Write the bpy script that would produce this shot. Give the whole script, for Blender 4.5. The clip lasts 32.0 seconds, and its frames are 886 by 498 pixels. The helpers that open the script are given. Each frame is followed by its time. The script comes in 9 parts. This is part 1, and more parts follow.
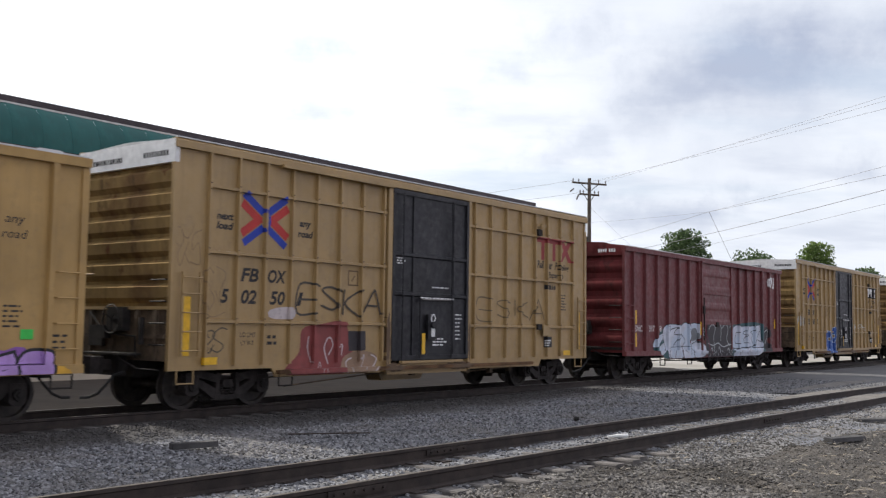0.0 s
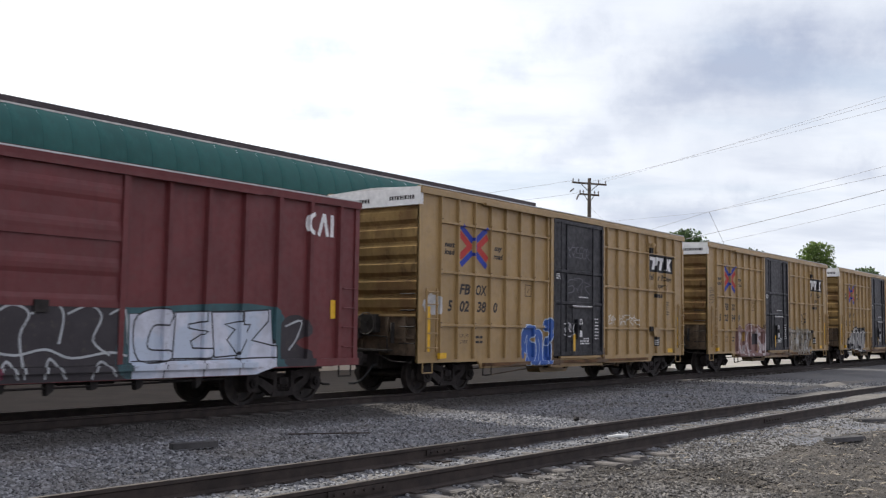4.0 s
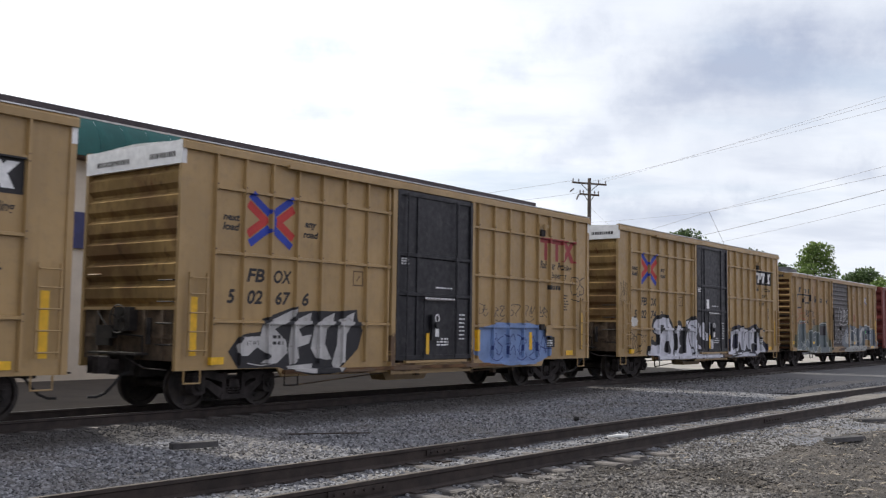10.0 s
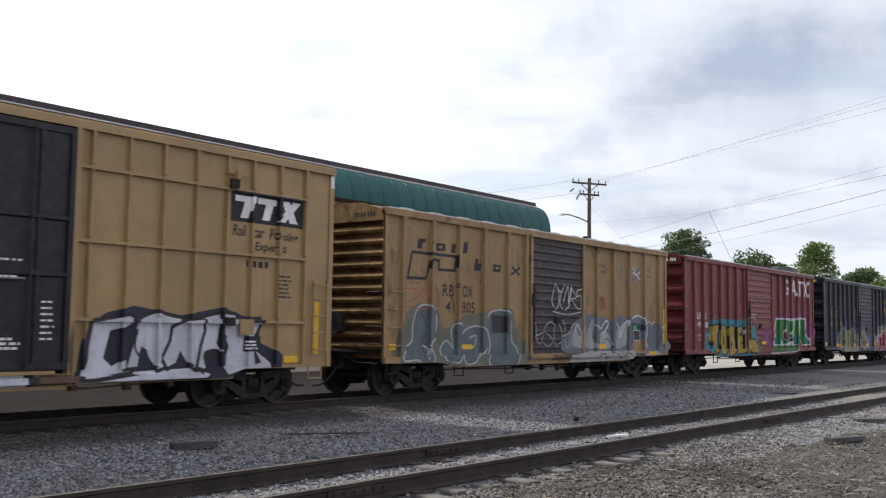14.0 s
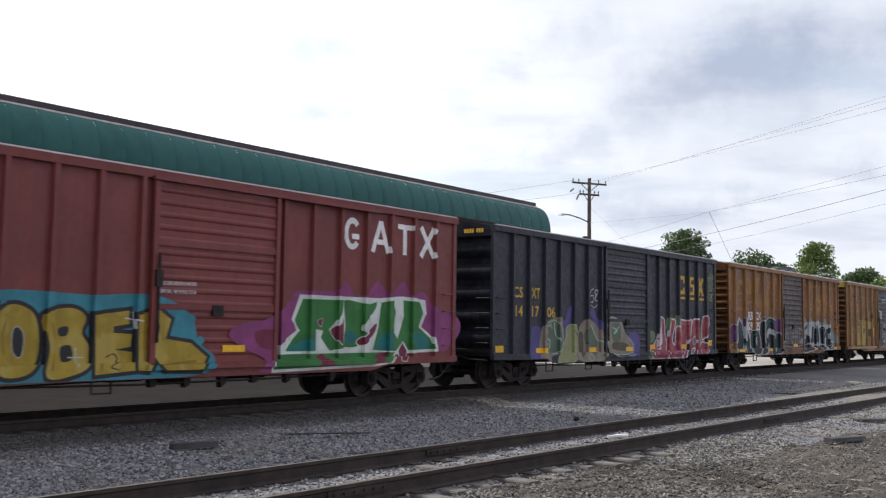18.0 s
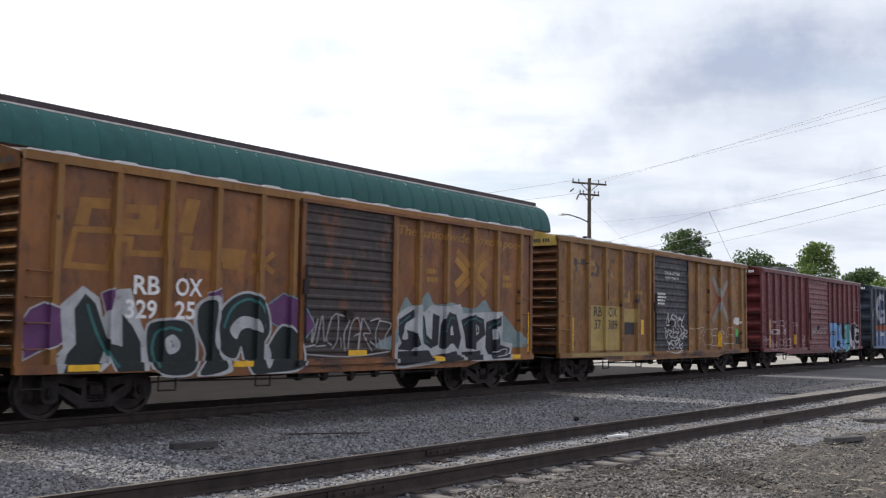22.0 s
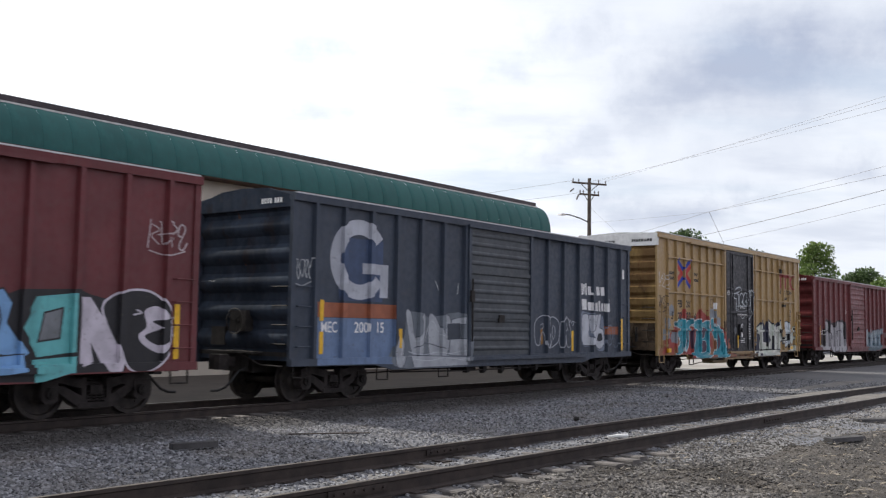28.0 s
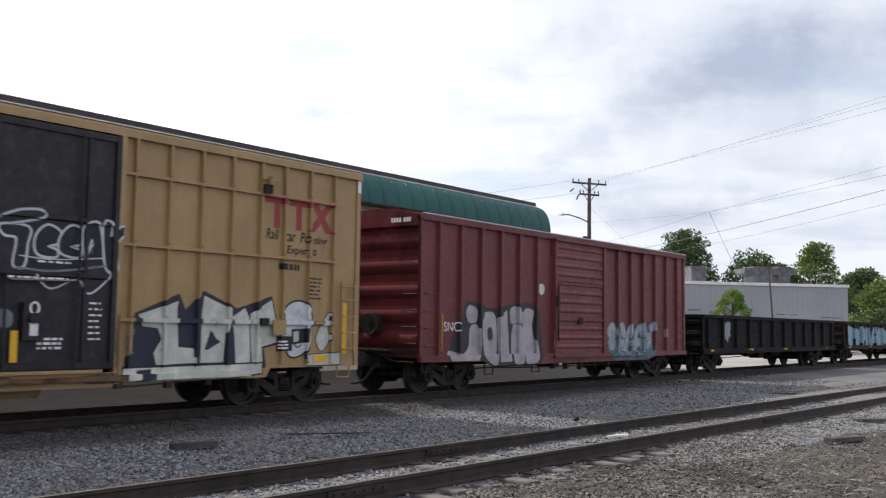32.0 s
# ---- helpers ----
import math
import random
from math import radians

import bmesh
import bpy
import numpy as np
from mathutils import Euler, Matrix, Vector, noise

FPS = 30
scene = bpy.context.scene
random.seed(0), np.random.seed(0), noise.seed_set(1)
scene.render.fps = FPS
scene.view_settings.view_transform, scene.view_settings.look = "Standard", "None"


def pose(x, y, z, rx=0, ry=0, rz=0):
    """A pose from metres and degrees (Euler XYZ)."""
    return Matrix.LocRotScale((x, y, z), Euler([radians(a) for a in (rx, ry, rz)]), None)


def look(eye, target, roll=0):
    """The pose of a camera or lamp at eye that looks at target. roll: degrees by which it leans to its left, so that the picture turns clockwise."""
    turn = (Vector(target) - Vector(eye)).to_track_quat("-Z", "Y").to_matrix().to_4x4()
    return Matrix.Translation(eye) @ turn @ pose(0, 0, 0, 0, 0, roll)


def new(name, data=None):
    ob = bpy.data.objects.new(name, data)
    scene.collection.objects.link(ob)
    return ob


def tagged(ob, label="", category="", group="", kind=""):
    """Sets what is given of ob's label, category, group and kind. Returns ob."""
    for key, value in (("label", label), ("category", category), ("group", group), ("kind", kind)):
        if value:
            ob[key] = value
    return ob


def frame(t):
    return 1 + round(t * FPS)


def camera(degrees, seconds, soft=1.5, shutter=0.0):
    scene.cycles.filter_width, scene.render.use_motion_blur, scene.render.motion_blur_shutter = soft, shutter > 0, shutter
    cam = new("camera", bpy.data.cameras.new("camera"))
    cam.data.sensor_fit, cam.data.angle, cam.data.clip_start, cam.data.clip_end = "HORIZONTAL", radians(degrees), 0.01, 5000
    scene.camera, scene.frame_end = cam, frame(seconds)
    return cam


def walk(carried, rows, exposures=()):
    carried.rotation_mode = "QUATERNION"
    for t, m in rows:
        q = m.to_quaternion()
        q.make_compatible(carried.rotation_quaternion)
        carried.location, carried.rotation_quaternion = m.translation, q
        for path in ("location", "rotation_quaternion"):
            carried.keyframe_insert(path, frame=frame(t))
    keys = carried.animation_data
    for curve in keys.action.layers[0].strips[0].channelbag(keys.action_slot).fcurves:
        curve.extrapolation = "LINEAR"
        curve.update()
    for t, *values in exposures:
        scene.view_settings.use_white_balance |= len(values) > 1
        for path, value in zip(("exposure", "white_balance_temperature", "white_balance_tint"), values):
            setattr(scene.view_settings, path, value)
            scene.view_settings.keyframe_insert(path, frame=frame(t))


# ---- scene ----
# Still camera beside the yard track; the train rolls towards -x on the far track.
# x runs along the train's track, y away from the camera, z = 0 on top of the rails.
SECONDS = 32.0
cam = camera(48.71, SECONDS, soft=1.25, shutter=0.2)
EYE = Vector((0.0, -16.326, 1.645))
VIEW = Vector((0.79025, 0.60755, 0.07991))
STAND = look(EYE, EYE + VIEW, 0.827)
walk(cam, [(0.0, STAND), (SECONDS, STAND)], [(0.0, 0.0), (SECONDS, 0.0)])


def rolled(t):
    """How far the train has rolled at t seconds."""
    u = t - 16
    return 7.30428 * t + 0.0203505 * u ** 2 + 5.4217e-5 * u ** 3 - 2.2026e-5 * u ** 4


# ---- world and sun ----
SUN_UP, SUN_TURN, SUN_STRENGTH = radians(41), radians(-3), 5.0
world = bpy.data.worlds.new("world")
scene.world = world
world.use_nodes = True
wn, wl = world.node_tree.nodes, world.node_tree.links
wn.clear()


def wnode(kind, **values):
    n = wn.new(kind)
    for k, v in values.items():
        n.inputs[k].default_value = v
    return n


sky = wn.new("ShaderNodeTexSky")
sky.sky_type, sky.sun_disc, sky.sun_elevation, sky.sun_rotation = "NISHITA", False, SUN_UP, SUN_TURN
sky.dust_density, sky.air_density = 2.0, 1.0
dim = wn.new("ShaderNodeVectorMath")
dim.operation = "SCALE"
dim.inputs["Scale"].default_value = 0.12
wl.new(sky.outputs[0], dim.inputs[0])
tc = wn.new("ShaderNodeTexCoord")
sep = wn.new("ShaderNodeSeparateXYZ")
wl.new(tc.outputs["Generated"], sep.inputs[0])


def wmath(op, a, b=None):
    n = wn.new("ShaderNodeMath")
    n.operation = op
    for i, v in enumerate((a, b)):
        if v is None:
            continue
        if isinstance(v, (int, float)):
            n.inputs[i].default_value = v
        else:
            wl.new(v, n.inputs[i])
    return n.outputs[0]


lift = wmath("ADD", wmath("MAXIMUM", sep.outputs[2], 0.0), 0.16)
flat = wn.new("ShaderNodeCombineXYZ")
wl.new(wmath("DIVIDE", sep.outputs[0], lift), flat.inputs[0])
wl.new(wmath("DIVIDE", sep.outputs[1], lift), flat.inputs[1])


def cloud_noise(scale, detail, lo, hi, turn=0.0, stretch=(1, 1, 1), shift=(0, 0, 0)):
    tn = wn.new("ShaderNodeMapping")
    tn.inputs["Rotation"].default_value[2] = turn
    wl.new(flat.outputs[0], tn.inputs[0])
    mp = wn.new("ShaderNodeMapping")
    mp.inputs["Scale"].default_value = stretch
    mp.inputs["Location"].default_value = shift
    wl.new(tn.outputs[0], mp.inputs[0])
    n = wnode("ShaderNodeTexNoise", Scale=scale, Detail=detail, Roughness=0.55)
    wl.new(mp.outputs[0], n.inputs["Vector"])
    r = wn.new("ShaderNodeMapRange")
    r.interpolation_type = "SMOOTHSTEP"
    r.inputs["From Min"].default_value, r.inputs["From Max"].default_value = lo, hi
    wl.new(n.outputs[0], r.inputs["Value"])
    return r.outputs[0]


def wmix(fac, a, b):
    n = wn.new("ShaderNodeMix")
    n.data_type = "RGBA"
    for sock, v in ((n.inputs["Factor"], fac), (n.inputs["A"], a), (n.inputs["B"], b)):
        if isinstance(v, tuple):
            sock.default_value = v
        elif isinstance(v, (int, float)):
            sock.default_value = v
        else:
            wl.new(v, sock)
    return n.outputs["Result"]


thick = cloud_noise(1.5, 9, 0.44, 0.70, 0.91, (0.8, 1.3, 1), (3.1, 1.7, 0))
cover = cloud_noise(1.0, 7, 0.30, 0.52, 0.91, (0.8, 1.4, 1), (7.3, 4.2, 0))
# The grey undersides of single clouds: where they stand, how many degrees wide, how heavy.
CLOUDS = (((0.904, 0.338, 0.261), 5.6, 0.50),
          ((0.883, 0.404, 0.238), 4.0, 0.42),
          ((0.921, 0.279, 0.272), 5.5, 0.50),
          ((0.93, 0.33, 0.19), 4.0, 0.25),
          ((0.882, 0.453, 0.131), 2.6, 0.42),
          ((0.906, 0.403, 0.125), 2.8, 0.50),
          ((0.926, 0.353, 0.133), 1.9, 0.45),
          ((0.863, 0.468, 0.188), 2.6, 0.34),
          ((0.844, 0.506, 0.179), 2.2, 0.24),
          ((0.773, 0.593, 0.225), 2.4, 0.18),
          ((0.675, 0.681, 0.283), 2.3, 0.35),
          ((0.691, 0.69, 0.216), 2.2, 0.22),
          ((0.96, 0.236, 0.153), 2.5, 0.50),
          ((0.824, 0.485, 0.292), 2.8, 0.40),
          ((0.803, 0.538, 0.255), 2.2, 0.30))
ruffle = wnode("ShaderNodeTexNoise", Scale=9.0, Detail=7.0, Roughness=0.6)
wl.new(tc.outputs["Generated"], ruffle.inputs["Vector"])
shift = wn.new("ShaderNodeVectorMath")
shift.operation = "MULTIPLY_ADD"
wl.new(ruffle.outputs["Color"], shift.inputs[0])
shift.inputs[1].default_value = (0.26, 0.26, 0.10)
wl.new(tc.outputs["Generated"], shift.inputs[2])
back = wn.new("ShaderNodeVectorMath")
back.operation = "SUBTRACT"
wl.new(shift.outputs[0], back.inputs[0])
back.inputs[1].default_value = (0.13, 0.13, 0.05)
heavy = wmath("MULTIPLY", thick, 0.42)
for way, wide, weight in CLOUDS:
    off = wn.new("ShaderNodeVectorMath")
    off.operation = "SUBTRACT"
    wl.new(back.outputs[0], off.inputs[0])
    off.inputs[1].default_value = way
    flatter = wn.new("ShaderNodeVectorMath")
    flatter.operation = "MULTIPLY"
    wl.new(off.outputs[0], flatter.inputs[0])
    flatter.inputs[1].default_value = (1, 1, 1.7)
    far = wn.new("ShaderNodeVectorMath")
    far.operation = "LENGTH"
    wl.new(flatter.outputs[0], far.inputs[0])
    fall = wn.new("ShaderNodeMapRange")
    fall.interpolation_type = "SMOOTHSTEP"
    for key, value in (("From Min", radians(wide) * 1.35), ("From Max", 0.0), ("To Min", 0.0), ("To Max", weight)):
        fall.inputs[key].default_value = value
    wl.new(far.outputs["Value"], fall.inputs["Value"])
    heavy = wmath("ADD", heavy, fall.outputs[0])
heavy = wmath("MINIMUM", heavy, 1.0)
# The cloud sheet is thin and white towards the sun, greyer away from it.
sunward = wn.new("ShaderNodeMapRange")
sunward.inputs["From Min"].default_value, sunward.inputs["From Max"].default_value = 0.42, 0.92
wl.new(sep.outputs[1], sunward.inputs["Value"])
bright = wmix(sunward.outputs[0], (0.91, 0.955, 1.04, 1), (1.50, 1.52, 1.56, 1))
grey = wmix(sunward.outputs[0], (0.50, 0.56, 0.71, 1), (0.58, 0.69, 0.85, 1))
cloud = wmix(heavy, bright, grey)
# Behind, the clouds are lit from the front: a little warmer and pinker.
behind = wn.new("ShaderNodeMapRange")
behind.inputs["From Min"].default_value, behind.inputs["From Max"].default_value = 0.2, -0.35
wl.new(sep.outputs[1], behind.inputs["Value"])
cloud = wmix(behind.outputs[0], cloud, wmix(thick, (1.00, 0.995, 1.15, 1), (0.73, 0.75, 0.90, 1)))
blue = wmix(0.4, dim.outputs[0], (0.74, 0.88, 1.10, 1))
final = wmix(cover, wmix(0.45, blue, cloud), cloud)
bg = wn.new("ShaderNodeBackground")
bg.inputs["Strength"].default_value = 1.0
out = wn.new("ShaderNodeOutputWorld")
wl.new(final, bg.inputs[0])
wl.new(bg.outputs[0], out.inputs[0])

sun = new("sun", bpy.data.lights.new("sun", "SUN"))
sun.data.energy, sun.data.angle, sun.data.color = SUN_STRENGTH, radians(1.2), (1.0, 0.95, 0.87)
sun.matrix_world = look((60 * math.cos(SUN_UP) * math.sin(SUN_TURN), 60 * math.cos(SUN_UP) * math.cos(SUN_TURN), 60 * math.sin(SUN_UP)), (0, 0, 0))


# ---- mesh and material tools ----
class Mesh:
    """Vertices and faces, gathered piece by piece."""

    def __init__(self):
        self.v, self.f = [], []

    def add(self, verts, faces):
        n = len(self.v)
        self.v += [tuple(p) for p in verts]
        self.f += [tuple(i + n for i in face) for face in faces]
        return self

    def box(self, x0, x1, y0, y1, z0, z1):
        v = [(x, y, z) for z in (z0, z1) for y in (y0, y1) for x in (x0, x1)]
        return self.add(v, [(0, 2, 3, 1), (4, 5, 7, 6), (0, 1, 5, 4), (2, 6, 7, 3), (0, 4, 6, 2), (1, 3, 7, 5)])

    def prism(self, poly, axis, a, b):
        """A polygon of the two other axes (in x, y, z order), drawn out along axis from a to b."""
        def at(p, k):
            q = list(p)
            q.insert(axis, k)
            return tuple(q)
        n = len(poly)
        faces = [tuple(range(n))[::-1], tuple(range(n, 2 * n))] + [(i, (i + 1) % n, n + (i + 1) % n, n + i) for i in range(n)]
        return self.add([at(p, a) for p in poly] + [at(p, b) for p in poly], faces)

    def sheet(self, line, axis, a, b):
        """An open line of the two other axes, drawn out along axis."""
        def at(p, k):
            q = list(p)
            q.insert(axis, k)
            return tuple(q)
        n = len(line)
        return self.add([at(p, a) for p in line] + [at(p, b) for p in line], [(i, i + 1, n + i + 1, n + i) for i in range(n - 1)])

    def rod(self, p, q, r, n=8, r2=None):
        p, q = Vector(p), Vector(q)
        d = (q - p).normalized()
        s = d.orthogonal().normalized()
        t = d.cross(s)
        r2 = r if r2 is None else r2
        ring = [(math.cos(2 * math.pi * i / n), math.sin(2 * math.pi * i / n)) for i in range(n)]
        v = [p + r * (c * s + k * t) for c, k in ring] + [q + r2 * (c * s + k * t) for c, k in ring]
        return self.add(v, [tuple(range(n))[::-1], tuple(range(n, 2 * n))] + [(i, (i + 1) % n, n + (i + 1) % n, n + i) for i in range(n)])

    def pipe(self, points, r, n=6):
        """One bent tube through points."""
        pts = [Vector(p) for p in points]
        side = (pts[1] - pts[0]).normalized().orthogonal().normalized()
        k = len(self.v)
        for i, p in enumerate(pts):
            a, b = pts[max(0, i - 1)], pts[min(len(pts) - 1, i + 1)]
            d = (b - a).normalized() if (b - a).length > 1e-9 else Vector((1, 0, 0))
            side = (side - d * side.dot(d)).normalized() if (side - d * side.dot(d)).length > 1e-6 else d.orthogonal().normalized()
            up = d.cross(side)
            self.v += [tuple(p + r * (math.cos(2 * math.pi * j / n) * side + math.sin(2 * math.pi * j / n) * up)) for j in range(n)]
        m = len(pts)
        self.f += [tuple(k + j for j in range(n))[::-1], tuple(k + (m - 1) * n + j for j in range(n))]
        self.f += [(k + i * n + j, k + i * n + (j + 1) % n, k + (i + 1) * n + (j + 1) % n, k + (i + 1) * n + j) for i in range(m - 1) for j in range(n)]
        return self

    def lathe(self, profile, centre, n=28):
        """A profile of (radius, y) turned about the y axis through centre."""
        cx, cy, cz = centre
        m = len(profile)
        v = [(cx + r * math.cos(2 * math.pi * i / n), cy + y, cz + r * math.sin(2 * math.pi * i / n)) for i in range(n) for r, y in profile]
        f = [(i * m + j, i * m + j + 1, (i + 1) % n * m + j + 1, (i + 1) % n * m + j) for i in range(n) for j in range(m - 1)]
        return self.add(v, f)

    def data(self, name, material, smooth=False):
        me = bpy.data.meshes.new(name)
        me.from_pydata(self.v, [], self.f)
        if material:
            me.materials.append(material)
        bm = bmesh.new()
        bm.from_mesh(me)
        bmesh.ops.recalc_face_normals(bm, faces=bm.faces)
        bm.to_mesh(me)
        bm.free()
        if smooth:
            me.shade_smooth()
            me.set_sharp_from_angle(angle=radians(38))
        return me


def part(name, shape, material, parent=None, label="", at=None, smooth=False):
    """One mesh object, under a thing or under a part."""
    me = shape if isinstance(shape, bpy.types.Mesh) else shape.data(name, material, smooth)
    ob = new(name, me)
    ob.parent = parent
    if at is not None:
        ob.location = at
    return tagged(ob, label)


def thing(name, label, category, group="", kind="", at=(0, 0, 0)):
    ob = new(name)
    ob.empty_display_size = 0.2
    ob.location = at
    return tagged(ob, label, category, group, kind)


class Nodes:
    """A principled material that is written as a chain of nodes."""

    def __init__(self, name, seed=0.0, space="Object"):
        self.m = bpy.data.materials.new(name)
        self.m.use_nodes = True
        self.n, self.l = self.m.node_tree.nodes, self.m.node_tree.links
        self.b = self.n["Principled BSDF"]
        tc = self.n.new("ShaderNodeTexCoord")
        self.co = self.n.new("ShaderNodeMapping")
        self.co.inputs["Location"].default_value = (seed * 3.7, seed * 1.3, seed * 2.1)
        self.l.new(tc.outputs[space], self.co.inputs[0])

    def put(self, sock, v):
        if isinstance(v, (int, float)):
            sock.default_value = v
        elif isinstance(v, tuple):
            sock.default_value = v if len(v) == 4 or sock.type == "VECTOR" else (*v, 1)
        else:
            self.l.new(v, sock)

    def noise(self, scale, detail=4, rough=0.55, stretch=None, lo=None, hi=None):
        src = self.co.outputs[0]
        if stretch:
            mp = self.n.new("ShaderNodeMapping")
            mp.inputs["Scale"].default_value = stretch
            self.l.new(src, mp.inputs[0])
            src = mp.outputs[0]
        n = self.n.new("ShaderNodeTexNoise")
        n.inputs["Scale"].default_value, n.inputs["Detail"].default_value, n.inputs["Roughness"].default_value = scale, detail, rough
        self.l.new(src, n.inputs["Vector"])
        return n.outputs[0] if lo is None else self.ramp(n.outputs[0], lo, hi)

    def ramp(self, v, lo, hi, a=0.0, b=1.0):
        r = self.n.new("ShaderNodeMapRange")
        r.interpolation_type = "SMOOTHSTEP"
        for k, x in (("From Min", lo), ("From Max", hi), ("To Min", a), ("To Max", b)):
            r.inputs[k].default_value = x
        self.l.new(v, r.inputs["Value"])
        return r.outputs[0]

    def math(self, op, a, b=0.0):
        n = self.n.new("ShaderNodeMath")
        n.operation = op
        self.put(n.inputs[0], a)
        self.put(n.inputs[1], b)
        return n.outputs[0]

    def mix(self, fac, a, b, blend="MIX"):
        n = self.n.new("ShaderNodeMix")
        n.data_type, n.blend_type = "RGBA", blend
        self.put(n.inputs["Factor"], fac)
        self.put(n.inputs["A"], a)
        self.put(n.inputs["B"], b)
        return n.outputs["Result"]

    def cells(self, scale, feature="F1", stretch=None):
        src = self.co.outputs[0]
        if stretch:
            mp = self.n.new("ShaderNodeMapping")
            mp.inputs["Scale"].default_value = stretch
            self.l.new(src, mp.inputs[0])
            src = mp.outputs[0]
        n = self.n.new("ShaderNodeTexVoronoi")
        n.feature = feature
        n.inputs["Scale"].default_value = scale
        self.l.new(src, n.inputs["Vector"])
        return n

    def bump(self, height, strength, distance):
        n = self.n.new("ShaderNodeBump")
        n.inputs["Strength"].default_value, n.inputs["Distance"].default_value = strength, distance
        self.l.new(height, n.inputs["Height"])
        self.l.new(n.outputs[0], self.b.inputs["Normal"])

    def done(self, colour, rough, metal=0.0, spec=0.4):
        self.put(self.b.inputs["Base Color"], colour)
        self.put(self.b.inputs["Roughness"], rough)
        self.put(self.b.inputs["Metallic"], metal)
        self.put(self.b.inputs["Specular IOR Level"], spec)
        return self.m


def shade(c, k):
    return tuple(min(1.0, x * k) for x in c)


RUST = (0.11, 0.045, 0.022)


def paint(name, colour, seed=0.0, rust=0.25, fade=0.18, rough=0.55, streak=0.35, grime=(0.07, 0.06, 0.05), worn=None, spec=0.4):
    """Old enamel on steel: faded in clouds, streaked by rain, with rust spots and grime."""
    k = Nodes(name, seed)
    c = k.mix(k.noise(0.9, 5, lo=0.35, hi=0.7), shade(colour, 1 - fade), shade(colour, 1 + fade * 0.7))
    c = k.mix(k.math("MULTIPLY", k.noise(1.0, 6, 0.6, (7, 7, 0.45), 0.45, 0.75), streak), c, shade(colour, 0.55))
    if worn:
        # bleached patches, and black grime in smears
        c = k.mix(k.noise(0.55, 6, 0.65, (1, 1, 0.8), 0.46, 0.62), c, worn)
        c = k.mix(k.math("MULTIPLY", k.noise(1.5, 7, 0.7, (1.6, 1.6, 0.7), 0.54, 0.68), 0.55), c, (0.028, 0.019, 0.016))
    dirt = k.math("MULTIPLY", k.noise(5.0, 6, 0.65, None, 0.48, 0.72), 0.45)
    c = k.mix(dirt, c, k.mix(0.6, grime, colour))
    c = k.mix(k.math("MULTIPLY", k.noise(3.1, 8, 0.7, (1, 1, 0.55), 0.74 - 0.3 * rust, 0.80 - 0.22 * rust), 0.9), c, RUST)
    k.bump(k.noise(60, 3), 0.12, 0.004)
    return k.done(c, k.ramp(k.noise(7, 4), 0.3, 0.7, rough - 0.1, rough + 0.15), 0.0, spec)


def plain(name, colour, rough=0.6, metal=0.0, var=0.25, scale=6.0, bump=0.15, depth=0.004, spec=0.4):
    k = Nodes(name)
    c = k.mix(k.noise(scale, 5, lo=0.3, hi=0.7), shade(colour, 1 - var), shade(colour, 1 + var))
    c = k.mix(k.math("MULTIPLY", k.noise(scale * 9, 4, lo=0.5, hi=0.75), 0.5), c, shade(colour, 1 - 1.6 * var))
    k.bump(k.noise(scale * 12, 3), bump, depth)
    return k.done(c, rough, metal, spec)


def once(make):
    kept = {}

    def get(*key):
        if key not in kept:
            kept[key] = make(*key)
        return kept[key]
    return get


STEEL_DARK = plain("dark_steel", (0.024, 0.021, 0.019), 0.75, 0.0, 0.4, 5, spec=0.25)
IRON = plain("cast_iron", (0.031, 0.026, 0.024), 0.8, 0.0, 0.4, 6, spec=0.25)
TREAD = plain("worn_steel", (0.16, 0.15, 0.14), 0.42, 0.8, 0.2, 8)
BLACK = plain("black_lettering", (0.018, 0.017, 0.018), 0.6, 0.0, 0.3, 5)
WHITE = plain("white_lettering", (0.72, 0.72, 0.70), 0.6, 0.0, 0.12, 5)
YELLOW = plain("yellow_reflector", (0.72, 0.42, 0.02), 0.4, 0.0, 0.12, 8)
HOSE = plain("rubber_hose", (0.02, 0.02, 0.02), 0.8, 0.0, 0.2, 8)


@once
def spray(*colours):
    """Spray paint on a car's side: one colour, or several that run into each other, under dirt and wear."""
    cs = [colours[i:i + 3] for i in range(0, len(colours), 3)]
    k = Nodes("spray_paint", sum(colours))
    c = k.mix(k.noise(2.5, 5, lo=0.35, hi=0.65), shade(cs[0], 0.84), shade(cs[0], 1.1))
    for i, extra in enumerate(cs[1:]):
        c = k.mix(k.noise(1.7 + 0.8 * i, 3, 0.5, (1, 1, 0.8 + 0.3 * i), 0.47, 0.56 + 0.04 * i), c, extra)
    c = k.mix(k.math("MULTIPLY", k.noise(1.0, 6, 0.6, (8, 8, 0.5), 0.5, 0.8), 0.4), c, shade(cs[0], 0.5))
    c = k.mix(k.math("MULTIPLY", k.noise(9, 6, 0.7, None, 0.56, 0.72), 0.5), c, (0.08, 0.065, 0.05))
    k.bump(k.noise(30, 3), 0.1, 0.002)
    return k.done(c, 0.6)

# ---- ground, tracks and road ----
def track_dark(k):
    """How much darker the ballast is: along the busy track."""
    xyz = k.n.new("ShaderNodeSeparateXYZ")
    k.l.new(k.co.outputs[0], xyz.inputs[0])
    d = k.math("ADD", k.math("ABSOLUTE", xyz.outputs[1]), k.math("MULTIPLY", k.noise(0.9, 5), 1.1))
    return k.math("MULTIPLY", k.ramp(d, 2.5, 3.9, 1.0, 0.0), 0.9)


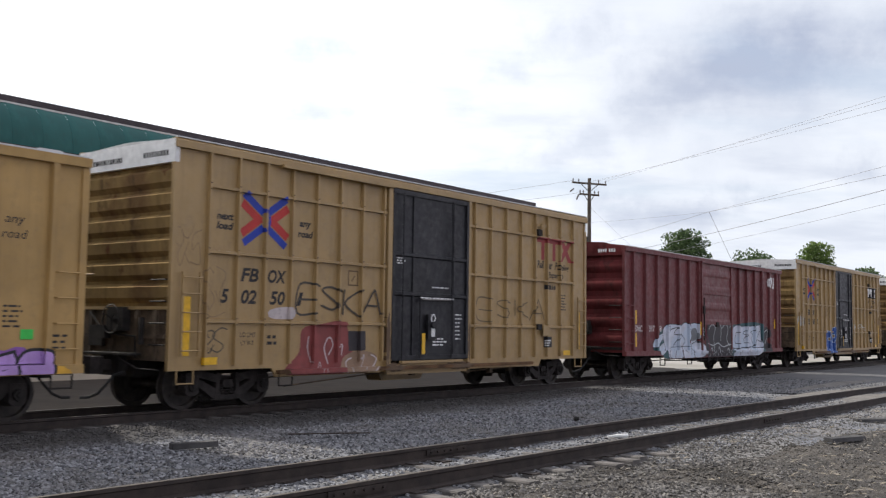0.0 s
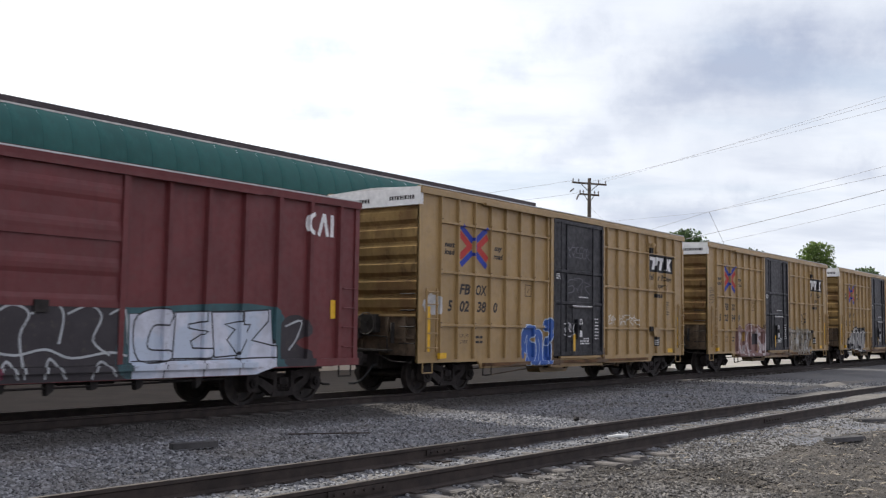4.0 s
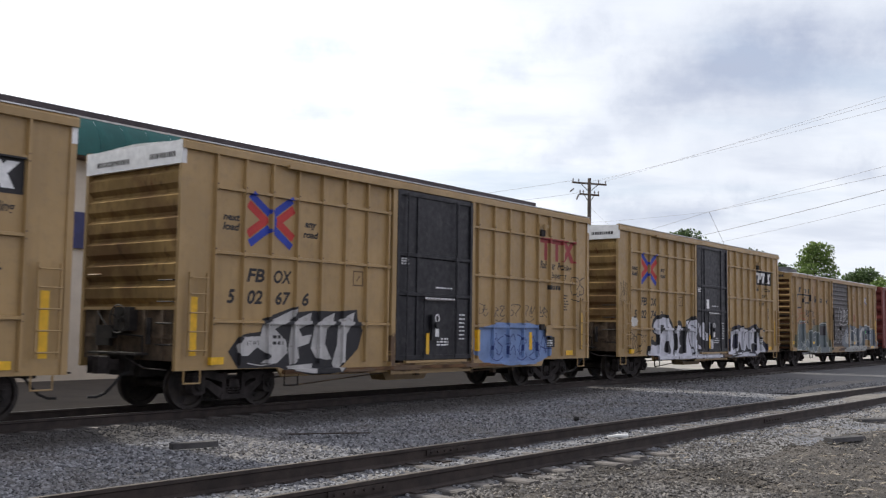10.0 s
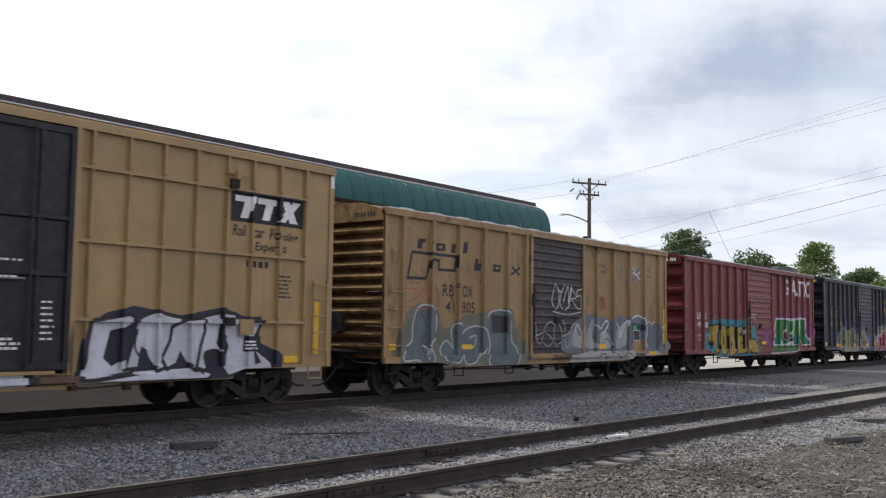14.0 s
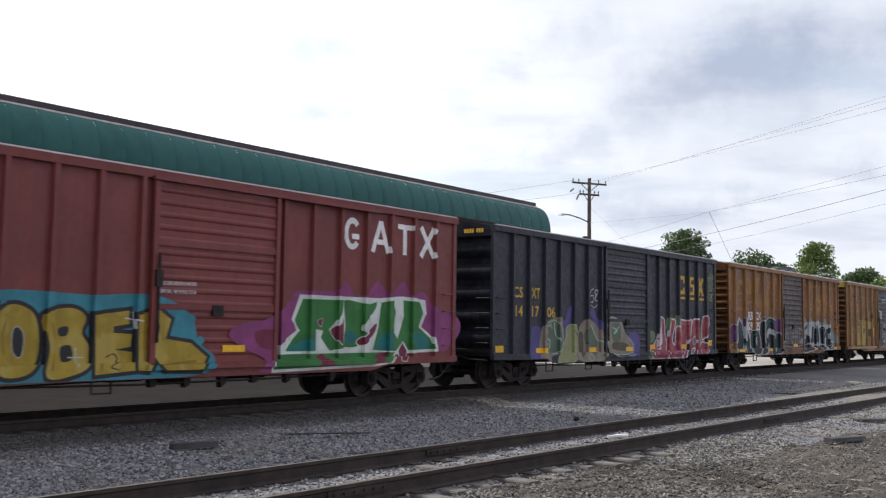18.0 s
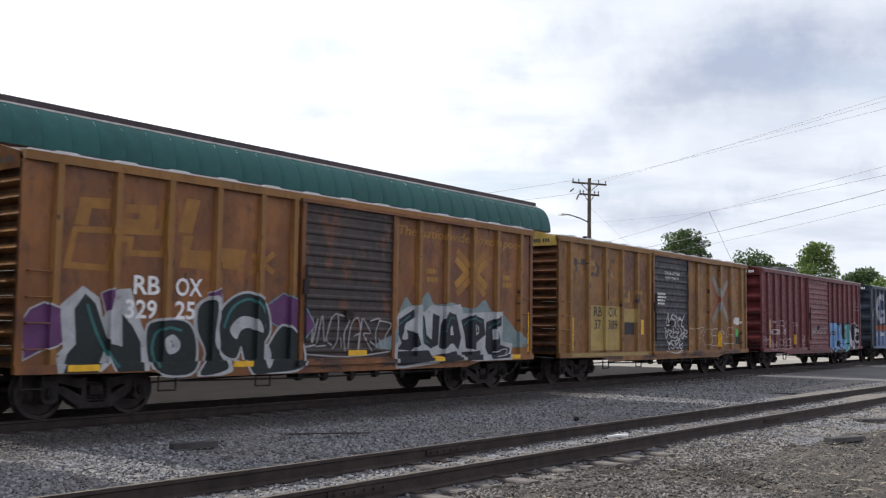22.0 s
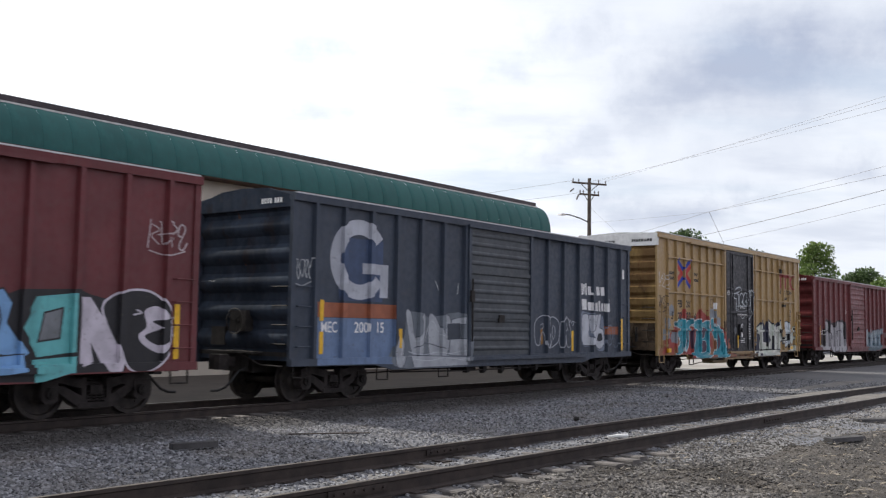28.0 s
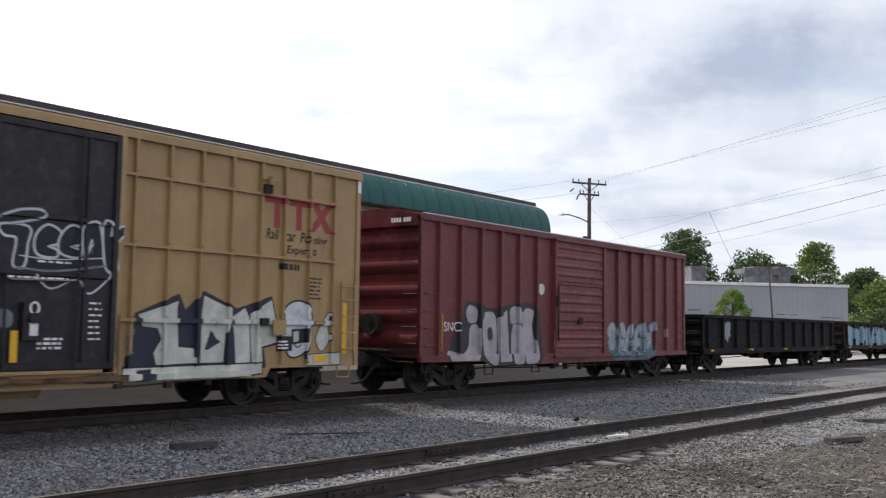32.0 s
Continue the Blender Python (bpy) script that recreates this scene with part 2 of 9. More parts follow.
def gravel_material():
    k = Nodes("ballast_gravel")
    v = k.cells(17)
    tone = k.ramp(v.outputs["Color"], 0.0, 1.0, 0.5, 1.5)
    base = k.mix(k.noise(0.35, 5, lo=0.4, hi=0.65), (0.128, 0.132, 0.143), (0.145, 0.138, 0.13))
    base = k.mix(k.math("MULTIPLY", k.noise(1.3, 6, 0.6, None, 0.5, 0.7), 0.45), base, (0.09, 0.085, 0.08))
    base = k.mix(track_dark(k), base, (0.034, 0.030, 0.027))
    grey = k.n.new("ShaderNodeCombineColor")
    for i in range(3):
        k.l.new(tone, grey.inputs[i])
    c = k.mix(1.0, base, grey.outputs[0], "MULTIPLY")
    k.bump(k.math("SUBTRACT", 1.0, v.outputs["Distance"]), 0.9, 0.03)
    return k.done(c, 0.9)


def stone_material():
    k = Nodes("crushed_stone")
    geo = k.n.new("ShaderNodeNewGeometry")
    c = k.mix(geo.outputs["Random Per Island"], (0.036, 0.037, 0.042), (0.30, 0.302, 0.31))
    c = k.mix(k.math("MULTIPLY", k.noise(0.5, 4, lo=0.45, hi=0.65), 0.35), c, (0.12, 0.10, 0.075))
    c = k.mix(track_dark(k), c, (0.04, 0.036, 0.032))
    k.bump(k.noise(55, 3), 0.3, 0.004)
    return k.done(c, 0.9)


def dirt_stone_material():
    k = Nodes("dusty_stone")
    geo = k.n.new("ShaderNodeNewGeometry")
    c = k.mix(geo.outputs["Random Per Island"], (0.030, 0.028, 0.026), (0.225, 0.21, 0.192))
    c = k.mix(k.noise(0.45, 6, 0.65, None, 0.48, 0.62), c, (0.05, 0.044, 0.037))
    k.bump(k.noise(55, 3), 0.3, 0.004)
    return k.done(c, 0.9)


def dirt_material():
    k = Nodes("dry_dirt")
    c = k.mix(k.noise(0.45, 6, 0.65, None, 0.4, 0.62), (0.044, 0.037, 0.031), (0.112, 0.097, 0.081))
    c = k.mix(k.noise(0.8, 7, 0.65, (0.6, 1.5, 1), 0.47, 0.59), c, (0.024, 0.021, 0.018))
    v = k.cells(30)
    c = k.mix(k.ramp(v.outputs["Color"], 0.55, 0.95, 0.0, 0.5), c, (0.16, 0.15, 0.135))
    c = k.mix(k.math("MULTIPLY", k.noise(28, 6, 0.7, None, 0.42, 0.66), 0.65), c, (0.045, 0.04, 0.034))
    k.bump(k.noise(22, 7, 0.7), 0.9, 0.05)
    return k.done(c, 0.95)


def asphalt_material():
    k = Nodes("worn_asphalt")
    c = k.mix(k.noise(0.25, 5, lo=0.35, hi=0.65), (0.080, 0.080, 0.082), (0.118, 0.116, 0.114))
    c = k.mix(k.noise(0.8, 6, 0.6, (0.4, 1.5, 1), 0.55, 0.72), c, (0.16, 0.152, 0.14))
    c = k.mix(k.math("MULTIPLY", k.noise(35, 3, lo=0.4, hi=0.7), 0.5), c, (0.05, 0.05, 0.052))
    k.bump(k.noise(45, 4), 0.4, 0.008)
    return k.done(c, 0.85)


def lot_material():
    k = Nodes("concrete_lot")
    c = k.mix(k.noise(0.15, 6, lo=0.35, hi=0.65), (0.22, 0.21, 0.19), (0.31, 0.295, 0.27))
    c = k.mix(k.math("MULTIPLY", k.noise(2.0, 6, lo=0.5, hi=0.7), 0.4), c, (0.2, 0.19, 0.17))
    k.bump(k.noise(25, 4), 0.3, 0.006)
    return k.done(c, 0.9)


DIRT_STONE = dirt_stone_material()
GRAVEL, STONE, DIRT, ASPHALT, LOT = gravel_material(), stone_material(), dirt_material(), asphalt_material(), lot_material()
# The store's shade is put into this colour: far darker than the sunlit lot.
SHADED_PAVING = plain("shade_darkened_paving", (0.046, 0.037, 0.029), 0.9, 0.0, 0.2, 1.2, 0.4, 0.01)
RAIL_SIDE = plain("rusty_rail", (0.030, 0.022, 0.018), 0.75, 0.0, 0.4, 4)
TIE_WOOD = plain("weathered_tie", (0.11, 0.10, 0.092), 0.9, 0.0, 0.4, 3, 0.6, 0.02)

# The yard track swings slightly towards the camera as it goes.
YARD_Y, YARD_SLOPE = -8.62, -0.0285


def yard_y(x):
    return YARD_Y + YARD_SLOPE * (x - 13)


def bank(x, y):
    """Height of the ballast."""
    z = -0.27
    for c, half, top in ((0.0, 1.75, -0.18), (yard_y(x), 1.35, -0.195)):
        d = abs(y - c)
        k = min(1, max(0, (half + 0.9 - d) / 0.9))
        z = max(z, -0.27 + (top + 0.27) * k * k * (3 - 2 * k))
    # it rises to the road, and falls away outside the yard track
    k = min(1, max(0, (x - 19) / 7))
    z = max(z, -0.27 + 0.10 * k * k * (3 - 2 * k)) - 0.03 * max(0, x - 29)
    out = yard_y(x) - 0.80 - y
    if out > 0:
        low = 0.10 * min(1, max(0, (15.2 - x) / 2.5))
        z = -0.195 - low * min(1, out / 0.25) - 0.16 * min(1, max(0, (out - 0.9) / 1.6))
    return z + 0.018 * noise.noise((x * 1.7, y * 1.7, 0.3)) + 0.03 * noise.noise((x * 0.3, y * 0.4, 2.3))


def grid_mesh(xs, ys, height):
    me = Mesh()
    v = [(x, y, height(x, y)) for x in xs for y in ys]
    m = len(ys)
    return me.add(v, [(i * m + j, (i + 1) * m + j, (i + 1) * m + j + 1, i * m + j + 1) for i in range(len(xs) - 1) for j in range(m - 1)])


ground = tagged(part("ground", Mesh().add([(-2500, -2500, -0.34), (2500, -2500, -0.34), (2500, 2500, -0.34), (-2500, 2500, -0.34)], [(0, 1, 2, 3)]), DIRT),
                "dry brown earth that reaches to the horizon", "ground", "", "structure")
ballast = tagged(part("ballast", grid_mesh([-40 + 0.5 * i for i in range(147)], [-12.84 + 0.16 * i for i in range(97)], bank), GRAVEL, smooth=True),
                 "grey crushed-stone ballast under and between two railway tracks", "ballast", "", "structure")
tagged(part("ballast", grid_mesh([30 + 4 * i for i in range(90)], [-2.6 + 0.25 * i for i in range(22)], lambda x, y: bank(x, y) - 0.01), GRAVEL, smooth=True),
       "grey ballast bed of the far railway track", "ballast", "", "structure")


def dirt_height(x, y):
    return -0.245 + 0.05 * noise.noise((x * 0.35, y * 0.35, 5.0)) + 0.025 * noise.noise((x * 1.9, y * 1.9, 1.0)) - 0.02 * max(0, min(1, (y + 11) / 1.2)) + 0.02 * noise.noise((x * 5, y * 5, 3.0))


dirt = tagged(part("dirt", grid_mesh([-10 + 0.3 * i for i in range(190)], [-30 + 0.2 * i for i in range(103)], dirt_height), DIRT, smooth=True),
              "bare brown dirt with scattered stones beside the yard track", "dirt", "", "structure")
lot = tagged(part("lot", grid_mesh([-60, -30, 0, 30, 60, 100, 160], [2.9, 6, 12, 30, 70], lambda x, y: -0.245), LOT),
             "pale concrete lot behind the railway", "lot", "", "structure")
# Dark sheet over the lot where the store's shade lies, shade painted in.
alley = tagged(part("alley", Mesh().prism([(-60, 2.6), (44, 2.6), (47, 5), (46, 12.69), (-60, 12.69)], 2, -0.33, -0.235), SHADED_PAVING),
               "brown-grey paving behind the railway, coloured dark as the store's shade", "alley", "", "structure")
# The paved crossing: its near end runs out in a ragged slant.
shape = [(27.8, -1.75), (27.6, -3.0), (28.2, -4.2), (28.4, -5.3), (29.6, -6.4), (30.2, -7.2), (30.8, -8.1), (31.4, -9.0), (32.6, -10.2), (36.0, -12.2), (46, -15)]
edge = []
for (xa, ya), (xb, yb) in zip(shape, shape[1:]):
    for i in range(6):
        u = i / 6
        x, y = xa + (xb - xa) * u, ya + (yb - ya) * u
        edge.append((x + 0.5 * noise.noise((x, y * 1.7, 8.0)) + 0.25 * noise.noise((x, y * 6, 2.0)), y))
edge += [(140, -22), (140, -1.75)]
road = tagged(part("road", Mesh().prism([(x, y) for x, y in edge], 2, -0.4, -0.165), ASPHALT),
              "worn grey asphalt crossing with a ragged edge", "road", "", "structure")
# Low beige patches, paler than the asphalt around them.
PALE_BEIGE = plain("pale_beige_ground", (0.135, 0.125, 0.112), 0.95, 0.0, 0.25, 2.5, 0.5, 0.02)
pale_mounds = Mesh()
for i, (x, y, rx, ry) in enumerate(((29.6, -7.5, 3.4, 0.55), (32.5, -7.9, 5.0, 0.6), (29.5, -8.9, 2.4, 0.5), (36, -6.2, 5.0, 0.4), (34.5, -9.6, 4.2, 0.45))):
    ring = [(x + rx * math.cos(a) * (1 + 0.25 * noise.noise((a, i, 0))), y + ry * math.sin(a) * (1 + 0.4 * noise.noise((2 * a, i, 4)))) for a in [2 * math.pi * j / 26 for j in range(26)]]
    n = len(ring)
    pale_mounds.add([(px, py, -0.162) for px, py in ring] + [(x, y, -0.06)], [(j, (j + 1) % n, n) for j in range(n)])
tagged(part("sand", pale_mounds, PALE_BEIGE, smooth=True), "low pale beige patches on the paved crossing", "sand", "", "stuff")


def rail_profile(y):
    """Head, web and foot of a rail, top at z = 0."""
    half = [(0.036, 0.0), (0.038, -0.035), (0.014, -0.05), (0.012, -0.155), (0.07, -0.178), (0.07, -0.195)]
    return [(y + a, z) for a, z in half] + [(y - a, z) for a, z in reversed(half)]


def rail(x0, x1, y, slope, parent, step=10.0):
    ob = None
    me = Mesh()
    prof = rail_profile(0)
    xs = [x0 + i * step for i in range(int((x1 - x0) / step))] + [x1]
    n = len(prof)
    for a, x in enumerate(xs):
        me.v += [(x, y(x) + p, z) for p, z in prof]
    for a in range(len(xs) - 1):
        me.f += [(a * n + i, a * n + (i + 1) % n, (a + 1) * n + (i + 1) % n, (a + 1) * n + i) for i in range(n)]
    ob = part("rail", me, RAIL_SIDE, parent)
    top = Mesh()
    for x in xs:
        top.v += [(x, y(x) - 0.03, 0.003), (x, y(x) + 0.03, 0.003)]
    top.f = [(2 * a, 2 * a + 1, 2 * a + 3, 2 * a + 2) for a in range(len(xs) - 1)]
    part("running_band", top, TREAD if slope else RAIL_TOP, ob, "worn running band on top of the rail")
    return ob


RAIL_TOP = plain("dull_rail_top", (0.10, 0.085, 0.07), 0.55, 0.3, 0.3, 5)
main_track = thing("railway_track", "busy railway track with rusty rails on dark ties", "railway track", "", "structure")
yard_track = thing("railway_track", "little-used yard track with rusty rails and weathered ties", "railway track", "", "structure")
for side in (-0.755, 0.755):
    rail(-60, 420, lambda x, s=side: s, True, main_track)
    rail(-40, 62, lambda x, s=side: yard_y(x) + s, False, yard_track, 6.0)
tie_me = [Mesh().prism([(-0.112, -0.02), (-0.1, 0.0), (0.1, 0.0), (0.112, -0.02), (0.112, -0.17), (-0.112, -0.17)], 1, -1.3, 1.3).data("tie", TIE_WOOD) for i in range(1)][0]
plate_me = Mesh().box(-0.09, 0.09, -0.14, 0.14, 0.0, 0.018).data("tie_plate", RAIL_SIDE)
turn = math.atan(YARD_SLOPE)
for i in range(66):
    x = -4 + 0.53 * i
    if x > 29.2:
        break
    tie = part("tie", tie_me, None, yard_track, at=(x + random.uniform(-0.05, 0.05), yard_y(x) + random.uniform(-0.16, 0.16), -0.190 + random.uniform(-0.02, 0.012)))
    tie.rotation_euler = (random.uniform(-0.004, 0.004), 0, turn + random.uniform(-0.06, 0.06))
    for s in (-0.755, 0.755):
        part("tie_plate", plate_me, None, tie, at=(0, s, 0.001))
for i in range(150):
    x = -6 + 0.55 * i
    part("tie", tie_me, None, main_track, at=(x, random.uniform(-0.04, 0.04), -0.172))
# Joint bars with bolts where the yard rails meet.
for s, x in ((-0.755, 19.6), (0.755, 11.2), (-0.755, 7.8)):
    bar = part("joint_bar", Mesh().box(-0.45, 0.45, -0.035, 0.035, -0.125, -0.045), RAIL_SIDE, yard_track, at=(x, yard_y(x) + s, 0))
    bar.rotation_euler[2] = turn
    for j in range(6):
        part("bolt", Mesh().rod((-0.37 + 0.148 * j, -0.035, -0.085), (-0.37 + 0.148 * j, -0.065, -0.085), 0.018, 6), RAIL_SIDE, bar)


def stones(name, label, count, where, low, high, seed, material):
    """Loose stones, thrown over a stretch of ground; one object of stuff."""
    rng = np.random.default_rng(seed)
    octa = np.array([(1, 0, 0), (-1, 0, 0), (0, 1, 0), (0, -1, 0), (0, 0, 1), (0, 0, -1), (0.6, 0.6, 0.5), (-0.6, -0.6, 0.45)])
    faces = np.array([(0, 6, 4), (6, 2, 4), (2, 1, 4), (1, 7, 4), (7, 3, 4), (3, 0, 4), (0, 2, 6), (1, 3, 7), (0, 3, 5), (3, 1, 5), (1, 2, 5), (2, 0, 5)])
    places = where(rng, count)
    count = len(places)
    size = low * (high / low) ** rng.random((count, 1, 1)) * 0.5
    shape = octa[None] * (1 + 0.35 * (rng.random((count, 8, 3)) - 0.5)) * np.stack([np.ones(count), rng.uniform(0.6, 1.0, count), rng.uniform(0.45, 0.85, count)], -1)[:, None]
    a = rng.uniform(0, 2 * np.pi, count)
    b = rng.normal(0, 0.35, count)
    ca, sa, cb, sb, z, o = np.cos(a), np.sin(a), np.cos(b), np.sin(b), np.zeros(count), np.ones(count)
    ra = np.stack([np.stack([ca, -sa, z], -1), np.stack([sa, ca, z], -1), np.stack([z, z, o], -1)], 1)
    rb = np.stack([np.stack([o, z, z], -1), np.stack([z, cb, -sb], -1), np.stack([z, sb, cb], -1)], 1)
    v = np.einsum("nij,nkj->nki", ra @ rb, shape * size) + places[:, None]
    f = faces[None] + 8 * np.arange(count)[:, None, None]
    me = bpy.data.meshes.new(name)
    me.from_pydata(v.reshape(-1, 3).tolist(), [], f.reshape(-1, 3).tolist())
    me.materials.append(material)
    ob = new(name, me)
    return tagged(ob, label, "stones", "", "stuff")


def in_ballast(rng, count):
    # thinner with distance, none on the ties' tops or the rails
    x = 4.5 + 26 * rng.random(count) ** 1.5
    y = rng.uniform(-10.4, -1.2, count)
    keep = []
    for a, b in zip(x, y):
        yy = yard_y(a)
        if min(abs(b - yy - 0.755), abs(b - yy + 0.755)) < 0.07:
            continue
        near = abs(b - yy) < 1.3 and abs((a + 4) / 0.53 - round((a + 4) / 0.53)) < 0.2
        if near and rng.random() < (0.6 if b > yy - 0.7 else 0.97):
            continue
        if a > 26.8 + 0.8 * math.sin(b * 2.1) + 3.2 * rng.random() ** 3:
            continue
        keep.append((a, b, max(bank(a, b), -0.163 if a > 28 else -9) + 0.006))
    return np.array(keep)


def in_dirt(rng, count):
    x = 6 + 26 * rng.random(count) ** 1.2
    y = rng.uniform(-14.5, -9.7, count)
    ok = rng.random(count) < np.clip(1.05 - (x - 11) * 0.065 + (y + 10.2) * 0.10, 0.10, 1)
    return np.array([(a, b, max(dirt_height(a, b), bank(a, b)) + 0.004) for a, b, k in zip(x, y, ok) if k])


def in_verge(rng, count):
    """Spilled ballast outside the yard track, thinning out towards the dirt."""
    x, y = 5.5 + 13 * rng.random(count), rng.uniform(-13.2, -9.6, count)
    u = (x - 11.2) - 2.5 * (y + 11.9)
    bare = np.array([max(0.0, noise.noise((a * 0.45, b * 0.8, 31.0)) * 2.2) for a, b in zip(x, y)])
    ok = rng.random(count) < np.clip(0.45 - 0.15 * u, 0.0, 1.0) * np.clip(1.0 - bare, 0.15, 1.0)
    return np.array([(a, b, max(dirt_height(a, b), bank(a, b)) + 0.008) for a, b, k in zip(x, y, ok) if k and yard_y(a) - b > 0.85])


def on_road(rng, count):
    """Stones carried out over the near edge of the crossing."""
    x, y = 27.2 + 12 * rng.random(count) ** 2.2, rng.uniform(-8.6, -1.9, count)
    return np.array([(a, b, -0.158) for a, b in zip(x, y) if min(abs(b - yard_y(a) - 0.755), abs(b - yard_y(a) + 0.755)) > 0.07 and a > 27.9 + 0.35 * (-1.75 - b)])


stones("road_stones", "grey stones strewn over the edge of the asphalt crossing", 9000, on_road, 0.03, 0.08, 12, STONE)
stones("verge_stones", "dusty crushed stone spilled beside the yard track", 30000, in_verge, 0.025, 0.07, 9, DIRT_STONE)
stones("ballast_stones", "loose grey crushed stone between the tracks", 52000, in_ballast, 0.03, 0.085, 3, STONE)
stones("dirt_stones", "small pale stones strewn over bare dirt", 40000, in_dirt, 0.014, 0.055, 4, DIRT_STONE)


def straw(count, seed):
    """Dry stalks and splinters that litter the dirt."""
    rng = random.Random(seed)
    me = Mesh()
    for i in range(count):
        x, y = 9 + 24 * rng.random() ** 1.2, rng.uniform(-14.5, -9.9)
        if noise.noise((x * 0.5, y * 0.5, 9.0)) < -0.15:
            continue
        a, n = rng.uniform(0, 6.28), rng.uniform(0.04, 0.2)
        z = max(dirt_height(x, y), bank(x, y)) + rng.uniform(0.005, 0.03)
        d = Vector((math.cos(a) * n, math.sin(a) * n, rng.uniform(-0.015, 0.03)))
        w = Vector((-math.sin(a), math.cos(a), 0.6)) * rng.uniform(0.003, 0.007)
        p = Vector((x, y, z))
        me.add([p - w, p + d * 0.5 - w + Vector((0, 0, 0.01)), p + d, p + d * 0.5 + w + Vector((0, 0, 0.01)), p + w], [(0, 1, 2, 3, 4)])
    tagged(part("straw", me, STRAW), "dry straw and wood splinters on dirt", "straw", "", "stuff")


STRAW = plain("dry_straw", (0.26, 0.225, 0.175), 0.9, 0.0, 0.35, 3)
straw(2400, 8)

# ---- the store behind the railway ----
def green_material():
    k = Nodes("green_metal_awning")
    ob = k.n.new("ShaderNodeObjectInfo")
    c = k.mix(ob.outputs["Random"], (0.011, 0.074, 0.068), (0.016, 0.092, 0.084))
    c = k.mix(k.noise(1.1, 5, 0.6, (1, 1, 0.5), 0.4, 0.7), c, (0.019, 0.104, 0.095))
    c = k.mix(k.math("MULTIPLY", k.noise(4, 5, lo=0.5, hi=0.75), 0.4), c, (0.02, 0.06, 0.055))
    return k.done(c, 0.62, 0.0, 0.3)


GREEN = green_material()
CREAM = plain("cream_stucco", (0.50, 0.455, 0.375), 0.85, 0.0, 0.08, 1.2, 0.25, 0.01)
CAP = plain("dark_brown_flashing", (0.045, 0.035, 0.038), 0.6, 0.0, 0.3, 3)
TRIM = plain("pale_trim", (0.5, 0.48, 0.45), 0.6, 0.0, 0.15, 3)
SOFFIT = plain("brown_soffit", (0.09, 0.05, 0.035), 0.8, 0.0, 0.25, 3)
SIGN_BLUE = plain("navy_sign", (0.025, 0.03, 0.10), 0.5, 0.0, 0.2, 3)
store = thing("store_building", "long cream store with a curved green metal awning roof edge", "building", "", "", (0, 12.7, -0.3))
X0, X1 = -32.0, 46.6


def local(me):
    return Mesh().add([(x, y - 12.7, z + 0.3) for x, y, z in me.v], me.f)


part("wall", local(Mesh().box(X0, X1 - 0.8, 12.7, 12.95, -0.3, 7.1)), CREAM, store)
part("wall", local(Mesh().box(X1 - 1.05, X1 - 0.8, 12.96, 40.0, -0.3, 7.1)), CREAM, store)
part("wall", local(Mesh().box(X0, X0 + 0.25, 12.96, 40.0, -0.3, 7.1)), CREAM, store)
part("wall", local(Mesh().box(X0, X1 - 0.8, 40.01, 40.3, -0.3, 8.3)), CREAM, store)
part("roof", local(Mesh().box(X0, X1 - 0.4, 12.95, 40.3, 7.9, 8.28)), STEEL_DARK, store, "flat dark roof")
part("soffit", local(Mesh().box(X0, X1, 12.02, 12.7, 6.98, 7.05)), SOFFIT, store, "brown soffit under the awning")
# Bent green sheets, one after the other, each bulging a little between its seams.
arc = [(12.9 - 0.92 * math.cos(a), 7.02 + 1.42 * math.sin(a)) for a in [radians(90 * i / 9) for i in range(10)]]
WIDE = 1.01
sheet_me = Mesh()
cols = [(0.0, 0.0), (0.06, 0.02), (0.3, 0.016), (0.65, 0.006), (1.0, -0.004)]
m = len(arc)
for u, out in cols:
    sheet_me.v += [(u * WIDE, y - 12.7 - out * (12.9 - y) / 0.92, z + 0.3 + out * (z - 7.02) / 1.42) for y, z in arc]
sheet_me.f = [(i * m + j, (i + 1) * m + j, (i + 1) * m + j + 1, i * m + j + 1) for i in range(len(cols) - 1) for j in range(m - 1)]
sheet_data = sheet_me.data("awning_sheet", GREEN, True)
for i in range(int((X1 - X0) / WIDE)):
    part("awning_sheet", sheet_data, None, store, at=(X1 - (i + 1) * WIDE, 0, 0))
part("awning_end", local(Mesh().prism(arc + [(12.9, 7.02)], 0, X1 - 0.02, X1 + 0.03)), GREEN, store)
part("roof_cap", local(Mesh().box(X0, X1 - 0.35, 12.72, 13.1, 8.44, 8.66)), CAP, store, "dark brown roof cap")
part("gutter", local(Mesh().box(X0, X1 - 0.3, 12.62, 12.75, 8.38, 8.442)), TRIM, store, "pale trim strip under the roof cap")
sign = tagged(part("wall_sign", Mesh().box(4.0, 19.0, 12.60, 12.68, 4.05, 5.25), SIGN_BLUE), "navy blue wall sign with white letters", "sign")
sign.location = (0, 0, 0)


def text_mesh(body, size, shear=0.0, bold=0.0, spacing=1.0):
    """Outline letters as a flat mesh in the x-z plane, left end at x = 0, base at z = 0."""
    cu = bpy.data.curves.new("lettering", "FONT")
    cu.body, cu.size, cu.shear, cu.offset, cu.space_character = body, size, shear, bold, spacing
    cu.resolution_u, cu.fill_mode = 3, "FRONT"
    ob = bpy.data.objects.new("lettering", cu)
    me = bpy.data.meshes.new_from_object(ob)
    out = Mesh().add([(v.co.x, 0.0, v.co.y) for v in me.vertices], [tuple(p.vertices) for p in me.polygons])
    bpy.data.objects.remove(ob)
    bpy.data.curves.remove(cu)
    bpy.data.meshes.remove(me)
    return out


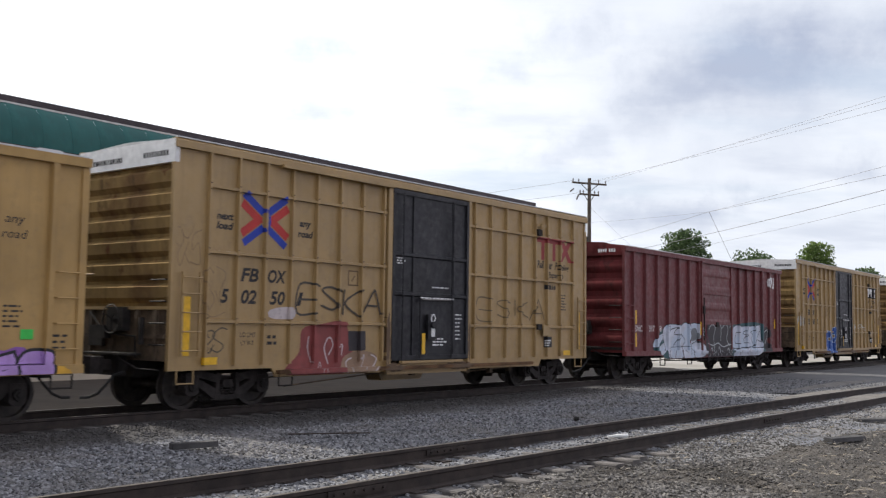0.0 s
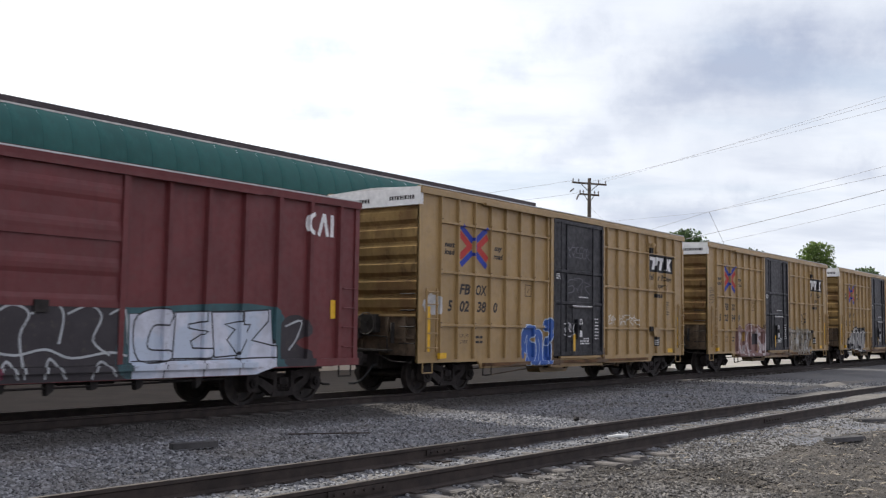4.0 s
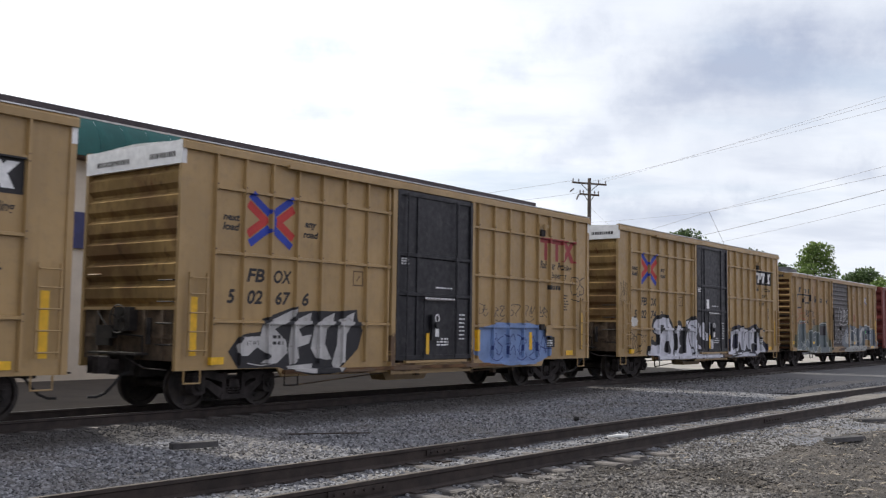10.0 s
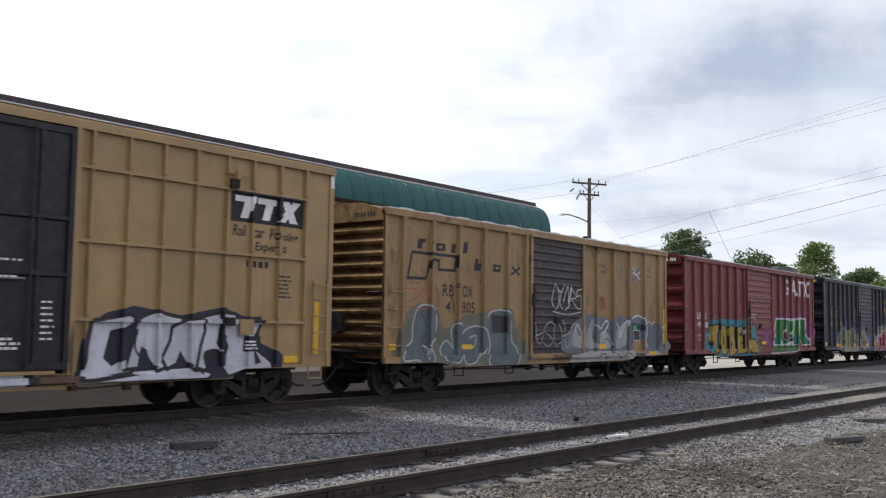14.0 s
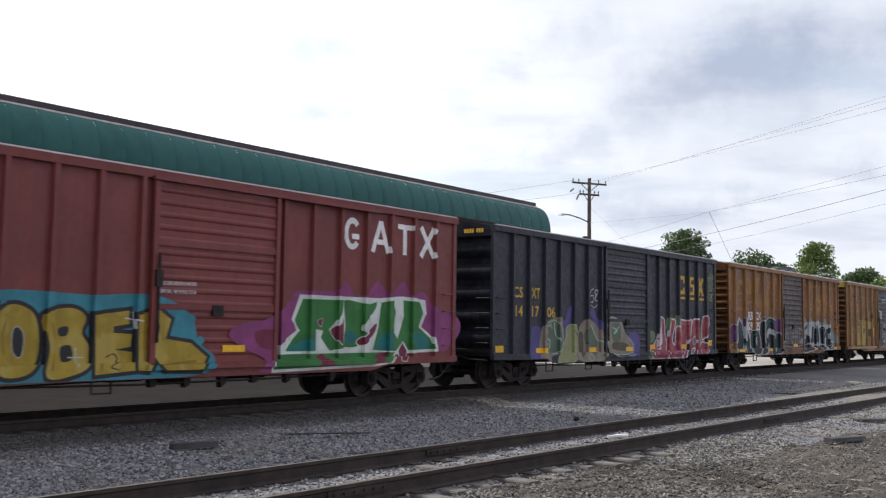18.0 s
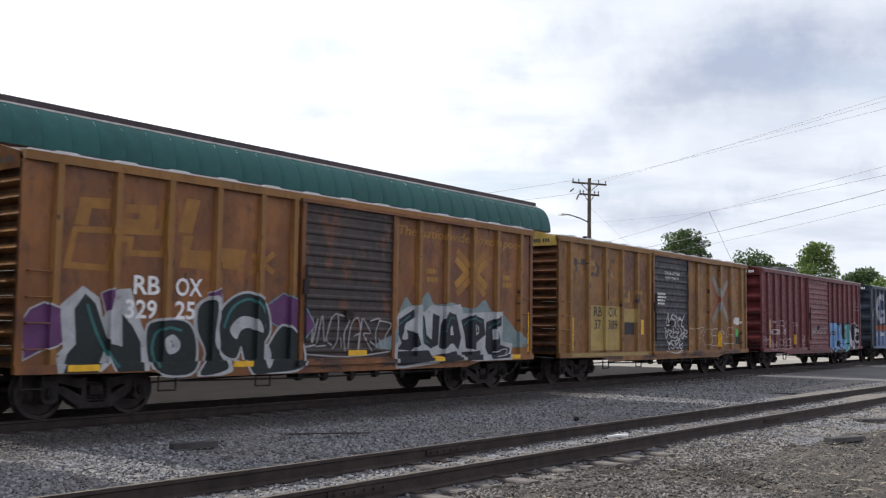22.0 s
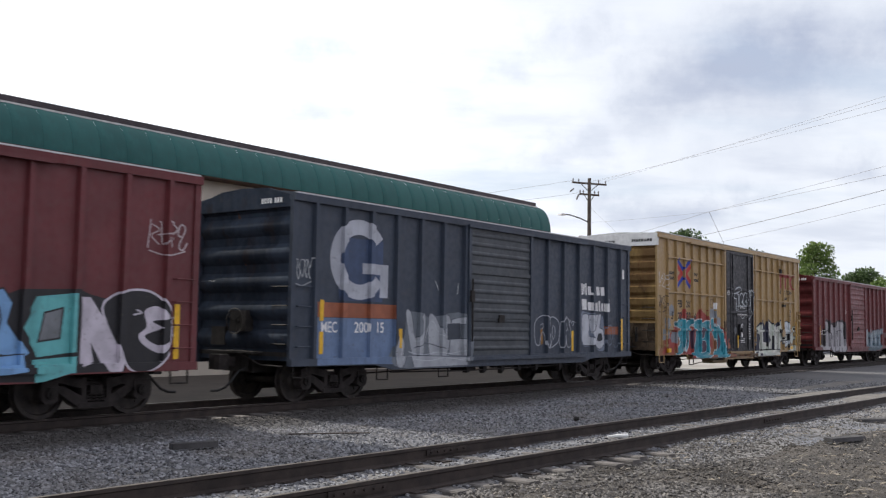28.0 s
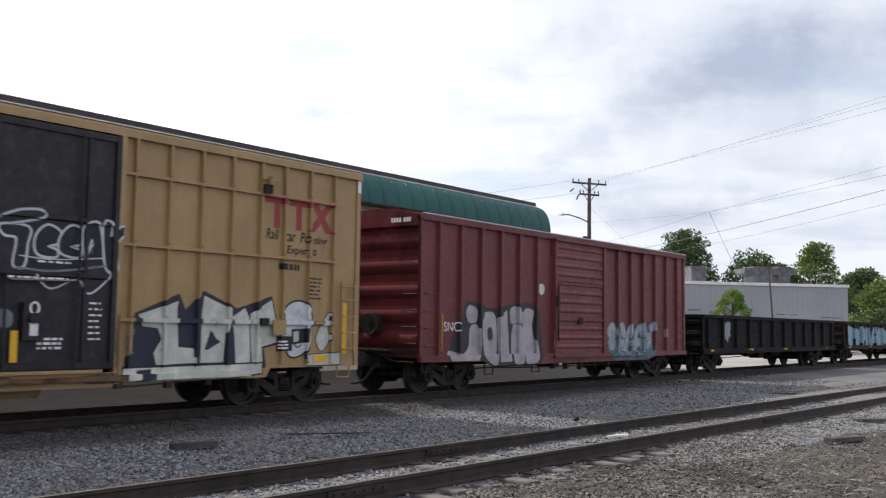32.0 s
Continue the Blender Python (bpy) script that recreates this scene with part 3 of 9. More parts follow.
letters = text_mesh("nions", 0.9, 0, 0.02, 1.0)
width = max(v[0] for v in letters.v)
part("lettering", Mesh().add([(15.2 + x * 1.32 / width, 12.592, 4.36 + z) for x, y, z in letters.v], letters.f), WHITE, sign, "white letters")
part("pilaster", local(Mesh().box(14.4, 14.75, 12.55, 12.7, -0.3, 6.98)), SIGN_BLUE, store, "dark blue wall pilaster")

# ---- warehouse in the distance ----
def siding_material():
    k = Nodes("white_metal_siding")
    c = k.mix(k.noise(0.2, 4, lo=0.3, hi=0.7), (0.30, 0.31, 0.335), (0.35, 0.36, 0.38))
    c = k.mix(k.math("MULTIPLY", k.noise(1.0, 5, 0.6, (3, 3, 0.2), 0.5, 0.8), 0.25), c, (0.22, 0.22, 0.22))
    return k.done(c, 0.6)


SIDING = siding_material()
UNIT = plain("grey_roof_unit", (0.13, 0.13, 0.135), 0.5, 0.4, 0.3, 2)
angle = math.atan2(8.41 - 19.8, 95.69 - 83.15)
warehouse = thing("warehouse", "low white metal-sided warehouse with rooftop units", "warehouse", "", "", (83.15, 19.8, -0.3))
warehouse.rotation_euler[2] = angle
LONG = 17.0
panel = Mesh()
line = []
for i in range(37):
    x = i * 0.5
    line += [(x, 0.0), (x + 0.18, 0.0), (x + 0.22, -0.014), (x + 0.28, -0.014), (x + 0.32, 0.0)]
for j in range(2):
    a, b = (-18.0, 0.0) if j == 0 else (0.0, LONG - 1.2)
    pts = [(a + k * 0.5 + dx, dy) for k in range(int((b - a) / 0.5)) for dx, dy in ((0.0, 0.0), (0.18, 0.0), (0.22, -0.014), (0.28, -0.014), (0.32, 0.0))] + [(b, 0.0)]
    part("siding", Mesh().sheet(pts, 2, 0.0, 6.2), SIDING, warehouse)
part("wall", Mesh().box(-18, LONG - 1.2, 0.06, 30, 0, 6.15), SIDING, warehouse)
part("eave_trim", Mesh().box(-18.1, LONG - 1.1, -0.12, 0.1, 6.16, 6.42), WHITE, warehouse, "bright white eave trim")
part("roof", Mesh().box(-18.05, LONG - 1.15, 0.1, 30.05, 6.16, 6.3), SIDING, warehouse)


def roof_unit(x, y, w, d, h, hood):
    """A rooftop air handler on a curb, with hoods."""
    u = thing("rooftop_unit", "grey sheet-metal air handling unit on a warehouse roof", "air handler", "rooftop units")
    u.matrix_world = Matrix.Translation((83.15, 19.8, -0.3)) @ Matrix.Rotation(angle, 4, "Z") @ Matrix.Translation((x, y, 6.3))
    part("curb", Mesh().box(-w * 0.45, w * 0.45, -d * 0.45, d * 0.45, 0, 0.35), TRIM, u, "pale roof curb")
    part("cabinet", Mesh().box(-w / 2, w / 2, -d / 2, d / 2, 0.352, h), UNIT, u)
    if hood:
        part("hood", Mesh().prism([(-w / 2 - 0.9, h - 0.1), (-w / 2 - 0.9, h - 0.55), (-w / 2 - 0.004, h - 0.75), (-w / 2 - 0.004, h - 0.05)], 1, -d / 2, d / 2), UNIT, u, "sloping intake hood")
        part("hood", Mesh().prism([(w / 2 + 0.004, h - 0.05), (w / 2 + 0.004, h - 0.75), (w / 2 + 0.7, h - 0.5), (w / 2 + 0.7, h - 0.12)], 1, -d / 2, d / 2), UNIT, u, "sloping exhaust hood")
    part("cap", Mesh().box(-w / 2 - 0.06, w / 2 + 0.06, -d / 2 - 0.06, d / 2 + 0.06, h + 0.003, h + 0.12), UNIT, u)


roof_unit(9.2, 4.5, 1.9, 2.0, 1.75, True)
roof_unit(11.6, 4.8, 1.2, 2.0, 1.8, True)
roof_unit(2.6, 4.0, 1.5, 1.5, 1.6, False)

# ---- poles and wires ----
POLE_WOOD = plain("weathered_pole", (0.085, 0.07, 0.058), 0.9, 0.0, 0.3, 3, 0.5, 0.01)
WIRE = plain("grey_wire", (0.24, 0.24, 0.255), 0.6, 0.0, 0.1, 3)
CERAMIC = plain("grey_insulator", (0.2, 0.19, 0.19), 0.3, 0.0, 0.2, 5)
PX, PY = 65.45, 20.0
pole = thing("utility_pole", "tall weathered wooden utility pole with two crossarms and a street light", "utility pole", "", "", (PX, PY, -0.3))
part("shaft", Mesh().rod((0, 0, 0), (0, 0, 13.45), 0.20, 12, 0.13), POLE_WOOD, pole, smooth=True)
ARM = Vector((0.86, -0.5, 0.0))


def arm(z, half, name):
    a = ARM * half
    cross = part(name, Mesh().rod((-a.x, -a.y + 0.0, z), (a.x, a.y, z), 0.075, 6), POLE_WOOD, pole)
    for k in (-0.95, -0.62, 0.55, 0.95):
        b = a * k
        part("insulator", Mesh().rod((b.x, b.y, z + 0.07), (b.x, b.y, z + 0.2), 0.04, 8).rod((b.x, b.y, z + 0.18), (b.x, b.y, z + 0.32), 0.07, 8, 0.035), CERAMIC, cross)
    part("brace", Mesh().rod((a.x * 0.5, a.y * 0.5, z - 0.05), (0, 0, z - 0.65), 0.03, 5), IRON, cross)
    part("brace", Mesh().rod((-a.x * 0.5, -a.y * 0.5, z - 0.05), (0, 0, z - 0.65), 0.03, 5), IRON, cross)


arm(13.05, 1.5, "crossarm")
arm(12.2, 0.85, "crossarm")
part("cutout", Mesh().rod((-0.9, 0.4, 12.15), (-1.15, 0.45, 11.75), 0.07, 7), CERAMIC, pole)
part("cutout", Mesh().rod((-1.3, 0.6, 12.55), (-1.6, 0.75, 12.3), 0.06, 7), CERAMIC, pole)
lamp_arm = part("lamp_arm", Mesh().pipe([(0, 0, 10.05), (-0.7, 0.4, 10.35), (-1.5, 0.85, 10.55), (-1.9, 1.1, 10.56)], 0.045), IRON, pole)
part("lamp_head", Mesh().prism([(-2.55, 10.45), (-2.45, 10.56), (-2.0, 10.62), (-1.8, 10.57), (-1.9, 10.47)], 1, 0.97, 1.27), TRIM, lamp_arm, "grey cobra street lamp head")
part("service_box", Mesh().box(-0.75, -0.45, -0.15, 0.15, 8.55, 8.95).rod((-0.6, 0, 8.9), (0, 0, 9.0), 0.03, 5), IRON, pole)
stub = thing("utility_pole", "short thin wooden service pole before a white warehouse", "utility pole", "", "", (80.3, 11.0, -0.3))
part("shaft", Mesh().rod((0, 0, 0), (-0.75, 0.25, 7.5), 0.085, 10, 0.065), POLE_WOOD, stub, smooth=True)


def wire(name, label, a, b, r, sag):
    pts = []
    for i in range(15):
        t = i / 14
        p = Vector(a).lerp(Vector(b), t)
        p.z -= 4 * sag * t * (1 - t)
        pts.append(p)
    return tagged(part(name, Mesh().pipe(pts, r * 0.85, 5), WIRE), label, "cable", "overhead wires")


def beyond(a, b, k):
    """A point on the straight line from a through b, k times as far as b."""
    return Vector(a) + k * (Vector(b) - Vector(a))


P0 = Vector((PX, PY, 0))
for da, zb, end in ((0.95, 13.0, (36.9, -7.84, 10.23)), (0.55, 13.0, (36.91, -7.83, 10.07)), (0.05, 12.9, (36.93, -7.82, 9.79))):
    start = P0 + ARM * 1.5 * da + Vector((0, 0, zb))
    wire("overhead_wire", "thin black power line strung from a pole", start, beyond(start, end, 1.5), 0.008, 0.12)
JOINT = Vector((57.18, 7.1, 8.95))
for a, end, r in (((PX, PY, 9.75), JOINT, 0.008), ((66.9, 21.5, 7.9), JOINT, 0.012), (JOINT, (42.38, -6.52, 8.53), 0.011), (JOINT, (42.41, -6.5, 8.16), 0.011)):
    wire("overhead_wire", "thin black power line strung from a pole", a, end if end is JOINT else beyond(a, end, 1.5), r, 0.05)
wire("overhead_wire", "thick black telephone cable", (69.5, 24.0, 7.2), beyond((69.5, 24.0, 7.2), (42.42, -6.5, 7.93), 1.4), 0.016, 0.5)
wire("overhead_wire", "thin black telephone cable", (70.0, 22.0, 6.9), beyond((70.0, 22.0, 6.9), (42.47, -6.47, 7.31), 1.4), 0.009, 0.45)
wire("guy_wire", "taut service drop that slants down from a wire joint", JOINT, (59.3, 4.9, 2.6), 0.014, 0.0)
wire("overhead_wire", "thin black power line strung from a pole", P0 + Vector((-1.2, 0.7, 12.9)), (60, 60, 12.0), 0.012, 0.6)
wire("overhead_wire", "thin black power line strung from a pole", P0 + Vector((-0.7, 0.4, 12.0)), (60, 62, 11.2), 0.012, 0.6)
wire("overhead_wire", "thin black power line strung from a pole", P0 + Vector((0, 0, 11.0)), (72.5, 16.5, 5.5), 0.007, 0.1)

# ---- trees ----
BARK = plain("tree_bark", (0.06, 0.048, 0.038), 0.95, 0.0, 0.3, 3, 0.7, 0.03)


def leaf_material(name, dark, light):
    k = Nodes(name)
    geo = k.n.new("ShaderNodeNewGeometry")
    c = k.mix(geo.outputs["Random Per Island"], dark, light)
    m = k.done(c, 0.65, 0.0, 0.3)
    k.b.inputs["Subsurface Weight"].default_value = 0.0
    t = k.n.new("ShaderNodeBsdfTranslucent")
    k.l.new(c, t.inputs[0])
    s = k.n.new("ShaderNodeMixShader")
    s.inputs[0].default_value = 0.35
    k.l.new(k.b.outputs[0], s.inputs[1])
    k.l.new(t.outputs[0], s.inputs[2])
    k.l.new(s.outputs[0], k.n["Material Output"].inputs[0])
    return m


LEAVES = leaf_material("deep_green_leaves", (0.030, 0.055, 0.020), (0.100, 0.150, 0.058))
FRESH = leaf_material("light_green_leaves", (0.055, 0.098, 0.024), (0.18, 0.25, 0.07))
NEEDLES = leaf_material("yellow_green_leaves", (0.07, 0.14, 0.02), (0.2, 0.3, 0.05))


def tree(label, x, y, top, width, leaves, seed, clumps=34, count=4200, leaf=0.34, low=0.35, pointed=0.0):
    """A tapered trunk with limbs; its crown is a cloud of leaf clumps with gaps between them."""
    rng = random.Random(seed)
    height = top + 0.3
    t = thing("tree", label, "tree", "", "", (x, y, -0.3))
    wood = Mesh()
    wood.rod((0, 0, 0), (0.1, 0, height * 0.45), 0.03 * height * 0.8, 8, 0.018 * height * 0.8)
    wood.rod((0.1, 0, height * 0.45), (0, 0.1, height * 0.86), 0.018 * height * 0.8, 7, 0.04)
    centres = []
    for i in range(clumps):
        h = low + (0.97 - low) * (i + 0.5) / clumps
        u = (h - low) / (1 - low)
        reach = (math.sin(math.pi * min(1, 0.18 + 0.82 * u)) ** 0.7 if not pointed else (1 - u) ** pointed + 0.06) * width / 2
        a = i * 2.4 + rng.uniform(-0.5, 0.5)
        rr = reach * rng.uniform(0.55 if pointed else 0.35, 1.0)
        c = Vector((rr * math.cos(a), rr * math.sin(a), h * height))
        centres.append((c, width * rng.uniform(0.09, 0.17) * (0.26 if pointed else 1)))
        base = Vector((0.05, 0, max(0.3, h - 0.22 * rr / width * 2 - 0.05) * height))
        wood.rod(base, c, 0.012 * height * (1.1 - u), 5, 0.02)
    part("trunk", wood, BARK, t)
    pts = np.random.default_rng(seed)
    v, f = [], []
    weights = np.array([r ** 2 for _, r in centres])
    pick = pts.choice(len(centres), count, p=weights / weights.sum())
    for i in pick:
        c, r = centres[i]
        d = Vector(pts.normal(0, 1, 3)).normalized() * r * (0.55 + 0.6 * pts.random())
        p = c + Vector((d.x * 1.25, d.y * 1.25, d.z * 0.8))
        n = Vector(pts.normal(0, 1, 3)).normalized()
        s = n.orthogonal().normalized()
        q = n.cross(s)
        w = leaf * pts.uniform(0.6, 1.3)
        k = len(v)
        v += [p - s * w * 0.5, p + q * w * 0.32, p + s * w * 0.5, p - q * w * 0.32]
        f.append((k, k + 1, k + 2, k + 3))
    me = bpy.data.meshes.new("crown")
    me.from_pydata([tuple(p) for p in v], [], f)
    me.materials.append(leaves)
    part("crown", me, None, t)
    return t


tree("broad deep-green tree beyond the roofs", 122.1, 37.1, 15.0, 8.0, LEAVES, 11, 44, 9000, 0.36, 0.48)
tree("round deep-green tree behind the warehouse", 123.0, 28.1, 11.4, 9.5, LEAVES, 12, 44, 9000, 0.36, 0.3)
tree("smaller deep-green tree behind the warehouse", 124.0, 25.2, 10.4, 6.0, LEAVES, 17, 30, 6000, 0.36, 0.3)
tree("tall light-green tree behind the warehouse", 127.6, 21.9, 13.2, 7.2, FRESH, 13, 56, 11000, 0.33, 0.2)
tree("deep-green tree at the end of the warehouse", 136.8, 18.6, 10.0, 7.5, LEAVES, 14, 40, 8000, 0.38, 0.2)
tree("wide green tree beside the warehouse", 119.0, 11.6, 7.5, 7.5, FRESH, 15, 44, 9000, 0.34, 0.08)
tree("low leafy bush beside the warehouse", 112.0, 8.2, 5.0, 7.0, LEAVES, 18, 40, 8000, 0.34, 0.05)
tree("slender young yellow-green tree before the warehouse", 81.8, 15.1, 5.3, 7.6, NEEDLES, 16, 90, 7000, 0.16, 0.12, 1.0)
for i, (x, y, top, w) in enumerate(((150, 44, 8.5, 12), (152, 58, 9, 12), (160, 26, 9, 10), (170, 14, 8, 10), (190, 8, 8, 12))):
    tree("deep-green tree of a far row", x, y, top, w, LEAVES, 30 + i, 30, 4200, 0.55, 0.12)

# ---- litter ----
PLANK = plain("grey_plank", (0.055, 0.053, 0.052), 0.9, 0.0, 0.3, 4, 0.5, 0.01)


def litter(name, label, category, me, material, at, rz=0.0, rx=0.0):
    ob = tagged(part(name, me, material), label, category)
    ob.location, ob.rotation_euler = at, (rx, 0, rz)


litter("board", "weathered grey board lying on ballast", "board", Mesh().prism([(-0.07, 0), (-0.065, 0.085), (0.065, 0.09), (0.07, 0)], 0, -0.36, 0.38), PLANK, (9.62, -4.22, -0.225), -0.21)
litter("steel_strip", "rusty flat steel strip lying on ballast", "metal scrap", Mesh().prism([(-0.03, 0), (-0.03, 0.015), (0.03, 0.02), (0.03, 0)], 0, -0.7, 0.7), RAIL_SIDE, (12.32, -4.45, -0.205), -0.64)
litter("tie_scrap", "broken piece of an old tie on dirt", "wood scrap", Mesh().prism([(-0.1, 0), (-0.08, 0.07), (0.07, 0.08), (0.1, 0)], 0, -0.5, 0.45), PLANK, (17.95, -11.42, -0.22), -0.33)
litter("tie_scrap", "broken piece of an old tie on dirt", "wood scrap", Mesh().prism([(-0.09, 0), (-0.08, 0.06), (0.07, 0.07), (0.1, 0)], 0, -0.35, 0.4), PLANK, (22.2, -10.75, -0.22), -0.64)
litter("paper_cup", "crushed white paper cup between the rails", "litter", Mesh().rod((-0.17, 0, 0.03), (-0.02, 0.02, 0.035), 0.045, 9, 0.034).rod((-0.02, 0.02, 0.035), (0.18, 0.04, 0.02), 0.034, 7, 0.012), WHITE, (15.1, -8.5, -0.17), 2.2)


def rock(x, y, z, r, seed):
    """A dark lump of stone, broken on all sides."""
    rng = random.Random(seed)
    v, f = [], []
    for i in range(5):
        a = math.pi * (i + 0.5) / 5
        v += [tuple(r * rng.uniform(0.75, 1.15) * k for k in (math.sin(a) * math.cos(0.9 * j + 0.3 * i), math.sin(a) * math.sin(0.9 * j + 0.3 * i), 0.8 * math.cos(a))) for j in range(7)]
    f = [(i * 7 + j, i * 7 + (j + 1) % 7, (i + 1) * 7 + (j + 1) % 7, (i + 1) * 7 + j) for i in range(4) for j in range(7)] + [tuple(range(7))[::-1], tuple(range(28, 35))]
    litter("rock", "dark broken rock lying on ballast", "rock", Mesh().add(v, f), STEEL_DARK, (x, y, z + 0.6 * r), seed)


for i, (x, y, r) in enumerate(((18.04, -6.02, 0.065), (24.15, -4.75, 0.065), (25.3, -4.71, 0.08))):
    rock(x, y, -0.25, r, i + 3)

# ---- freight cars ----
from mathutils.geometry import tessellate_polygon
# A car's own space: x from its leading end (0) to its trailing end, z = 0 on the rail, near side at -y.
SHEET_Y, POST_Y, WHEEL_R = 1.488, 1.60, 0.457
GRIMY = plain("grimy_steel", (0.095, 0.067, 0.042), 0.8, 0.0, 0.5, 2.5)
TRACK_RUST = plain("rusty_track", (0.12, 0.066, 0.033), 0.85, 0.0, 0.5, 2.5, spec=0.2)
# Dark brown for the grooves between the ridges of an end wall.
GROOVE = plain("brown_end_groove", (0.085, 0.045, 0.024), 0.9, 0.0, 0.5, 2.0, spec=0.1)
SILVER = plain("galvanised_roof", (0.50, 0.50, 0.49), 0.45, 0.5, 0.15, 2.5)


@once
def bolster_data():
    return Mesh().box(-0.2, 0.2, -0.95, 0.95, 0.40, 0.62).box(-0.12, 0.12, -1.12, 1.12, 0.42, 0.56).data("bolster", IRON)


@once
def side_frame_data():
    me = Mesh()
    for s in (-1, 1):
        me.prism([(s * 0.22, 0.66), (s * 0.30, 0.52), (s * 0.72, 0.62), (s * 1.05, 0.60), (s * 1.06, 0.38), (s * 1.02, 0.70), (s * 0.8, 0.78)], 1, -0.09, 0.09)
        me.prism([(s * 0.16, 0.20), (s * 0.16, 0.32), (s * 0.62, 0.56), (s * 0.74, 0.56), (s * 0.70, 0.44), (s * 0.34, 0.20)], 1, -0.08, 0.08)
        me.prism([(s * 0.74, 0.34), (s * 0.74, 0.64), (s * 1.04, 0.64), (s * 1.04, 0.34), (s * 0.97, 0.28), (s * 0.81, 0.28)], 1, -0.12, 0.10)
        me.box(s * 0.245 - 0.045, s * 0.245 + 0.045, -0.085, 0.085, 0.26, 0.70)
    me.box(-0.34, 0.34, -0.10, 0.10, 0.18, 0.27)
    me.prism([(-0.8, 0.70), (-0.3, 0.76), (0.3, 0.76), (0.8, 0.70), (0.8, 0.79), (0.3, 0.86), (-0.3, 0.86), (-0.8, 0.79)], 1, -0.085, 0.085)
    return me.data("side_frame", IRON)


@once
def spring_data():
    turns = [(0.058 * math.cos(a), 0.058 * math.sin(a), 0.27 + 0.2 * a / 25.2) for a in [0.7 * i for i in range(37)]]
    return Mesh().pipe(turns, 0.016, 5).data("spring", IRON)


@once
def bearing_data():
    return Mesh().rod((0, -0.04, 0), (0, -0.16, 0), 0.10, 10).rod((0, -0.16, 0), (0, -0.19, 0), 0.06, 6).data("bearing_cap", STEEL_DARK)


@once
def wheelset_data():
    me = Mesh().rod((0, -0.98, 0), (0, 0.98, 0), 0.075, 10)
    prof = [(0.08, -0.09), (0.14, -0.085), (0.2, -0.03), (0.37, -0.02), (0.39, -0.07), (WHEEL_R, -0.07), (WHEEL_R, 0.045), (WHEEL_R + 0.026, 0.055), (WHEEL_R + 0.026, 0.075), (0.39, 0.08), (0.37, 0.03), (0.2, 0.02), (0.14, 0.08), (0.08, 0.085)]
    for s in (-1, 1):
        me.lathe([(r, -s * y if False else s * -y) for r, y in prof], (0, s * 0.755, 0))
    # cored holes and casting marks in the plates show that the wheel turns
    for s in (-1, 1):
        for a in (0.3, 2.4, 4.5):
            me.rod((0.28 * math.cos(a), s * 0.77, 0.28 * math.sin(a)), (0.28 * math.cos(a), s * 0.80, 0.28 * math.sin(a)), 0.035, 8)
    return me.data("wheelset", WHEEL_MAT, True)


def wheel_material():
    k = Nodes("wheel_steel")
    c = k.mix(k.noise(5, 5, lo=0.35, hi=0.65), (0.018, 0.015, 0.014), (0.042, 0.034, 0.028))
    return k.done(c, 0.6, 0.2)


WHEEL_MAT = wheel_material()
WHEELSETS = []


def truck(car, x):
    t = part("truck", bolster_data(), None, car, "dark cast steel railway truck", at=(x, 0, 0))
    for s in (-1, 1):
        part("side_frame", side_frame_data(), None, t, at=(0, s * 1.03, 0))
        for x2 in (-0.13, 0.0, 0.13):
            part("spring", spring_data(), None, t, at=(x2, s * 1.03, 0))
        for a in (-0.89, 0.89):
            b = part("bearing_cap", bearing_data(), None, t, at=(a, s * 1.06, WHEEL_R))
            if s > 0:
                b.rotation_euler[2] = math.pi
    for a in (-0.89, 0.89):
        w = part("wheelset", wheelset_data(), None, t, at=(a, 0, WHEEL_R))
        WHEELSETS.append((w, a))
    part("brake_beam", Mesh().rod((-0.42, -0.8, 0.36), (-0.42, 0.8, 0.36), 0.05, 6).rod((0.42, -0.8, 0.36), (0.42, 0.8, 0.36), 0.05, 6), IRON, t)
    return t


@once
def coupler_data():
    me = Mesh().box(0.0, 0.75, -0.09, 0.09, 0.76, 0.96)
    me.prism([(0.0, -0.16), (-0.08, -0.2), (-0.26, -0.17), (-0.30, -0.05), (-0.17, -0.06), (-0.12, 0.02), (-0.2, 0.1), (-0.27, 0.16), (-0.16, 0.2), (0.0, 0.16)], 2, 0.70, 1.02)
    return me.data("coupler", IRON)


@once
def hose_data():
    pts = [(0.2, -0.32, 0.72), (0.02, -0.33, 0.68), (-0.12, -0.3, 0.5), (-0.24, -0.22, 0.34), (-0.36, -0.12, 0.27), (-0.50, -0.06, 0.27)]
    return Mesh().pipe(pts, 0.028).data("air_hose", HOSE)


def corrugated(n, z0, z1, deep, round_top=0.55):
    """Profile of n pressed ridges between two heights, as (out, z)."""
    pts = [(0.0, z0)]
    h = (z1 - z0) / n
    for i in range(n):
        z = z0 + i * h
        pts += [(0.0, z + h * (0.5 - round_top / 2)), (deep * 0.8, z + h * (0.5 - round_top / 4)), (deep, z + h * 0.5), (deep * 0.8, z + h * (0.5 + round_top / 4)), (0.0, z + h * (0.5 + round_top / 2))]
    return pts + [(0.0, z1)]


def panel_hole(L, z_low, z_mid, x_step, ztop, x0, x1, y):
    """Outline of one side sheet in x-z, with the deeper sill between the trucks."""
    if x0 < 1:
        return [(x0, z_low), (x0 + x_step, z_low), (x0 + x_step + 0.12, z_mid), (x1, z_mid), (x1, ztop), (x0, ztop)]
    return [(x0, z_mid), (x1 - x_step - 0.12, z_mid), (x1 - x_step, z_low), (x1, z_low), (x1, ztop), (x0, ztop)]


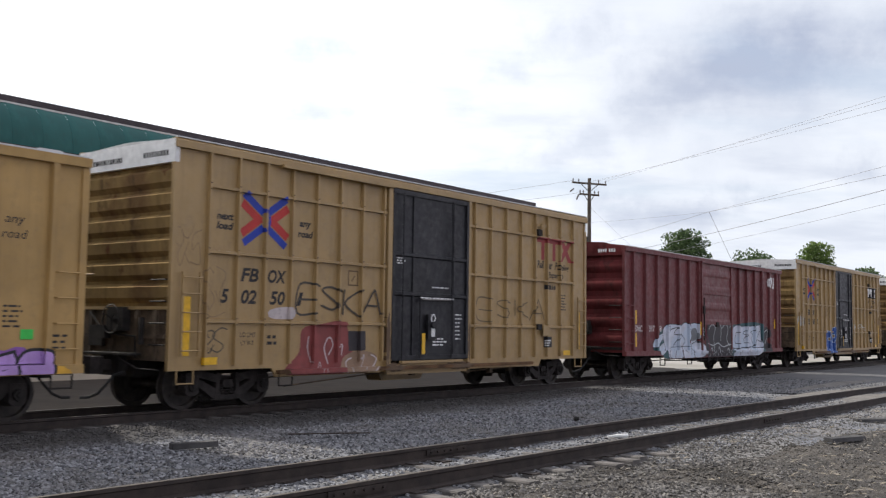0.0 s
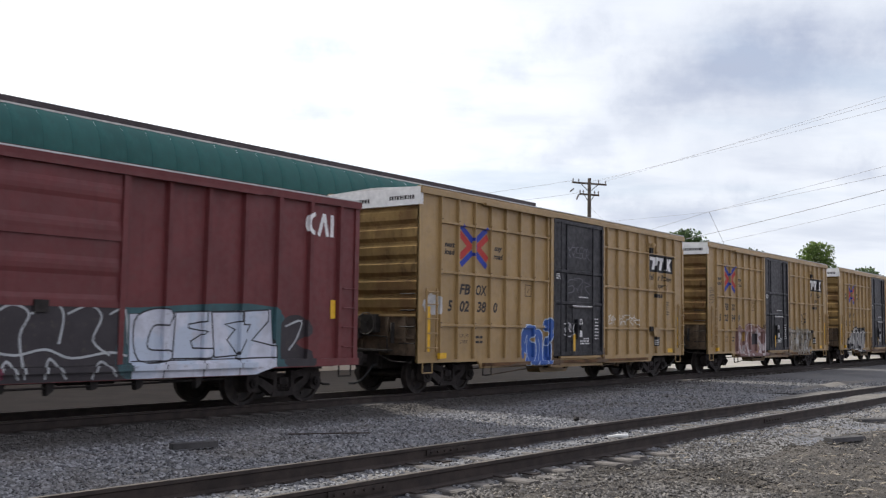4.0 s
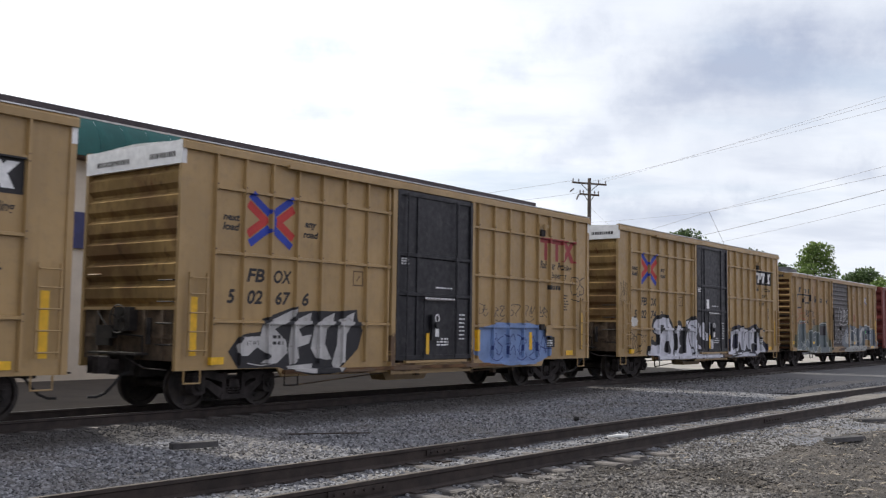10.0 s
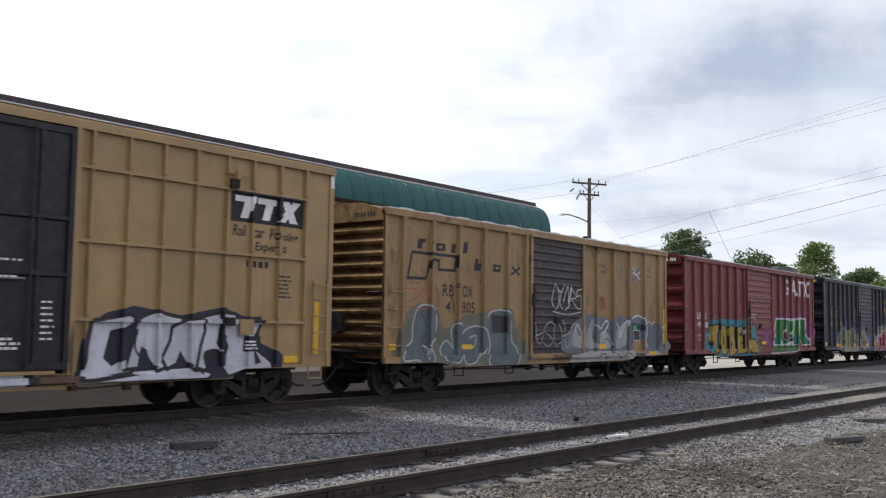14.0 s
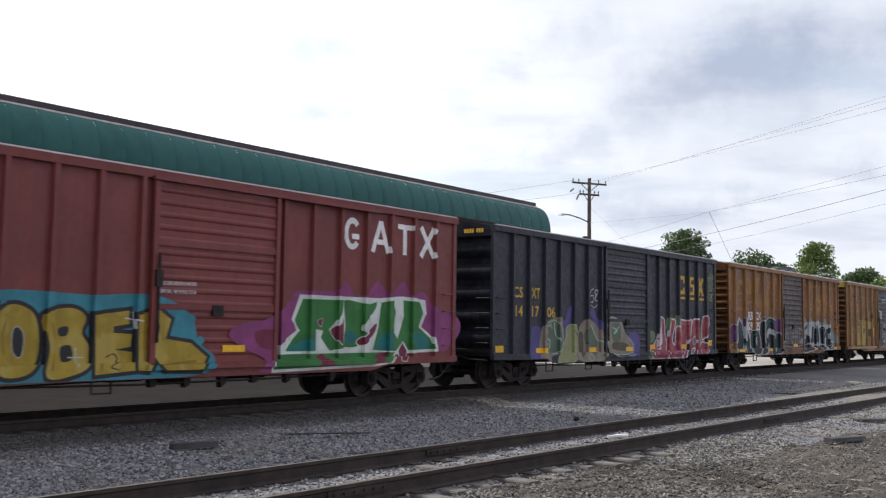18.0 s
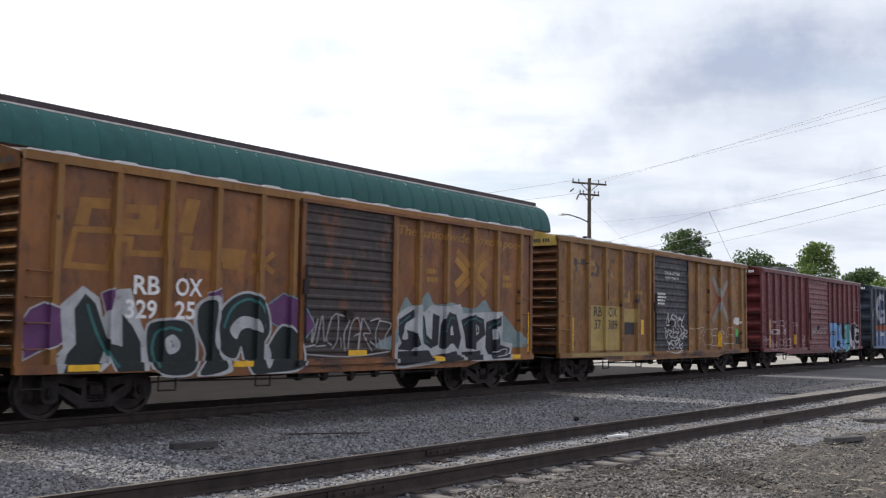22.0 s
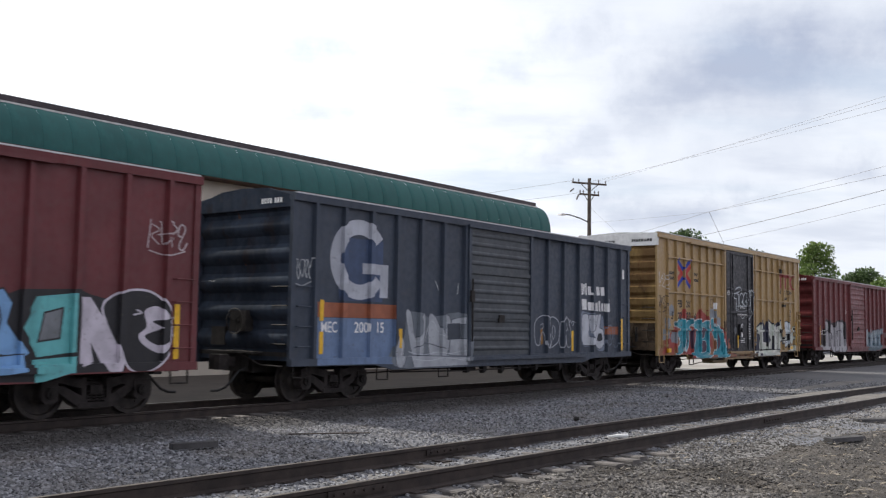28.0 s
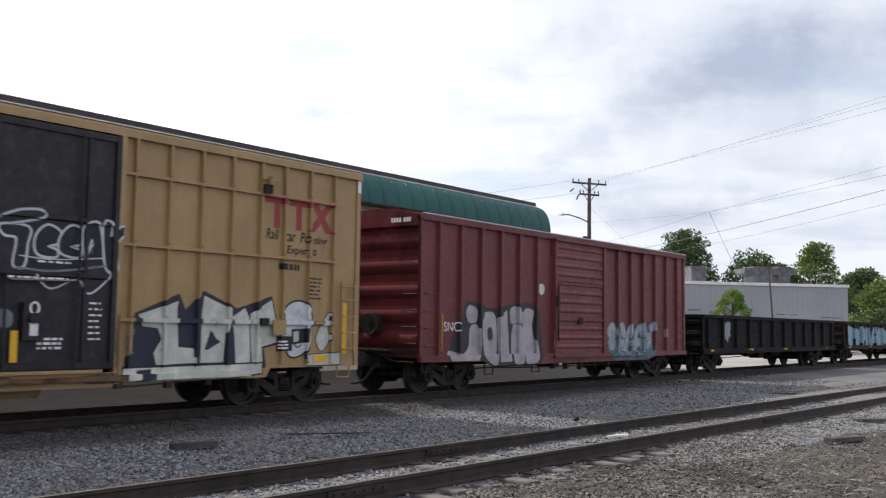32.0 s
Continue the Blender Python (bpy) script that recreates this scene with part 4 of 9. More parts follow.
class Side:
    """What stands proud of a car's near side, so that paint can follow it."""

    def __init__(self, L=15.3, low=0.0, mid=0.0, step=2.6):
        self.rects = []
        self.L, self.low, self.mid, self.step = L, low, mid, step

    def bottom(self, x):
        return self.low if x < self.step or x > self.L - self.step else self.mid

    def raised(self, x0, x1, z0, z1, y):
        self.rects.append((x0, x1, z0, z1, y))

    def depth(self, x, z, g=0.0):
        y = SHEET_Y
        for x0, x1, z0, z1, d in self.rects:
            if x0 - g <= x <= x1 + g and z0 - g <= z <= z1 + g:
                y = max(y, d)
        return y


def conform(me, side, lift):
    """Flat x-z shapes, cut at the edges of ribs and belts and laid upon them."""
    bm = bmesh.new()
    vs = [bm.verts.new((x, y, z)) for x, y, z in me.v]
    for f in me.f:
        try:
            bm.faces.new([vs[i] for i in f])
        except ValueError:
            pass
    xs, zs = [v[0] for v in me.v], [v[2] for v in me.v]
    lo, hi, zl, zh = min(xs), max(xs), min(zs), max(zs)
    cuts_x, cuts_z = set(), set()
    near = max(v[1] for v in me.v)
    g = lift - near
    for x0, x1, z0, z1, d in side.rects:
        x0, x1, z0, z1 = x0 - g, x1 + g, z0 - g, z1 + g
        if x1 < lo or x0 > hi or z1 < zl or z0 > zh:
            continue
        cuts_x |= {x for x in (x0, x1) if lo < x < hi}
        cuts_z |= {z for z in (z0, z1) if zl < z < zh}
    for x in cuts_x:
        bmesh.ops.bisect_plane(bm, geom=bm.verts[:] + bm.edges[:] + bm.faces[:], plane_co=(x, 0, 0), plane_no=(1, 0, 0))
    for z in cuts_z:
        bmesh.ops.bisect_plane(bm, geom=bm.verts[:] + bm.edges[:] + bm.faces[:], plane_co=(0, 0, z), plane_no=(0, 0, 1))
    for v in bm.verts:
        v.co.z = max(v.co.z, side.bottom(v.co.x))
    out = Mesh()
    deep = {}
    for f in bm.faces:
        c = f.calc_center_median()
        deep[f] = -side.depth(c.x, c.z, g) - lift
        if f.calc_area() > 1e-7:
            out.add([(v.co.x, deep[f] + v.co.y, v.co.z) for v in f.verts], [tuple(range(len(f.verts)))])
    for e in bm.edges:
        if len(e.link_faces) == 2:
            ya, yb = (deep[f] for f in e.link_faces)
            if abs(ya - yb) > 0.01:
                # the flank of a rib
                p, q = (v.co.copy() for v in e.verts)
                fa, fb = e.link_faces
                away = (fb.calc_center_median() - fa.calc_center_median()) * (1 if ya < yb else -1)
                d = q - p
                n = Vector((d.z, 0, -d.x)).normalized()
                n = n * (near - p.y) * (1 if n.dot(away) > 0 else -1)
                p, q = p + n, q + n
                out.add([(p.x, ya + p.y, p.z), (q.x, ya + q.y, q.z), (q.x, yb + q.y, q.z), (p.x, yb + p.y, p.z)], [(0, 1, 2, 3)])
    bm.free()
    # one sheet: corners that meet are one corner
    seen, index, v = {}, [], []
    for p in out.v:
        key = (round(p[0], 5), round(p[1], 5), round(p[2], 5))
        if key not in seen:
            seen[key] = len(v)
            v.append(p)
        index.append(seen[key])
    faces = []
    for face in out.f:
        ring = [index[k] for k in face]
        ring = [k for n, k in enumerate(ring) if k != ring[n - 1]]
        if len(set(ring)) == len(ring) > 2:
            faces.append(tuple(ring))
    out.v, out.f = v, faces
    return out


STROKES = {
    "A": (((0, 0), (0.45, 1), (0.6, 1), (1, 0)), ((0.2, 0.38), (0.82, 0.38))),
    "B": (((0, 0), (0, 1)), ((0, 1), (0.75, 0.98), (0.82, 0.66), (0, 0.53)), ((0, 0.53), (1, 0.44), (0.98, 0.06), (0, 0))),
    "C": (((1, 0.8), (0.6, 1), (0.1, 0.75), (0, 0.35), (0.35, 0), (1, 0.12)),),
    "D": (((0, 0), (0, 1)), ((0, 1), (0.7, 0.92), (1, 0.5), (0.7, 0.08), (0, 0))),
    "E": (((1, 1), (0, 1), (0, 0), (1, 0)), ((0, 0.5), (0.8, 0.52))),
    "G": (((1, 0.8), (0.6, 1), (0.1, 0.75), (0, 0.35), (0.35, 0), (0.95, 0.05), (0.95, 0.45), (0.55, 0.45)),),
    "H": (((0, 0), (0.05, 1)), ((1, 0), (0.95, 1)), ((0, 0.5), (1, 0.5))),
    "I": (((0.5, 0), (0.5, 1)),),
    "K": (((0, 0), (0, 1)), ((1, 1), (0.15, 0.5), (1, 0))),
    "L": (((0, 1), (0, 0), (1, 0.05)),),
    "M": (((0, 0), (0.1, 1), (0.5, 0.35), (0.9, 1), (1, 0)),),
    "N": (((0, 0), (0.05, 1), (0.95, 0), (1, 1)),),
    "O": (((0.5, 0), (0.05, 0.3), (0.1, 0.8), (0.5, 1), (0.92, 0.75), (0.95, 0.28), (0.5, 0)),),
    "P": (((0, 0), (0, 1)), ((0, 1), (0.85, 0.95), (0.85, 0.55), (0, 0.45))),
    "R": (((0, 0), (0, 1)), ((0, 1), (0.85, 0.95), (0.82, 0.58), (0, 0.48)), ((0.35, 0.5), (1, 0))),
    "S": (((1, 0.85), (0.5, 1), (0.05, 0.75), (0.9, 0.35), (0.6, 0), (0, 0.12)),),
    "T": (((0, 0.95), (1, 1)), ((0.5, 1), (0.5, 0))),
    "U": (((0, 1), (0.05, 0.2), (0.5, 0), (0.95, 0.25), (1, 1)),),
    "V": (((0, 1), (0.5, 0), (1, 1)),),
    "W": (((0, 1), (0.25, 0), (0.5, 0.7), (0.75, 0), (1, 1)),),
    "X": (((0, 0), (1, 1)), ((0, 1), (1, 0))),
    "Y": (((0, 1), (0.45, 0.5), (1, 1)), ((0.5, 0.5), (0.4, 0))),
    "Z": (((0, 1), (1, 0.95), (0, 0.05), (1, 0)),),
    # strokes that are no letters, for what cannot be read
    "1": (((0, 1), (0.3, 0.9), (0.35, 0.2), (0.7, 0), (1, 0.35)), ((0.1, 0.45), (0.9, 0.65))),
    "2": (((0, 0), (0.2, 0.8), (0.6, 1), (0.9, 0.7)), ((0.3, 0.3), (0.9, 0.35), (1, 0))),
    "3": (((0, 0.9), (0.5, 0.6), (1, 1)), ((0.5, 0.7), (0.4, 0.2), (0.85, 0))),
    "4": (((0, 0.2), (0.4, 1), (0.6, 0.3), (1, 0.9)), ((0.2, 0), (0.9, 0.1))),
    "5": (((0.9, 1), (0.2, 0.9), (0.1, 0.5), (0.8, 0.5), (0.9, 0.1), (0.1, 0)),),
    "6": (((0, 0), (0.15, 1)), ((0.15, 0.9), (0.9, 0.6), (0.3, 0.4), (1, 0))),
    "7": (((0, 1), (0.9, 0.9), (0.5, 0.4), (0.6, 0)), ((0.1, 0.3), (0.4, 0.1))),
    "8": (((0.5, 0.5), (0.1, 0.7), (0.5, 1), (0.9, 0.7), (0.3, 0.2), (0.7, 0), (1, 0.2)),),
}
LEGIBLE = {"ESKA"}


def ribbon(me, pts, w, y, blunt=0.5):
    """A flat stroke of width w along points of the x-z plane."""
    for i, (a, b) in enumerate(zip(pts, pts[1:])):
        a, b = Vector((a[0], 0, a[1])), Vector((b[0], 0, b[1]))
        d = b - a
        if d.length < 1e-6:
            continue
        d.normalize()
        n = Vector((-d.z, 0, d.x)) * w / 2
        e = d * w * blunt * 0.5 if len(pts) == 2 else d * 0.0
        yy = Vector((0, y - 0.00008 * i, 0))
        me.add([a - e + n + yy, a - e - n + yy, b + e - n + yy, b + e + n + yy], [(0, 1, 2, 3)])
    for i, p in enumerate(pts[1:-1]):
        r = w / 2
        yy = y - 0.00008 * (i + 0.5)
        me.add([(p[0] + r * math.cos(k * math.pi / 6), yy, p[1] + r * math.sin(k * math.pi / 6)) for k in range(12)], [tuple(range(12))])


def strip(me, pts, w):
    """A stroke of width w in one piece along points of the x-z plane, its ends drawn out a little."""
    way = [Vector(p) for p in pts]
    way = [p for i, p in enumerate(way) if i == 0 or (p - way[i - 1]).length > 1e-4]
    way[0], way[-1] = way[0] + (way[0] - way[1]).normalized() * w * 0.2, way[-1] + (way[-1] - way[-2]).normalized() * w * 0.2
    edge = []
    for i, p in enumerate(way):
        a = (p - way[i - 1]).normalized() if i else None
        b = (way[i + 1] - p).normalized() if i + 1 < len(way) else None
        na = Vector((-(a or b).y, (a or b).x))
        m = na + Vector((-(b or a).y, (b or a).x))
        m = m.normalized() if m.length > 0.2 else na
        m = m * w / 2 / max(0.6, m.dot(na))
        y = -0.00008 * i
        edge += [(p.x + m.x, y, p.y + m.y), (p.x - m.x, y, p.y - m.y)]
    me.add(edge, [(2 * i, 2 * i + 1, 2 * i + 3, 2 * i + 2) for i in range(len(way) - 1)])


def rounded(pts, n=4):
    """A smooth curve through points."""
    if len(pts) < 3:
        return pts
    out = []
    loop = (Vector(pts[0]) - Vector(pts[-1])).length < 1e-4
    ext = ([pts[-2]] + pts + [pts[1]]) if loop else ([pts[0]] + pts + [pts[-1]])
    for i in range(1, len(ext) - 2):
        p0, p1, p2, p3 = (Vector(ext[i + k]) for k in (-1, 0, 1, 2))
        for j in range(n):
            t = j / n
            q = 0.5 * (2 * p1 + (p2 - p0) * t + (2 * p0 - 5 * p1 + 4 * p2 - p3) * t * t + (3 * p1 - p0 - 3 * p2 + p3) * t * t * t)
            out.append((q.x, q.y))
    return out + [pts[-1]]


def disc(me, x, z, r, y, n=9, rng=None):
    me.add([(x + r * math.cos(2 * math.pi * k / n) * (rng.uniform(0.7, 1.2) if rng else 1), y, z + r * math.sin(2 * math.pi * k / n) * (rng.uniform(0.7, 1.2) if rng else 1)) for k in range(n)], [tuple(range(n))])


def piece(car, side, letters, x0, x1, z0, z1, outline, fill, seed, fat=0.34, rim=0.05, shine=None, label="", wobble=0.14, over=0.24, stack=True, spots=(), shadow=None, curl=True):
    """A sprayed piece: fat, jostling strokes with an outline, a cast edge, spots and lines inside."""
    rng = random.Random(seed)
    if letters not in LEGIBLE:
        letters = "".join("12345678"[(ord(ch) + seed) % 8] for ch in letters)
    if outline and fill:
        fat *= 0.78 if letters[0] > "9" else 0.92
    n = len(letters)
    cell = (x1 - x0) / n
    base, low, mid, top = Mesh(), Mesh(), Mesh(), Mesh()
    height = z1 - z0
    w = fat * min(cell * 1.2, height)
    for i, ch in enumerate(letters):
        cx = x0 + cell * (i + 0.5)
        ww, hh = cell * (1 + over) * rng.uniform(0.9, 1.1) - w - 2 * rim, height * rng.uniform(1 - wobble, 1.0) - w - 2 * rim
        zz = z0 + w / 2 + rim + (height - hh - w - 2 * rim) * rng.random()
        lean, sh = rng.uniform(-0.22, 0.28), rng.uniform(-0.1, 0.1)
        strokes = list(STROKES.get(ch, STROKES["X"]))
        if fill and outline and rng.random() < 0.5:
            ex, ez = rng.choice(((0, 0), (1, 0), (1, 1), (0, 1)))
            strokes.append(((ex, ez), (ex + (0.3 if ex else -0.3), ez + rng.uniform(-0.15, 0.3))))
        for k, stroke in enumerate(strokes):
            pts = [(cx + (px - 0.5) * ww + lean * (pz - 0.5) * hh * 0.6 + rng.uniform(-0.05, 0.05) * cell, zz + pz * hh + sh * (px - 0.5) * hh + rng.uniform(-0.04, 0.04) * height) for px, pz in stroke]
            if stroke[0] == stroke[-1]:
                pts[-1] = pts[0]
            if curl:
                pts = rounded(pts)
            step = 0.0007 * k + 0.0065 * (i if stack else i % 2)
            wide = w * rng.uniform(0.8, 1.15) if fill and outline else w
            if shadow:
                ribbon(base, [(a + rim * 1.4, b - rim * 1.2) for a, b in pts], wide + 2 * rim, -step, 0.9)
            if outline:
                ribbon(low, pts, wide + 2 * rim, -step, 0.9)
                for p in (pts[0], pts[-1]):
                    disc(low, *p, wide / 2 + rim, -step - 0.0004, 12)
            if fill:
                ribbon(mid, pts, wide, -step, 0.8 if outline else 0.2)
                for p in (pts[0], pts[-1]) if outline else ():
                    disc(mid, *p, wide / 2, -step - 0.0004, 12)
            if shine:
                ribbon(top, [(a - wide * 0.2, b + wide * 0.18) for a, b in pts], wide * 0.13, -step, 0.3)
    g = None
    layers = [(base, shadow, 0.0022, "drop_shadow"), (low, outline, 0.003, "graffiti"), (mid, fill and sum(spots, fill), 0.0055, "fill")] + [(top, shine, 0.0085, "highlight")]
    for me, colour, lift, name in layers:
        if colour and me.f:
            ob = part(name, conform(me, side, lift), spray(*colour), g or car, label if g is None else "")
            g = g or ob
    return g


def blot(car, side, x0, x1, z0, z1, colour, seed, label="patch of sprayed paint", lift=0.0015, rough=0.2, parent=None):
    """A cloud of sprayed colour with an uneven rim."""
    rng = random.Random(seed)
    n = 56
    a0 = rng.uniform(0, 9)
    ring = []
    for i in range(n):
        a = 2 * math.pi * i / n
        c, s = math.cos(a), math.sin(a)
        k = (abs(c) ** 3 + abs(s) ** 3) ** (-1 / 3) * 1.06 * (1 - rough + rough * noise.noise((c * 2.2 + a0, s * 2.2, seed)) + rough * 0.9 * noise.noise((c * 7 + a0, s * 7, seed)))
        ring.append(((x0 + x1) / 2 + c * k * (x1 - x0) / 2, 0.0, max(z0 - 0.02, (z0 + z1) / 2 + s * k * (z1 - z0) / 2)))
    me = Mesh().add(ring + [((x0 + x1) / 2, 0.0, (z0 + z1) / 2)], [(i, (i + 1) % n, n) for i in range(n)])
    return part("sprayed_patch", conform(me, side, lift), spray(*colour), parent or car, label)


def chips(car, side, posts, L, seed, count=46, grime=9, tone=(0.045, 0.026, 0.018)):
    """Where paint has flaked from the posts and panels, and the grime that sits along the sill."""
    rng = random.Random(seed)
    spots = [x for p in posts for x in (p, L - p)]
    for i in range(count):
        x = rng.choice(spots) + rng.uniform(-0.09, 0.09) if i % 3 else rng.uniform(0.2, L - 0.2)
        w, h, z = rng.uniform(0.03, 0.13), rng.uniform(0.04, 0.34), 0.95 + 3.1 * rng.random() ** 1.4
        blot(car, side, x - w / 2, x + w / 2, z, z + h, tone, seed + i, "rust where the paint has flaked", 0.0008, 0.5)
    for i in range(grime):
        x, w = rng.uniform(0.4, L - 1.5), rng.uniform(0.5, 1.9)
        blot(car, side, x, x + w, 0.66, rng.uniform(0.86, 1.1), shade(tone, 1.5), seed + 90 + i, "brown grime along the sill", 0.0006, 0.5)


def tag_scrawl(car, side, letters, x0, x1, z0, z1, colour, seed, w=0.035, label="thin sprayed scrawl"):
    """A quick scrawl: letters where they can be read, else a run of loops and slashes."""
    if letters in LEGIBLE:
        return piece(car, side, letters, x0, x1, z0, z1, None, colour, seed, fat=w / max(0.01, min(1.2 * (x1 - x0) / len(letters), z1 - z0)), rim=0.0, label=label, over=-0.1, wobble=0.25)
    rng = random.Random(seed)
    me = Mesh()
    n = len(letters)
    cell = (x1 - x0) / n
    for i in range(n):
        cx = x0 + cell * (i + 0.5)
        kind = rng.choice("12345678OS")
        for k, stroke in enumerate(STROKES[kind]):
            pts = [(cx + (px - 0.5 + rng.uniform(-0.16, 0.16)) * cell * 1.15 + 0.18 * (pz - 0.5) * cell, z0 + (0.08 + 0.84 * pz + rng.uniform(-0.1, 0.1)) * (z1 - z0)) for px, pz in stroke]
            ribbon(me, rounded(pts, 5), w * rng.uniform(0.75, 1.1), -0.0006 * k - 0.0012 * (i % 3))
    if rng.random() < 0.4:
        ribbon(me, rounded([(x0, z0 - 0.05), ((x0 + x1) / 2, z0 - 0.12), (x1, z0 - 0.02)], 5), w * 0.8, -0.004)
    return tagged(part("scrawl", conform(me, side, 0.003), spray(*colour), car, label), kind="stuff")


# Fat block letters: the rim of each, and the small holes in it.


def widened(poly, d):
    """A closed outline, moved outwards by d."""
    n = len(poly)
    turn = 1 if sum(poly[i][0] * poly[(i + 1) % n][1] - poly[(i + 1) % n][0] * poly[i][1] for i in range(n)) > 0 else -1
    out = []
    for i in range(n):
        p, q, r = (Vector(poly[k % n]) for k in (i - 1, i, i + 1))
        a, b = (q - p).normalized(), (r - q).normalized()
        na, nb = Vector((a.y, -a.x)) * turn, Vector((b.y, -b.x)) * turn
        m = na + nb
        m = m.normalized() if m.length > 1e-4 else na
        out.append(tuple(q + m * d / max(0.5, m.dot(na))))
    return out


def filled(me, poly, y):
    """A flat face of any outline in the x-z plane."""
    tris = tessellate_polygon([[Vector((x, z, 0)) for x, z in poly]])
    me.add([(x, y, z) for x, z in poly], tris)


def drawn(car, side, x0, z0, shapes, label="sprayed graffiti piece of outlined letters"):
    """A sprayed piece, shape upon shape: (fill, edge, edge width, corners), all in centimetres from its lower left corner; "~" rounds
    the corners, and without a fill it is a line."""
    g = None
    for k, (fill, edge, width, text) in enumerate(shapes):
        pts = [(x0 + float(p.split(",")[0]) / 100, z0 + float(p.split(",")[1]) / 100) for p in text.lstrip("~").split()]
        lift = 0.003 + 0.0004 * k
        if fill is None:
            me = Mesh()
            strip(me, rounded(pts, 4) if text[0] == "~" else pts, width / 100)
            ob = part("stroke", conform(me, side, lift), spray(*edge), g or car)
        else:
            if text[0] == "~":
                pts = rounded(pts + [pts[0]], 4)[:-1]
            if edge:
                me = Mesh()
                filled(me, widened(pts, width / 100), 0.0)
                ob = part("outline", conform(me, side, lift), spray(*edge), g or car)
                g = g or tagged(ob, label)
            me = Mesh()
            filled(me, pts, 0.0)
            ob = part("fill", conform(me, side, lift + 0.0002), spray(*fill), g or car)
        g = g or tagged(ob, label)
    return g


def haze(car, side, x0, x1, z0, z1, colour, seed, spikes=5, label="cloud of sprayed paint behind the letters"):
    """Sprayed background with a rim that rises in soft peaks."""
    rng = random.Random(seed)
    n = 60
    top = [z1 - (z1 - z0) * (0.12 + 0.16 * (0.5 + 0.5 * math.cos(2 * math.pi * spikes * i / n + seed)) ** 0.6 + 0.10 * noise.noise((i * 0.31, seed, 0))) for i in range(n + 1)]
    fall = [min(1.0, 3.2 * min(i + 0.6, n - i + 0.6) / n) ** 0.7 for i in range(n + 1)]
    me = Mesh()
    pts = [(x0 + (x1 - x0) * i / n, z0 + (top[i] - z0) * fall[i]) for i in range(n + 1)]
    for a, b in zip(pts, pts[1:]):
        me.add([(a[0], 0, z0), (b[0], 0, z0), (b[0], 0, b[1]), (a[0], 0, a[1])], [(0, 1, 2, 3)])
    g = part("sprayed_patch", conform(me, side, 0.0012), spray(*colour), car, label)
    specks = Mesh()
    for i in range(int(14 * (x1 - x0))):
        k = rng.randrange(n)
        disc(specks, pts[k][0] + rng.uniform(-0.1, 0.1), pts[k][1] + abs(rng.gauss(0, 0.06)), rng.uniform(0.008, 0.03), 0.0, 7)
    part("overspray", conform(specks, side, 0.0014), spray(*colour), g)
    return g


def pieces_of(me):
    """Splits flat shapes into those that hang together."""
    root = list(range(len(me.v)))

    def find(i):
        while root[i] != i:
            root[i] = root[root[i]]
            i = root[i]
        return i
    for f in me.f:
        for i in f[1:]:
            root[find(i)] = find(f[0])
    groups = {}
    for f in me.f:
        groups.setdefault(find(f[0]), []).append(f)
    out = []
    for faces in groups.values():
        ids = sorted({i for f in faces for i in f})
        at = {j: k for k, j in enumerate(ids)}
        out.append(Mesh().add([me.v[j] for j in ids], [tuple(at[i] for i in f) for f in faces]))
    return out


def lettering(car, side, body, x0, x1, z0, z1, material, shear=0.0, bold=0.0, label="stencilled lettering", lift=0.004):
    me = text_mesh(body, 1.0, shear, bold)
    lo, hi = min(v[0] for v in me.v), max(v[0] for v in me.v)
    bl, bh = min(v[2] for v in me.v), max(v[2] for v in me.v)
    out = Mesh().add([(x0 + (x - lo) / (hi - lo) * (x1 - x0), 0.0, z0 + (z - bl) / (bh - bl) * (z1 - z0)) for x, y, z in me.v], me.f)
    for shape in pieces_of(out):
        part("letter", conform(shape, side, lift), material, car, label)


def bars(car, side, x0, x1, z0, z1, rows, material, seed, lift=0.004, label="fine stencilled print", gap=0.45):
    """Print too small to read: short bars in rows."""
    rng = random.Random(seed)
    me = Mesh()
    h = (z1 - z0) / rows
    for i in range(rows):
        x = x0
        end = x1 - rng.uniform(0, 0.3) * (x1 - x0)
        while x < end - 0.02:
            w = rng.uniform(0.05, 0.16)
            e = min(end, x + w)
            me.add([(x, 0, z0 + i * h), (e, 0, z0 + i * h), (e, 0, z0 + i * h + h * (1 - gap)), (x, 0, z0 + i * h + h * (1 - gap))], [(0, 1, 2, 3)])
            x = e + rng.uniform(0.02, 0.05)
    return tagged(part("print", conform(me, side, lift), material, car, label), kind="stuff")


def quads(car, side, name, shapes, material, label="", lift=0.004, parent=None):
    """Flat painted or stuck-on shapes; the first carries the others."""
    first = None
    for i, s in enumerate(shapes):
        me = Mesh()
        if isinstance(s, tuple):
            m = len(s) // 2
            me.add([(x, 0.0, z) for x, z in s], [(k, k + 1, m + k + 1, m + k) for k in range(m - 1)])
        else:
            me.add([(x, -0.0003 * i, z) for x, z in s], [tuple(range(len(s)))])
        ob = part(name if first is None else name + "_bar", conform(me, side, lift + 0.0004 * i), material, first or parent or car, label if first is None else "")
        if first is None and not parent:
            first = ob
    return first


def rect(x0, x1, z0, z1):
    return [(x0, z0), (x1, z0), (x1, z1), (x0, z1)]


def ring_shape(cx, cz, rx, rz, w, a0=0, a1=360, n=28):
    """A band along an arc of an ellipse: its outer points, then its inner ones."""
    angles = [radians(a0 + (a1 - a0) * i / n) for i in range(n + 1)]
    return [tuple([(cx + rx * math.cos(p), cz + rz * math.sin(p)) for p in angles] + [(cx + (rx - w) * math.cos(p), cz + (rz - w) * math.sin(p)) for p in angles])]


